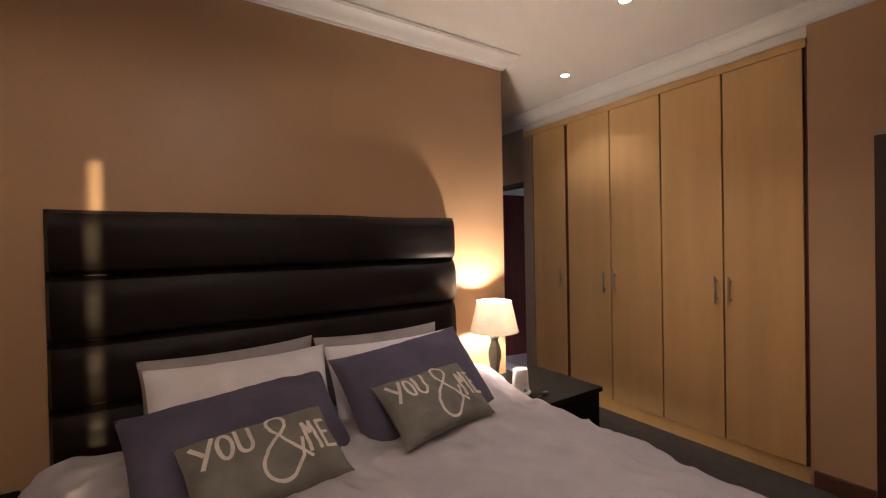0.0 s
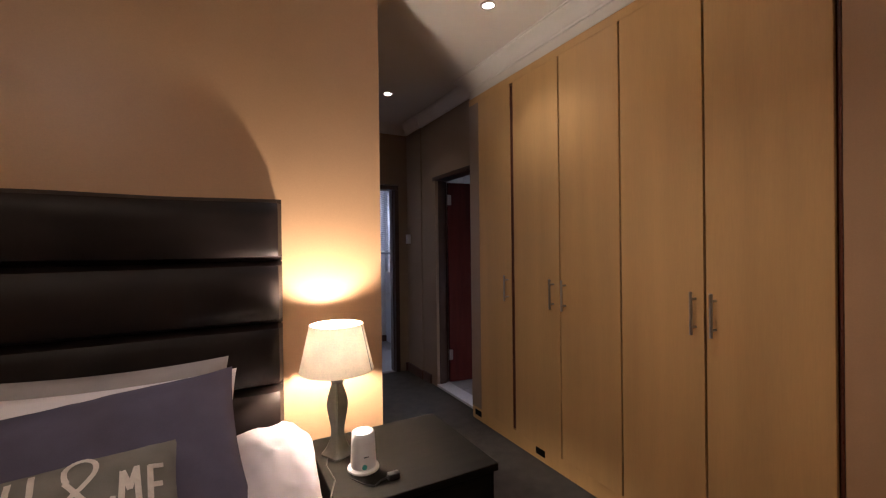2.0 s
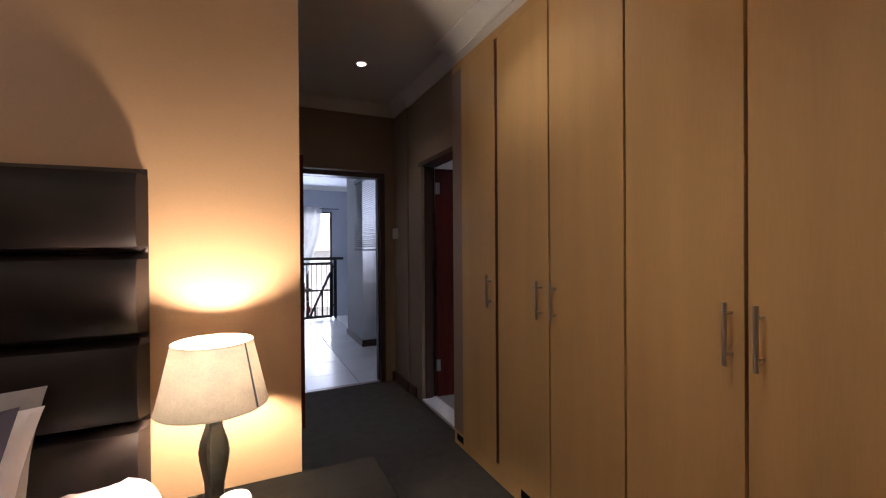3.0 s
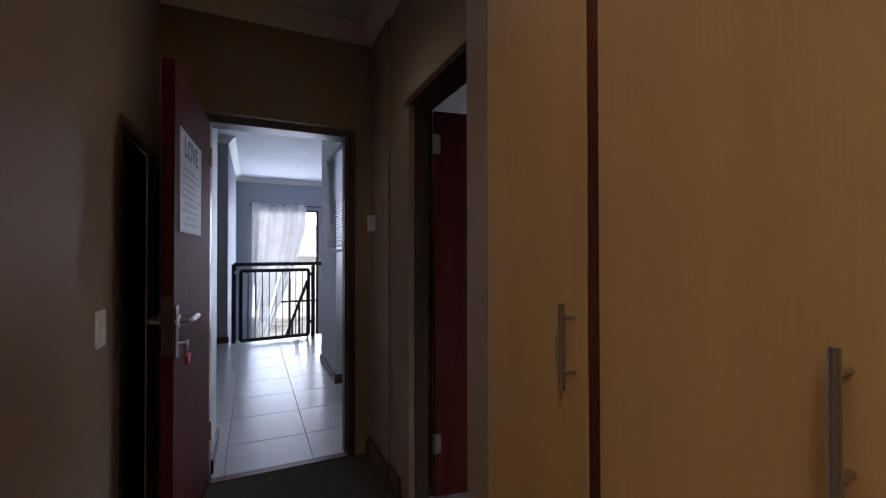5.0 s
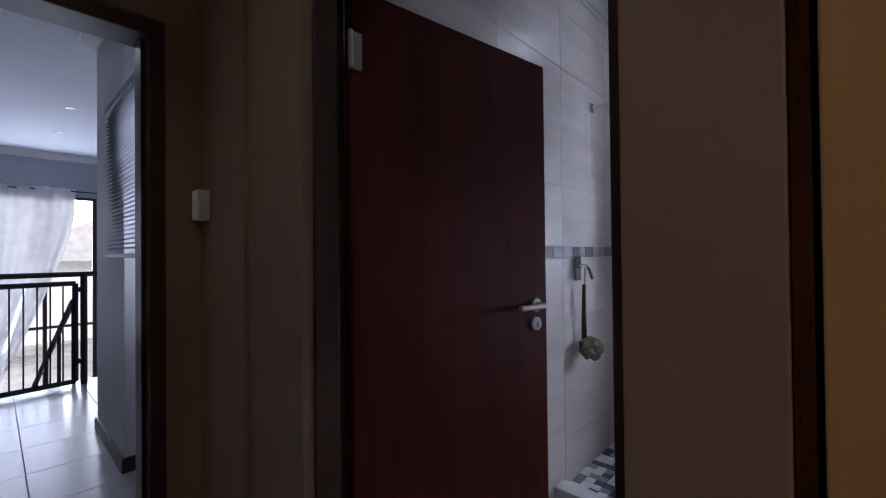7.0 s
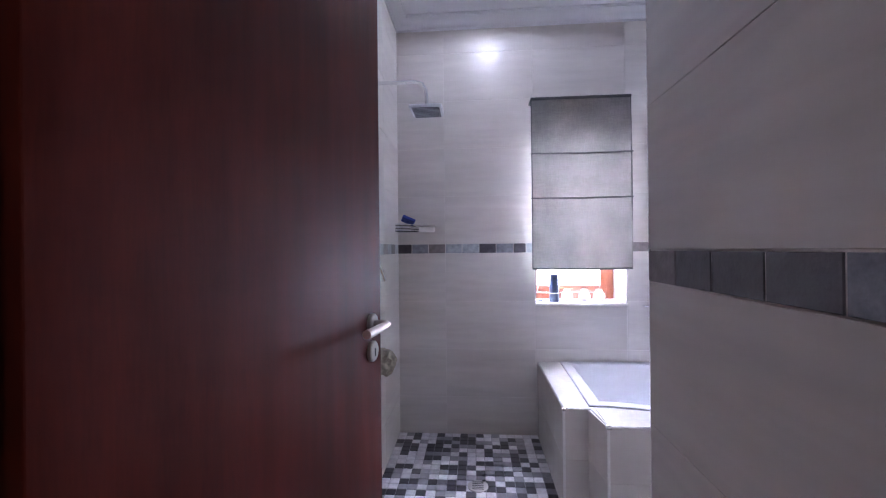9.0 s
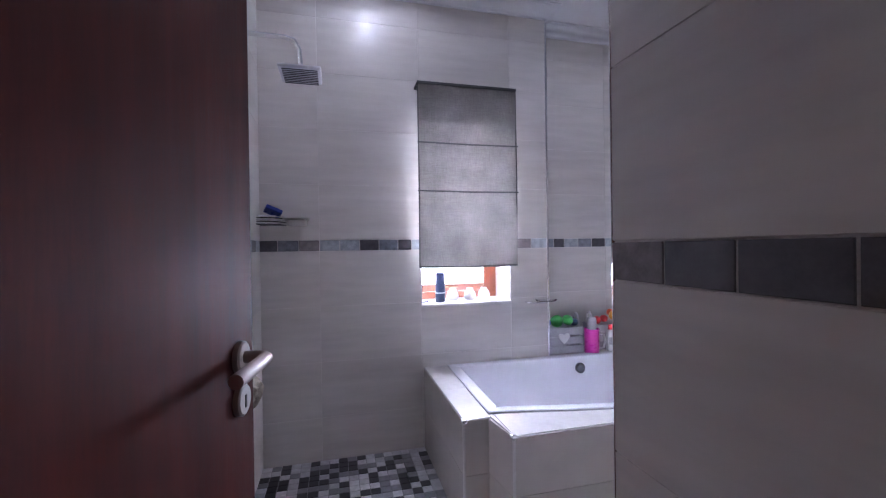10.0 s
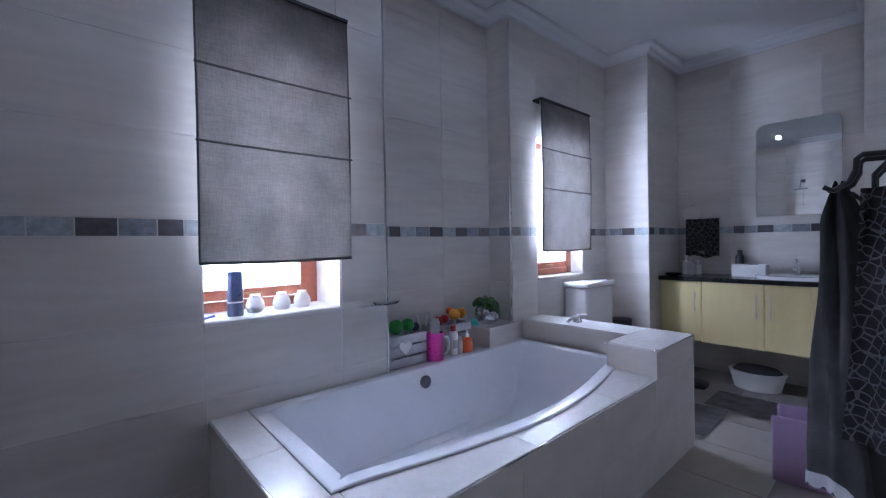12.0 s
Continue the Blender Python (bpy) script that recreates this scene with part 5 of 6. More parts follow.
for x, y, z0, z1 in ((4.77, 3.245, BFZ, TUBZ), (4.967, 3.39, BFZ, TUBZ), (4.77, 1.12, BFZ, LEDZ), (WINX + 0.004, 2.532, TUBZ, BATH_Z - 0.09), (WINX + 0.004, 1.488, LEDZ, BATH_Z - 0.09), (5.413, 0.115, BFZ, BATH_Z - 0.09), (BATHX - 0.004, STUBY - 0.004, BFZ, BATH_Z - 0.09)):
    part("corner_strip", tube([(x, y, z0), (x, y, z1)], 0.007, 8), CHROME if x < 4.5 or x > 5.7 else LEDGETILE, caps, "", True)
tap = thing("bath_mixer", (5.43, 1.24, LEDZ), "chrome bath mixer on the tiled ledge", "tap")
part("body", lathe([(0.03, 0), (0.03, 0.008), (0.022, 0.02), (0.022, 0.045), (0.0001, 0.05)], 5.43, 1.24, LEDZ, 20), CHROME, tap, "", True)
part("spout", tube([(5.43, 1.24, LEDZ + 0.03), (5.43, 1.30, LEDZ + 0.035), (5.43, 1.36, LEDZ + 0.02)], 0.012, 12), CHROME, tap, "", True)
part("lever", tube([(5.43, 1.24, LEDZ + 0.05), (5.37, 1.22, LEDZ + 0.06)], 0.006, 8), CHROME, tap, "", True)


# windows with roman blinds
def bath_window(name, y0, y1, z0, dx=0.0):
    ob = thing(name, (6.0, (y0 + y1) / 2, z0), "small red brown wooden window in a deep tiled reveal", "window", "", "structure")
    part("window_sill", rbox(WINX - 0.012, y0 + 0.002, z0 - 0.016, 6.14, y1 - 0.002, z0 + 0.002, 0.003), LEDGETILE, ob)
    for y in (y0, y1):
        s = 1 if y == y0 else -1
        e = 0.0 if y == y0 else 0.05    # this side is sunk into the wall to leave a bright strip at the jamb
        part("reveal", boxes((WINX + 0.004, y, z0, 6.145, y + s * 0.008, 2.0)), LEDGETILE, ob)
        part("window_frame", rbox(6.045 + dx, y + e + s * 0.008, z0 + 0.002, 6.10 + dx, y + e + s * 0.058, 2.0, 0.004), REDWOOD, ob)
        part("sash_stile", rbox(6.03 + dx, y + e + s * 0.060, z0 + 0.055, 6.08 + dx, y + e + s * 0.105, 1.95, 0.004), REDWOOD, ob)
    for z in (z0 + 0.002, 1.95):
        part("window_frame", rbox(6.046 + dx, y0 + 0.06, z, 6.099 + dx, y1 - 0.009, z + 0.05, 0.004), REDWOOD, ob)
    part("sash_rail", rbox(6.032 + dx, y0 + 0.107, z0 + 0.055, 6.078 + dx, y1 - 0.057, z0 + 0.105, 0.004), REDWOOD, ob)
    g = part("pane", boxes((6.052 + dx, y0 + 0.1, z0 + 0.1, 6.057 + dx, y1 - 0.009, 1.96)), GLASS, ob)
    g.visible_shadow = False
    part("stay", tube([(6.028 + dx, y0 + 0.30, z0 + 0.08), (6.02 + dx, y0 + 0.42, z0 + 0.085)], 0.005, 8), BRASS, ob, "brass window stay")
    return ob


bath_window("window_1", 2.80, 3.405, 0.915)
bath_window("window_2", 0.53, 1.18, 0.945, -0.145)


def roman_blind(y0, y1, z0, z1, x, seed):
    ob = thing("roman_blind", (x, (y0 + y1) / 2, z1), "grey linen roman blind hanging over the bathroom window", "blind", "roman blinds")

    def f(u, v):
        y = y0 + (y1 - y0) * u
        z = z0 + (z1 - z0) * v
        w = 0.006 * noise.noise(Vector((y * 5 + seed, z * 2, 0))) + 0.010 * noise.noise(Vector((y * 2.2, z * 1.1, seed)))
        z += (1 - v) * 0.008 * noise.noise(Vector((y * 4, seed, 0)))
        edge = 0.006 * noise.noise(Vector((0, z * 3, seed))) * (1 if u in (0.0, 1.0) else 0)
        return Vector((x + w - 0.012 * math.sin(math.pi * v), y + edge, z))
    part("cloth", grid(24, 40, f), BLINDCLOTH, ob, "", True)
    # unseen white lining, added to throw window light onto the wall beside
    part("lining", grid(24, 40, lambda u, v: f(u, v) + Vector((0.012, 0, 0))), BOUNCELINING, ob, "white lining added to bounce window light", True)
    h = z1 - z0
    for k, q in ((1, 0.415), (2, 0.675)):
        z = z0 + h * q
        part("batten", tube([(x - 0.016, y0 - 0.008, z), (x - 0.018, (y0 + y1) / 2, z - 0.004), (x - 0.016, y1 + 0.008, z)], 0.0045, 8), BLINDEDGE, ob, "thin dark batten")
    part("hem", tube([(x - 0.004, y0, z0 + 0.004), (x - 0.006, (y0 + y1) / 2, z0 - 0.002), (x - 0.004, y1, z0 + 0.003)], 0.006, 8), BLINDEDGE, ob, "dark bottom hem")
    for y in (y0, y1):
        part("side_hem", tube([(x, y, z0), (x - 0.012, y, (z0 + z1) / 2), (x, y, z1)], 0.004, 6), BLINDEDGE, ob)
    part("head_rail", rbox(x - 0.012, y0 - 0.004, z1 - 0.012, WINX - 0.001, y1 + 0.004, z1 + 0.006, 0.004), BLINDEDGE, ob)
    return ob


roman_blind(2.805, 3.43, 1.153, 2.258, 5.685, 1.0)
roman_blind(0.535, 1.215, 1.145, 2.262, 5.715, 5.0)

# things on the window sill
def bottle(name, x, y, z, prof, material, label, category, extra=(), sx=1.0, sy=1.0, group=""):
    ob = thing(name, (x, y, z), label, category, group)
    part("body", lathe(prof, x, y, z, 20, sx, sy), material, ob, "", True)
    for nm, pr, m, lb in extra:
        part(nm, lathe(pr, x, y, z, 16, sx, sy), m, ob, lb, True)
    return ob


SILL = 0.917
bottle("deodorant", 5.87, 3.262, SILL, [(0.026, 0.0), (0.028, 0.004), (0.028, 0.140), (0.026, 0.145)], NAVYBOTTLE, "navy blue deodorant can on the window sill", "bottle",
       [("cap", [(0.027, 0.145), (0.027, 0.188), (0.024, 0.195), (0.0001, 0.196)], NAVYBOTTLE, "blue cap"), ("label_bar", [(0.0284, 0.06), (0.0284, 0.066)], PLASTIC, "")], 1.0, 1.15)
for y in (3.165, 3.045, 2.945):
    bottle("cream_jar", 5.92, y, SILL, [(0.030, 0.0), (0.038, 0.014), (0.040, 0.035), (0.034, 0.055), (0.022, 0.070)], PLASTIC, "small white cream jar on the window sill", "jar",
           [("lid", [(0.022, 0.066), (0.022, 0.082), (0.0001, 0.084)], PLASTIC, "")], group="jars on the sill")
bottle("small_pot", 5.97, 3.155, SILL, [(0.016, 0.0), (0.010, 0.02), (0.020, 0.06), (0.018, 0.062)], REDWOOD, "small brown egg cup on the window sill", "cup")
rz = thing("razor", (5.87, 3.38, SILL), "blue plastic razor lying on the window sill", "razor")
part("handle", tube([(5.83, 3.41, SILL + 0.008), (5.90, 3.35, SILL + 0.010)], 0.008, 8), BLUE, rz, "", True)
part("head", rbox(5.895, 3.335, SILL + 0.001, 5.915, 3.365, SILL + 0.014, 0.003), BLUE, rz)

# glass soap dish on the wall
sd = thing("soap_dish", (5.74, 2.62, 0.91), "clear glass soap dish in a chrome wall holder", "soap dish")
part("holder", tube([(5.79, 2.70, 0.905), (5.76, 2.70, 0.905), (5.73, 2.64, 0.905), (5.73, 2.58, 0.905)], 0.007, 8), CHROME, sd, "", True)
part("dish", lathe([(0.03, 0), (0.055, 0.006), (0.065, 0.02), (0.062, 0.021), (0.052, 0.010), (0.0001, 0.006)], 5.73, 2.58, 0.905, 24, 0.8, 1.2), CLEAR, sd, "clear glass dish", True)


# slatted crates in the niche, with their contents
def crate(x0, y0, x1, y1, z, label, hearted=False):
    ob = thing("crate", ((x0 + x1) / 2, (y0 + y1) / 2, z), label, "crate", "slatted crates in the niche")
    for k in range(3):
        z0 = z + 0.006 + k * 0.062
        for a in (x0, x1 - 0.012):
            part("slat", rbox(a, y0, z0, a + 0.012, y1, z0 + 0.050, 0.002), CRATE, ob)
        for b in (y0 + 0.001, y1 - 0.013):
            part("end_slat", rbox(x0 + 0.012, b, z0, x1 - 0.012, b + 0.012, z0 + 0.050, 0.002), CRATE, ob)
    for a in (x0 + 0.013, x1 - 0.030):
        for b in (y0 + 0.014, y1 - 0.031):
            part("post", rbox(a, b, z, a + 0.016, b + 0.016, z + 0.178, 0.002), CRATE, ob)
    part("bottom", rbox(x0 + 0.012, y0 + 0.013, z, x1 - 0.012, y1 - 0.013, z + 0.006, 0.001), CRATE, ob)
    for b in (y0 + 0.004, y1 - 0.004):
        part("rope_handle", tube([((x0 + x1) / 2 + 0.035 * math.cos(a), b, z + 0.18 + 0.085 * math.sin(a)) for a in [math.pi * k / 10 for k in range(11)]], 0.006, 8), LINEN, ob, "white rope handle", True)
    if hearted:
        h = prism(heart(0.085), 0.0, 0.006)
        h.transform(face_pose(x0 - 0.003, (y0 + y1) / 2 + 0.02, z + 0.115, (-1, 0, 0)))
        part("heart", h, PLASTIC, ob, "white wooden heart", False)
    return ob


NZ = TUBZ + 0.001
crate(5.80, 2.26, 5.98, 2.53, NZ, "grey slatted wooden crate with a white heart, full of toys", True)
crate(5.83, 1.86, 5.985, 2.15, NZ, "grey slatted wooden crate full of bath toys")


def toy(name, x, y, z, r, material, label, squash=0.9, seed=1.0):
    bm = bmesh.new()
    bmesh.ops.create_icosphere(bm, subdivisions=3, radius=r)
    for v in bm.verts:
        v.co *= 1 + 0.12 * noise.noise(v.co * (2.5 / r) * 0.5 + Vector((seed, 0, 0)))
        v.co.z *= squash
    bm.transform(Matrix.Translation((x, y, z)))
    return whole_thing(name, bm, material, label, "bath toy", "bath toys in the crates", smooth=True)


for k, (x, y, z, r, m, lb) in enumerate(((5.88, 2.42, 0.745, 0.045, GREEN, "green plastic bath toy in the crate"), (5.86, 2.35, 0.752, 0.038, GREEN, "green plastic bath toy in the crate"),
                                         (5.90, 2.49, 0.735, 0.030, BLUE, "blue plastic bath toy in the crate"), (5.86, 2.30, 0.735, 0.028, NAVYBOTTLE, "dark plastic bath toy in the crate"),
                                         (5.88, 2.10, 0.735, 0.030, RED, "red plastic bath toy in the crate"), (5.90, 2.03, 0.738, 0.028, RED, "red plastic bath toy in the crate"),
                                         (5.88, 1.96, 0.760, 0.036, YELLOW, "yellow orange bath ball in the crate"), (5.88, 1.90, 0.762, 0.034, YELLOW, "yellow orange bath ball in the crate"), (5.93, 1.95, 0.775, 0.028, ORANGE, "orange bath ball in the crate"))):
    toy("bath_toy", x, y, z, r, m, lb, 0.95, k * 3.1)
jug = thing("jug", (5.80, 2.22, NZ), "magenta plastic jug standing before the crates", "jug")
part("body", lathe([(0.046, 0.0), (0.050, 0.006), (0.050, 0.150), (0.052, 0.168), (0.048, 0.168), (0.046, 0.152), (0.044, 0.01), (0.0001, 0.008)], 5.79, 2.205, NZ, 24), PINK, jug, "", True)
part("handle", tube([(5.775, 2.155, NZ + 0.135), (5.77, 2.120, NZ + 0.125), (5.77, 2.112, NZ + 0.08), (5.77, 2.125, NZ + 0.035), (5.775, 2.158, NZ + 0.03)], 0.008, 8), PLASTIC, jug, "white plastic handle", True)
scoop = thing("scoop", (5.80, 2.21, NZ + 0.02), "grey plastic scrubber standing in the jug", "scrubber")
part("blade", lathe([(0.012, 0.02), (0.034, 0.13), (0.038, 0.22), (0.030, 0.245), (0.0001, 0.25)], 5.79, 2.205, NZ, 16, 0.5, 1.0), CRATE, scoop, "", True)
sp = bottle("shampoo", 5.79, 2.055, NZ, [(0.028, 0.0), (0.031, 0.006), (0.031, 0.13), (0.027, 0.148), (0.016, 0.152)], PLASTIC, "white shampoo bottle with a red cap on the niche", "bottle",
            [("cap", [(0.018, 0.152), (0.018, 0.185), (0.0001, 0.187)], RED, "red cap")], 0.7, 1.0)
part("label", grid(8, 1, lambda u, v: Vector((5.79 - 0.0222 * math.sin(math.pi * (0.25 + 0.5 * u)), 2.055 + 0.0316 * math.cos(math.pi * (0.25 + 0.5 * u)), NZ + 0.05 + 0.05 * v))), CRATE, sp, "grey blue label")
bottle("lotion", 5.785, 2.005, NZ, [(0.014, 0.0), (0.016, 0.004), (0.016, 0.08), (0.008, 0.088)], PLASTIC, "small white lotion bottle on the niche", "bottle", [("cap", [(0.009, 0.088), (0.009, 0.11), (0.0001, 0.111)], PLASTIC, "")])
bottle("soap_bottle", 5.785, 1.945, NZ, [(0.030, 0.0), (0.036, 0.01), (0.038, 0.05), (0.032, 0.085), (0.014, 0.10)], ORANGE, "orange liquid soap bottle on the niche", "bottle", [("pump", [(0.013, 0.10), (0.013, 0.118), (0.005, 0.12), (0.005, 0.14), (0.0001, 0.141)], PLASTIC, "white pump")], 0.8, 1.1)
whale = whole_thing("toy_whale", lathe([(0.004, 0), (0.018, 0.02), (0.022, 0.05), (0.012, 0.09), (0.003, 0.12)], 0, 0, 0, 14, m=pose(5.80, 1.83, LEDZ + 0.016, 60, 0, 200)), TEAL, "teal plastic toy leaning beside the plant pot", "bath toy", smooth=True)
PX, PY, PZ = 5.87, 1.66, LEDZ - 0.004
pot = thing("potted_plant", (PX, PY, PZ), "green leafy plant in a silver glass pot", "plant")
part("pot", lathe([(0.05, 0.0), (0.076, 0.02), (0.088, 0.06), (0.076, 0.10), (0.056, 0.122), (0.05, 0.122), (0.05, 0.11), (0.0001, 0.105)], PX, PY, PZ, 28), SILVER, pot, "", True)
part("soil", lathe([(0.048, 0.108), (0.0001, 0.112)], PX, PY, PZ, 16), BLACKWOOD, pot)
lf = bmesh.new()
grid(4, 8, lambda u, v: Vector(((u - 0.5) * 0.062 * math.sin(math.pi * min(1, v * 0.96 + 0.04)) ** 0.7, v * 0.105, -0.02 * v * v + 0.007 * abs(2 * u - 1) + 0.012 * v)), lf)
leaf0 = part("leaf", lf, LEAF, pot, "", True)
rng = random.Random(4)
stems = bmesh.new()
for k in range(34):
    a, up = rng.uniform(0, math.tau), rng.uniform(20, 75)
    h = rng.uniform(0.14, 0.20)
    r = rng.uniform(0.0, 0.05)
    base = Vector((PX + r * math.cos(a), PY + r * math.sin(a), PZ + h))
    tube([(PX + 0.2 * r * math.cos(a), PY + 0.2 * r * math.sin(a), PZ + 0.10), base], 0.002, 5, stems)
    o = leaf0 if k == 0 else leaf0.copy()
    if k:
        scene.collection.objects.link(o)
    s = rng.uniform(0.6, 0.95)
    o.matrix_basis = ROOM @ Matrix.Translation(base) @ pose(0, 0, 0, 0, 0, math.degrees(a) - 90) @ pose(0, 0, 0, up, rng.uniform(-25, 25), 0) @ Matrix.Diagonal((s, s, s, 1))
part("stems", stems, LEAF, pot)

# shower
sh1 = thing("shower", (4.95, SHY, 2.2), "chrome square rain shower head on a wall arm", "shower")
part("wall_plate", rbox(5.08, SHY - 0.022, 2.135, 5.14, SHY - 0.010, 2.195, 0.004), CHROME, sh1)
part("arm", tube([(5.11, SHY - 0.015, 2.165), (5.11, 4.11, 2.165), (5.11, 4.07, 2.155), (5.11, 4.05, 2.12), (5.11, 4.045, 2.045)], 0.010, 12), CHROME, sh1, "", True)
head = part("head", rbox(5.025, 3.96, 2.005, 5.195, 4.13, 2.023, 0.009, 3), SATIN, sh1, "", True)
part("joint", lathe([(0.014, 0), (0.022, 0.012), (0.014, 0.026)], 5.11, 4.045, 2.021, 16), CHROME, sh1, "", True)
for k in range(9):
    part("face_rib", boxes((5.035 + k * 0.0185, 3.975, 2.0025, 5.041 + k * 0.0185, 4.115, 2.0055)), BLINDEDGE, head)
part("riser_cable", tube([(5.11, SHY - 0.014, 2.14), (5.11, SHY - 0.014, 1.75)], 0.0025, 6), CHROME, sh1)
mx = thing("shower_mixer", (4.89, SHY, 1.2), "chrome shower mixer on the tiled wall", "tap")
part("plate", rbox(4.85, SHY - 0.022, 1.13, 4.93, SHY - 0.010, 1.27, 0.006), CHROME, mx)
part("lever", tube([(4.89, SHY - 0.02, 1.21), (4.89, SHY - 0.065, 1.215), (4.89, SHY - 0.085, 1.19), (4.89, SHY - 0.10, 1.14)], 0.011, 10), CHROME, mx, "", True)
br = thing("back_brush", (4.89, SHY - 0.05, 0.7), "wooden handled bath brush hanging from the mixer", "brush")
part("strap", tube([(4.89, SHY - 0.06, 1.205), (4.896, SHY - 0.055, 1.10)], 0.004, 6), BEECH, br)
part("handle", tube([(4.896, SHY - 0.05, 1.11), (4.900, SHY - 0.045, 0.95), (4.902, SHY - 0.045, 0.80)], [0.010, 0.013, 0.016], 10), EDGE, br, "brown wooden handle", True)
puff = bmesh.new()
bmesh.ops.create_icosphere(puff, subdivisions=4, radius=0.062)
for v in puff.verts:
    v.co *= 1 + 0.30 * noise.noise(v.co * 45)
puff.transform(Matrix.Translation((4.902, SHY - 0.085, 0.755)))
part("sponge", puff, SPONGE, br, "beige net sponge", True)
cd = thing("soap_caddy", (5.72, 4.22, 1.45), "black and chrome corner soap caddy in the shower", "soap holder")
for k in range(5):
    z = 1.415 + 0.010 * k
    part("wire", tube([(5.775 - 0.16 * math.sin(q * math.pi / 16), SHY - 0.015 - 0.13 * math.cos(q * math.pi / 16), z) for q in range(9)], 0.0035, 6), BLACKMETAL if k % 2 else CHROME, cd)
part("tray", prism([(5.78, SHY - 0.012), (5.78, SHY - 0.145), (5.72, SHY - 0.14), (5.66, SHY - 0.09), (5.62, SHY - 0.012)], 1.408, 1.414), BLACKMETAL, cd)
part("soap_shelf", rbox(5.62, 4.055, 1.44, 5.785, 4.19, 1.447, 0.003), STEEL, cd)
part("soap_cup", rbox(5.66, 4.07, 1.405, 5.74, 4.17, 1.439, 0.008), PLASTIC, cd)
whole_thing("razor_pack", rbox(5.66, 4.20, 1.452, 5.735, 4.29, 1.475, 0.006, m=pose(5.70, 4.245, 1.47) @ pose(0, 0, 0.012, 24, 18, 20) @ pose(-5.70, -4.245, -1.462)), BLUE, "blue soap packet lying on the caddy", "packet")
kerb = thing("shower_kerb", (4.85, 3.8, BFZ), "pale stone kerb at the edge of the shower floor", "kerb", "", "structure")
part("kerb", rbox(4.60, 3.41, BFZ - 0.004, 4.70, SHY - 0.002, 0.085, 0.005), LEDGETILE, kerb)
dr = thing("floor_drain", (5.16, 3.83, 0.033), "round steel drain in the mosaic shower floor", "drain")
part("plate", lathe([(0.055, 0.0), (0.055, 0.004), (0.050, 0.006), (0.0001, 0.006)], 5.16, 3.80, 0.033, 24), STEEL, dr, "", True)
for k in range(5):
    part("slot", boxes((5.125 + k * 0.016, 3.77, 0.0388, 5.131 + k * 0.016, 3.83, 0.0396)), BLACKMETAL, dr)

# toilet behind the ledge
wc = thing("toilet", (5.6, 0.78, BFZ), "white ceramic toilet with a lidded cistern", "toilet")
part("cistern", rbox(5.58, 0.42, 0.42, 5.785, 0.84, 0.845, 0.022, 3), CERAMIC, wc, "", True)
part("cistern_lid", rbox(5.565, 0.405, 0.847, 5.786, 0.855, 0.892, 0.016, 3), CERAMIC, wc, "", True)
part("button", lathe([(0.022, 0), (0.02, 0.006), (0.0001, 0.007)], 5.68, 0.63, 0.892, 18), CHROME, wc, "chrome flush button", True)
part("bowl", lathe([(0.11, 0.0), (0.10, 0.10), (0.12, 0.22), (0.175, 0.36), (0.185, 0.385), (0.0001, 0.385)], 5.40, 0.64, BFZ, 28, 1.2, 1.0), CERAMIC, wc, "", True)
part("seat", lathe([(0.185, 0.386), (0.19, 0.395), (0.19, 0.41), (0.17, 0.42), (0.0001, 0.422)], 5.40, 0.64, BFZ, 28, 1.2, 1.0), PLASTIC, wc, "", True)
bn = thing("waste_bin", (5.58, 0.34, BFZ), "small dark metal pedal bin beside the toilet", "bin")
part("body", lathe([(0.085, 0), (0.09, 0.01), (0.09, 0.52), (0.0001, 0.525)], 5.60, 0.25, BFZ, 24), BLACKMETAL, bn, "", True)

# vanity
VX0, VX1, VY, VTOP = 4.107, 5.408, -0.07, 0.90
ct = whole_thing("vanity_counter", rbox(VX0, MIRY + 0.013, VTOP - 0.035, VX1, VY, VTOP, 0.004), COUNTER, "black granite counter over the vanity cabinet", "worktop")
van = thing("vanity_cabinet", (4.76, -0.32, 0.36), "wall hung beech vanity cabinet with tall bar handles", "cabinet")
part("body", rbox(VX0 + 0.01, MIRY + 0.014, 0.36, VX1 - 0.01, VY - 0.042, VTOP - 0.036, 0.002), PALEBEECH, van)
VED = [4.117, 4.39, 4.66, 5.075, 5.40]
for k in range(4):
    d = part("door", rbox(VED[k] + 0.002, VY - 0.041, 0.362, VED[k + 1] - 0.002, VY - 0.022, VTOP - 0.040, 0.002), PALEBEECH, van)
    x = (VED[k + 1] - 0.045, VED[k + 1] - 0.045, VED[k] + 0.045, VED[k] + 0.045)[k]
    hb = tube([(x, VY + 0.012, 0.60), (x, VY + 0.012, 0.785)], 0.006, 10)
    for z in (0.63, 0.755):
        tube([(x, VY + 0.012, z), (x, VY - 0.024, z)], 0.005, 8, hb)
    part("handle", hb, STEEL, d, "brushed steel bar handle", True)
bs = thing("basin", (4.50, -0.30, VTOP), "white ceramic basin set in the counter", "basin")
part("bowl", lathe([(0.0001, 0.004), (0.12, 0.006), (0.165, 0.012), (0.20, 0.022), (0.215, 0.024), (0.222, 0.018), (0.222, 0.0)], 4.50, -0.31, VTOP, 32, 1.15, 0.9), CERAMIC, bs, "", True)
bx = thing("basin_tap", (4.52, -0.47, VTOP), "chrome single lever basin tap", "tap")
part("body", lathe([(0.024, 0), (0.022, 0.01), (0.020, 0.10), (0.022, 0.12), (0.0001, 0.125)], 4.52, -0.49, VTOP + 0.0, 18), CHROME, bx, "", True)
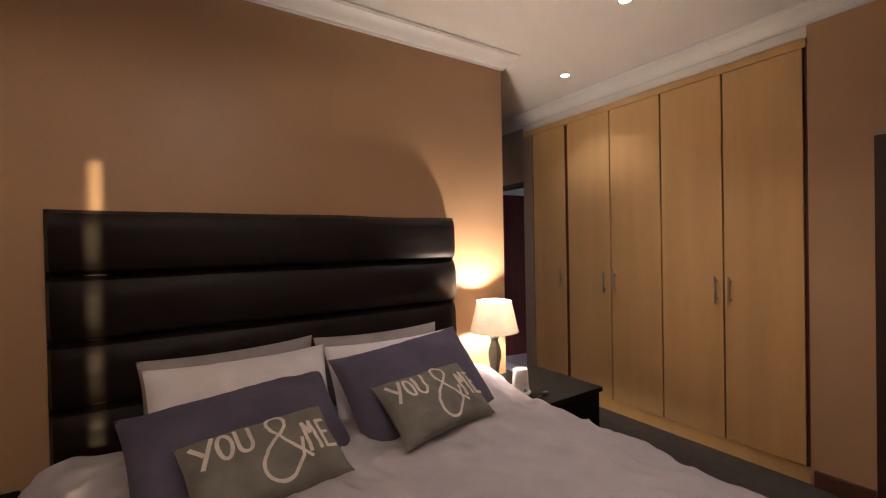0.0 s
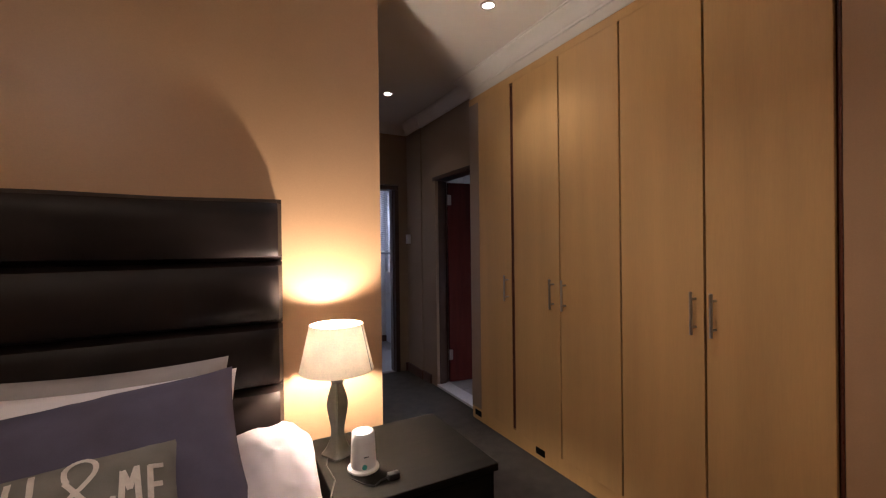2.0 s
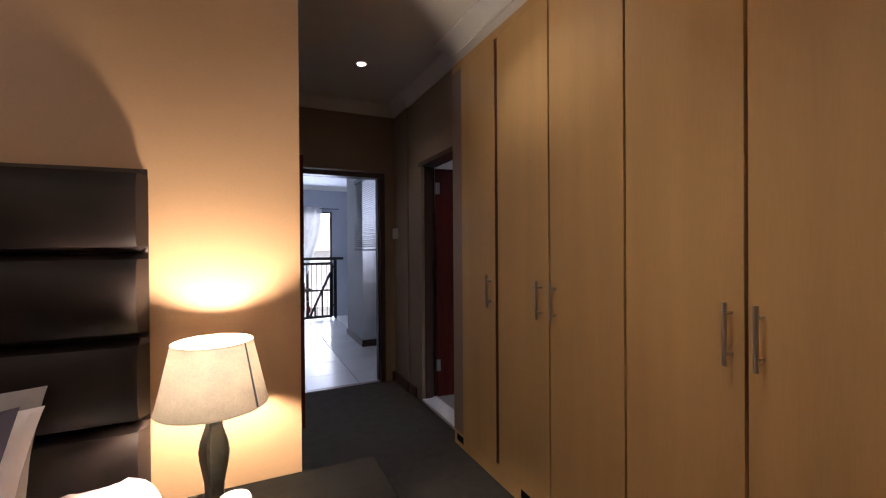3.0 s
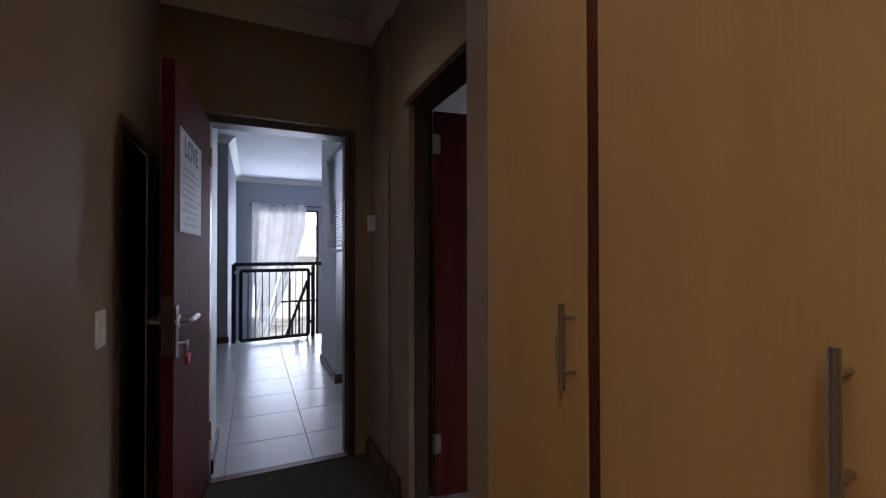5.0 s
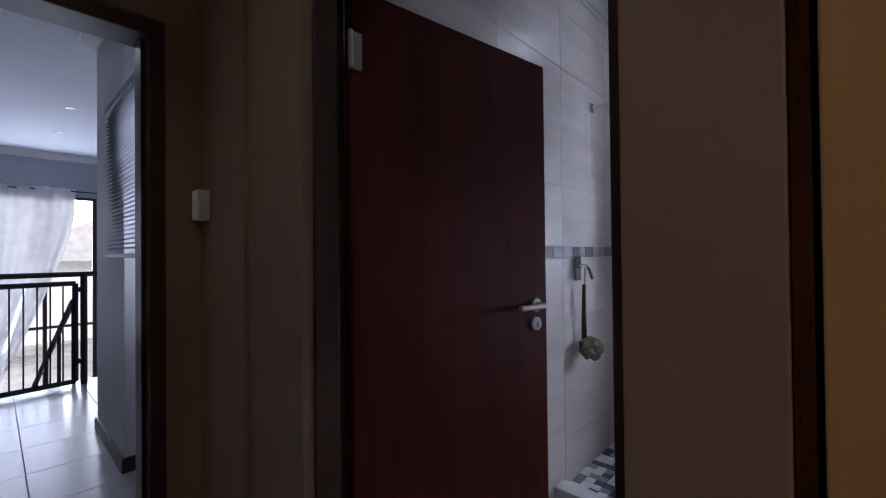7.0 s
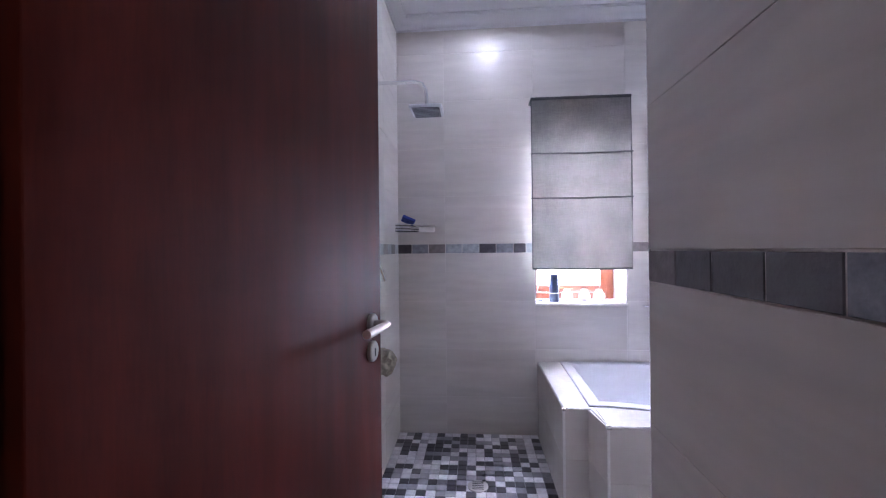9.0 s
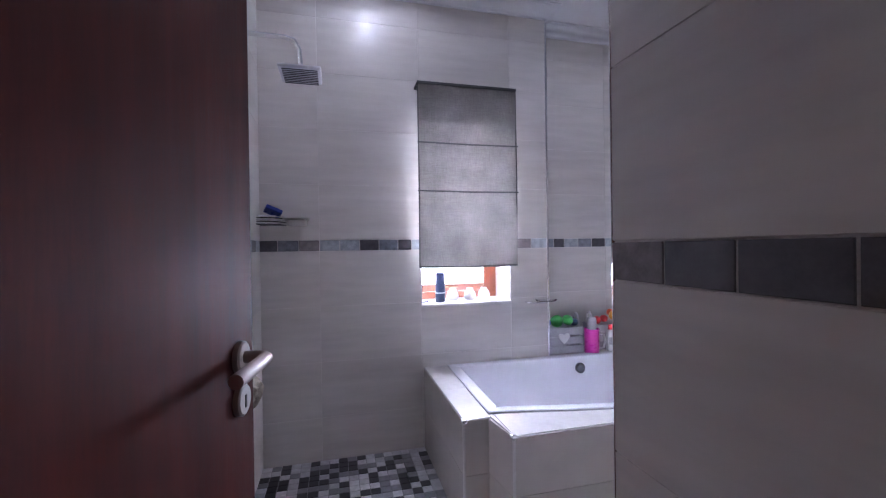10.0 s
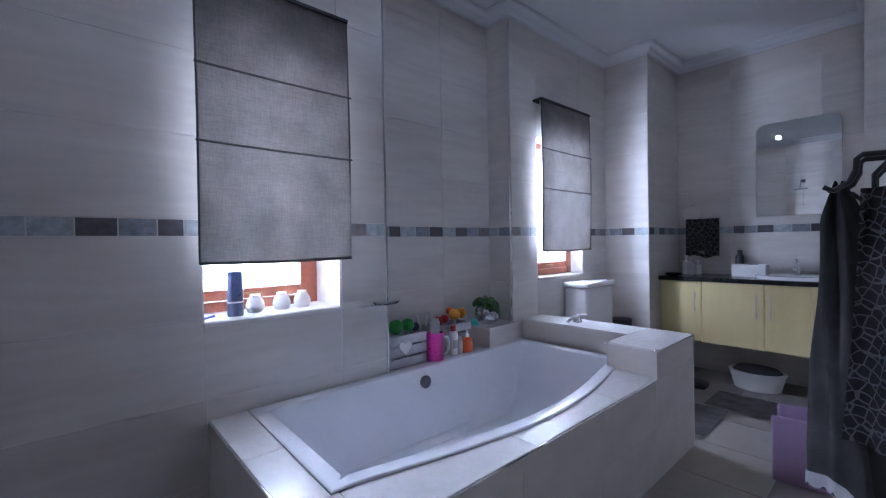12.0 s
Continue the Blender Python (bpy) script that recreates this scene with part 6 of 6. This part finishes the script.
part("spout", tube([(4.52, -0.48, VTOP + 0.075), (4.52, -0.40, VTOP + 0.085), (4.52, -0.36, VTOP + 0.07)], 0.012, 10), CHROME, bx, "", True)
part("lever", tube([(4.52, -0.49, VTOP + 0.12), (4.52, -0.44, VTOP + 0.155)], 0.008, 8), CHROME, bx, "", True)
tb = thing("tissue_box", (4.80, -0.40, VTOP), "white tissue box with a black soap bottle behind it", "tissue box")
part("box", rbox(4.69, -0.44, VTOP, 4.92, -0.32, VTOP + 0.10, 0.005), PLASTIC, tb)
part("slot", rbox(4.75, -0.40, VTOP + 0.0995, 4.86, -0.36, VTOP + 0.1015, 0.0008), GREYTEXT, tb)
bottle("shower_gel", 4.90, -0.49, VTOP, [(0.03, 0), (0.032, 0.006), (0.032, 0.16), (0.018, 0.185), (0.018, 0.215), (0.0001, 0.217)], BLACKMETAL, "black shower gel bottle on the vanity counter", "bottle")
for x, y, h in ((5.24, -0.36, 0.15), (5.29, -0.40, 0.17), (5.20, -0.42, 0.13)):
    bottle("hand_soap", x, y, VTOP, [(0.026, 0), (0.028, 0.005), (0.028, h * 0.65), (0.012, h * 0.75)], PLASTIC, "white pump soap bottle on the vanity counter", "bottle",
           [("pump", [(0.008, h * 0.75), (0.008, h * 0.9), (0.016, h * 0.92), (0.016, h), (0.0001, h)], PLASTIC, "")], group="soap bottles on the counter")
dish = thing("trinket_dish", (5.32, -0.18, VTOP), "small dark glossy dish on the vanity counter", "dish")
part("dish", lathe([(0.03, 0), (0.06, 0.008), (0.07, 0.022), (0.066, 0.022), (0.05, 0.010), (0.0001, 0.006)], 5.32, -0.17, VTOP, 22), COUNTER, dish, "", True)
# mirror with rounded upper corners
mr = thing("mirror", (4.505, MIRY + 0.02, 1.40), "frameless bathroom mirror with rounded upper corners", "mirror")
mo = [(4.265, 1.395), (4.795, 1.395), (4.795, 2.09)] + [(4.795 - 0.07 + 0.07 * math.cos(a), 2.09 + 0.07 * math.sin(a)) for a in [math.pi / 2 * k / 6 for k in range(1, 7)]] + [(4.265 + 0.07 - 0.07 * math.sin(a), 2.09 + 0.07 * math.cos(a)) for a in [math.pi / 2 * k / 6 for k in range(0, 7)]]
mb = bmesh.new()
va = [mb.verts.new((x, MIRY + 0.012, z)) for x, z in mo]
vc = [mb.verts.new((x, MIRY + 0.018, z)) for x, z in mo]
for k in range(len(va)):
    mb.faces.new((va[k], va[(k + 1) % len(va)], vc[(k + 1) % len(va)], vc[k]))
mb.faces.new(va[::-1])
mb.faces.new(vc)
part("glass", mb, MIRROR, mr)
part("bevel_edge", tube([(x, MIRY + 0.017, z) for x, z in mo], 0.003, 6, closed=True), STEEL, mr)
# towel ring with a small patterned towel
tr = thing("towel_ring", (5.28, MIRY, 1.50), "chrome towel ring on the tiled wall", "towel ring")
part("mount", lathe([(0.02, 0), (0.02, 0.03), (0.0001, 0.032)], 0, 0, 0, 14, m=pose(5.28, MIRY + 0.010, 1.53, -90)), CHROME, tr, "", True)
part("ring", tube([(5.28 + 0.085 * math.cos(k * math.tau / 28), MIRY + 0.05, 1.45 + 0.085 * math.sin(k * math.tau / 28)) for k in range(28)], 0.005, 8, closed=True), CHROME, tr, "", True)


def drape(x0, x1, y, z0, z1, seed, deep=0.02, folds=26, taper=0.0):
    """A hanging cloth in the x, z plane with soft upright folds."""
    def f(u, v):
        pinch = 1 - taper * v ** 3
        x = (x0 + x1) / 2 + (x1 - x0) * (u - 0.5) * pinch
        d = deep * math.sin(u * folds * 0.5 + seed + 0.7 * noise.noise(Vector((u * 3, v * 2, seed)))) * (1 - 0.4 * v) + 0.012 * noise.noise(Vector((u * 4, v * 3, seed)))
        return Vector((x, y + d, z0 + (z1 - z0) * v + 0.012 * math.sin(u * 9 + seed) * (1 - v)))
    return f


ht = thing("hand_towel", (5.19, MIRY + 0.06, 1.10), "small charcoal patterned hand towel through the ring", "towel")
part("cloth", thick(grid(24, 16, drape(5.05, 5.32, MIRY + 0.065, 1.055, 1.40, 1.0, 0.022, 14)), 0.012), PATTERN, ht, "", True)
part("trim", thick(grid(24, 3, drape(5.055, 5.315, MIRY + 0.055, 1.075, 1.11, 1.0, 0.012, 14)), 0.022), LACE, ht, "pale lace trim", True)

# hook rail and bath towels on the inner wall
HY = 1.89
HX = BATHX - 0.033
hk = thing("hook_rail", (HX, HY, 1.46), "black metal double hook rail on the tiled wall", "hooks")
part("plate", rbox(BATHX + 0.005, HY - 0.10, 1.43, BATHX + 0.015, HY + 0.14, 1.475, 0.004), BLACKMETAL, hk)
for y in (HY - 0.04, HY + 0.08):
    part("hook", tube([(HX + 0.04, y, 1.462), (HX + 0.125, y, 1.466), (HX + 0.138, y, 1.455), (HX + 0.14, y, 1.42), (HX + 0.155, y, 1.385), (HX + 0.19, y, 1.362), (HX + 0.215, y, 1.375)], 0.0085, 10), BLACKMETAL, hk, "", True)
    part("lower_hook", tube([(HX + 0.04, y + 0.012, 1.44), (HX + 0.07, y + 0.012, 1.44), (HX + 0.10, y + 0.012, 1.40), (HX + 0.10, y + 0.012, 1.345), (HX + 0.125, y + 0.012, 1.325), (HX + 0.15, y + 0.012, 1.35)], 0.007, 10), BLACKMETAL, hk, "", True)
tw = thing("bath_towel", (HX + 0.18, HY, 0.35), "charcoal bath towel with pale lace trim on a hook", "towel")
TX = HX + 0.185


def towel(u, v):
    a = u * math.tau
    spread = 0.012 + 0.028 * min(1.0, (1 - v) * 9) + 0.052 * (1 - v) ** 0.8
    fold = 1 + 0.22 * math.sin(a * 4 + 2.0 * noise.noise(Vector((v * 2, 1, 0)))) + 0.13 * math.sin(a * 7 + v * 2)
    x = TX + spread * 0.95 * fold * math.cos(a) - 0.03 * (1 - v)
    y = HY + spread * 1.0 * fold * math.sin(a)
    return Vector((x, y, 0.36 + 1.02 * v + 0.02 * math.sin(a * 2)))


part("cloth", grid(72, 40, towel), TOWEL, tw, "", True)


def towel_trim(u, v):
    p = towel(u, 0.012 + 0.035 * v)
    c = Vector((TX - 0.03, HY, p.z))
    q = c + (p - c) * 1.03
    q.z -= 0.015 * abs(math.sin(u * math.tau * 9)) * (1 - v)
    return q


part("lace_trim", grid(120, 2, towel_trim), LACE, tw, "pale lace trim", True)
t2 = thing("patterned_towel", (HX + 0.10, HY + 0.02, 0.6), "dark patterned towel hanging on a hook", "towel")
part("cloth", thick(grid(16, 30, lambda u, v: Vector((HX + 0.06 + 0.11 * u * (1 - 0.35 * v) + 0.006 * math.sin(u * 9 + v * 3), HY + 0.15 - 0.05 * u + 0.015 * math.sin(u * 7 + v), 0.58 + 0.78 * v))), 0.02), PATTERN, t2, "", True)

# lilac boards, mats, tub under the vanity
for k, (y, a) in enumerate(((1.115, 8), (1.00, 8))):
    whole_thing("lilac_board", rbox(-0.115, -0.008, 0, 0.115, 0.008, 0.34 + 0.03 * k, 0.008, m=pose(4.275 - 0.005 * k, y + 0.09, BFZ + 0.001, -a, 0, 8)), LILAC, "lilac plastic board standing on the bathroom floor", "board", "lilac boards")
basin2 = thing("plastic_tub", (4.74, -0.26, BFZ), "pale grey plastic wash tub under the vanity", "tub")
part("body", lathe([(0.17, 0.0), (0.18, 0.006), (0.215, 0.13), (0.225, 0.135), (0.225, 0.142), (0.208, 0.142), (0.175, 0.012), (0.0001, 0.01)], 4.74, -0.26, BFZ, 32, 0.85, 0.65), PLASTIC, basin2, "", True)
part("lid", lathe([(0.20, 0.142), (0.17, 0.165), (0.0001, 0.168)], 4.74, -0.26, BFZ, 24, 0.82, 0.62), BLINDEDGE, basin2, "dark folded cloth lid", True)
whole_thing("slippers", rbox(5.0, -0.02, BFZ, 5.18, 0.10, BFZ + 0.06, 0.025, 3), BLINDEDGE, "pair of dark slippers under the vanity", "slippers", smooth=True)


def mat_bm(x0, y0, x1, y1, z, seed):
    return thick(grid(26, 18, lambda u, v: Vector((x0 + (x1 - x0) * u, y0 + (y1 - y0) * v, z + 0.014 + 0.003 * noise.noise(Vector((u * 9, v * 7, seed)))))), 0.013)


whole_thing("bath_mat", mat_bm(4.25, 0.05, 4.92, 0.42, BFZ + 0.001, 1), RUG, "grey pile bath mat before the vanity", "bath mat", "bath mats", smooth=True)
whole_thing("bath_mat", mat_bm(4.76, 0.46, 5.30, 0.98, BFZ + 0.001, 4), RUG, "grey pile bath mat beside the toilet", "bath mat", "bath mats", smooth=True)


# ---- tiles of walls and floors, piece by piece ----
ROWS_Z = [(BFZ, 0.285), (0.285, 0.61), (0.61, 0.935), (0.935, 1.26), (1.326, 1.65), (1.65, 1.975), (1.975, 2.30), (2.30, 2.625), (2.625, BATH_Z)]
STUB_Z = [(BFZ, 0.238), (0.238, 0.563), (0.563, 0.888), (0.888, 1.209), (1.282, 1.606), (1.606, 1.931), (1.931, 2.256), (2.256, 2.581), (2.581, BATH_Z)]
rt = random.Random(11)


def spans(a, b, step, start):
    """Joints from a to b at every step, counted from start."""
    cuts = [a]
    k = math.ceil((a - start) / step + 1e-6)
    while start + k * step < b - 0.02:
        if start + k * step > a + 0.02:
            cuts.append(start + k * step)
        k += 1
    return list(zip(cuts, cuts[1:] + [b]))


def cut_out(rect, hole):
    """What is left of a rectangle (u0, v0, u1, v1) round a hole."""
    u0, v0, u1, v1 = rect
    a0, b0, a1, b1 = hole
    if a0 >= u1 or a1 <= u0 or b0 >= v1 or b1 <= v0:
        return [rect]
    out = []
    if a0 > u0:
        out.append((u0, v0, a0, v1))
    if a1 < u1:
        out.append((a1, v0, u1, v1))
    m0, m1 = max(u0, a0), min(u1, a1)
    if b0 > v0:
        out.append((m0, v0, m1, b0))
    if b1 < v1:
        out.append((m0, b1, m1, v1))
    return [r for r in out if r[2] - r[0] > 0.012 and r[3] - r[1] > 0.012]


def tile_wall(parent, plane, normal, u0, u1, start, holes=(), low=BFZ, high=BATH_Z, rows=ROWS_Z, band=(1.26, 1.326), wide=1.0, step=0.60, fixed=()):
    """Wall tiles and the narrow band. The wall lies at x = plane (normal along x) or y = plane; u runs along it."""
    ob = bpy.data.objects[parent]
    along_y = abs(normal[0]) > 0.5

    def lay(name, a, b, c, d, material, thick_):
        u, z = (a + c) / 2, (b + d) / 2
        p = (plane, u, z) if along_y else (u, plane, z)
        piece(name, c - a, d - b, thick_, face_pose(*p, normal), material, ob, 0.0022 if name == "band_tile" else 0.0011, 0.001)
    for z0, z1 in rows:
        z0, z1 = max(z0, low), min(z1, high)
        if z1 - z0 < 0.02:
            continue
        for a, c in spans(u0, u1, step, start):
            rects = [(a, z0, c, z1)]
            for h in holes:
                rects = [q for r in rects for q in cut_out(r, h)]
            for r in rects:
                lay("tile", *r, WALLTILE, 0.0022)
    for a, c, tone in fixed:
        lay("band_tile", a, band[0], c, band[1], BANDS[tone], 0.0026)
    if low < band[0] and not fixed:
        u = u0
        order = [0, 1, 2, 0, 1, 0, 2, 2, 3, 1, 0, 2]
        k = rt.randrange(12)
        while u < u1 - 0.004:
            w = min(wide * rt.choice((0.115, 0.115, 0.085, 0.115)), u1 - u)
            for r in [q for h in holes[:1] for q in cut_out((u, band[0], u + w, band[1]), h)] if holes else [(u, band[0], u + w, band[1])]:
                lay("band_tile", *r, BANDS[order[k % 12]], 0.0026)
            u += w
            k += 1


W1, W2 = (2.80, 0.92, 3.405, 2.0), (0.53, 0.94, 1.18, 2.0)
tile_wall("wall_bath_window", WINX, (-1, 0, 0), 2.54, SHY, 3.405, [W1])
tile_wall("wall_bath_window", RECX, (-1, 0, 0), 1.48, 2.54, 2.54, low=TUBZ)
tile_wall("wall_bath_window", WINX, (-1, 0, 0), 0.12, 1.48, 1.18, [W2])
tile_wall("wall_bath_window", 1.48, (0, 1, 0), WINX, RECX, WINX, low=TUBZ)
tile_wall("wall_shower", SHY, (0, -1, 0), BWX1 + 0.07, WINX, WINX - 0.45)
tile_wall("wall_bath_column", 0.12, (0, 1, 0), 5.41, WINX, WINX)
tile_wall("wall_bath_column", 5.41, (-1, 0, 0), MIRY, 0.12, MIRY)
tile_wall("wall_vanity", MIRY, (0, 1, 0), 4.105, 5.41, 4.98)
tile_wall("wall_bath_nib", 0.30, (0, 1, 0), BATHX, 4.105, 4.105)
tile_wall("wall_bath_nib", 4.105, (1, 0, 0), MIRY, 0.30, 0.30)
tile_wall("wall_bath_inner", BATHX, (1, 0, 0), 0.30, STUBY, STUBY)
tile_wall("wall_bath_inner", STUBY, (0, 1, 0), BWX1 + 0.072, BATHX, BATHX, step=0.9, rows=STUB_Z, band=(1.209, 1.282),
          fixed=[(BWX1 + 0.072, 3.43, 1), (3.43, 3.554, 0), (3.554, 3.684, 0), (3.684, 3.808, 0), (3.808, BATHX, 3)])


# shower floor mosaic: each stone picked apart near the entrance side, the rest joined
def mosaic():
    ob = bpy.data.objects["floor_bathroom"]
    size = 0.052
    rest = [bmesh.new() for _ in MOSAICS]
    count = 0
    base = boxes((4.70, 3.41, BFZ - 0.006, WINX, SHY, 0.026))
    tagged(part("mosaic_bed", base, MIDGROUT, None), "grouted bed of the shower floor", "", "", "structure")
    ny, nx = int((SHY - 3.40) / size), int((WINX - 4.70) / size)
    for i in range(nx + 1):
        for j in range(ny + 1):
            x, y = WINX - 0.026 - i * size, SHY - 0.026 - j * size
            if x < 4.715 or y < 3.42:
                continue
            m = rt.choices((0, 1, 2), (0.46, 0.30, 0.24))[0]
            if count < 290:
                piece("mosaic", size, size, 0.007, pose(x, y, 0.026), MOSAICS[m], ob, 0.0016, 0.001)
                count += 1
            else:
                box(rest[m], x - 0.0244, y - 0.0244, 0.026, x + 0.0244, y + 0.0244, 0.033)
    for bm, m in zip(rest, MOSAICS):
        tagged(part("mosaic_rest", bm, m, ob), "", "", "", "stuff")


mosaic()


def floor_tiles(parent, x0, x1, y0, y1, step, sx, sy, z, material, d=0.008, skip=None):
    ob = bpy.data.objects[parent]
    for a, c in spans(x0, x1, step, sx):
        for b, e in spans(y0, y1, step, sy):
            if skip and skip((a + c) / 2, (b + e) / 2):
                continue
            piece("tile", c - a, e - b, d, pose((a + c) / 2, (b + e) / 2, z - d), material, ob, 0.002, 0.001)


floor_tiles("floor_bathroom", BWX1 + 0.072, 4.60, STUBY + 0.004, SHY, 0.42, 4.37, 1.02, BFZ, BATHFLOOR)
floor_tiles("floor_bathroom", BATHX + 0.009, WINX, MIRY, STUBY + 0.004, 0.42, 4.37, 1.02, BFZ, BATHFLOOR, skip=lambda x, y: x > 4.95 and 1.3 < y < 3.2)
ROOM = Matrix()
floor_tiles("floor_landing", -0.6, 3.6, LWY0 + 0.062, 8.95, 0.49, 2.715, 5.19, 0.0, FLOORTILE)
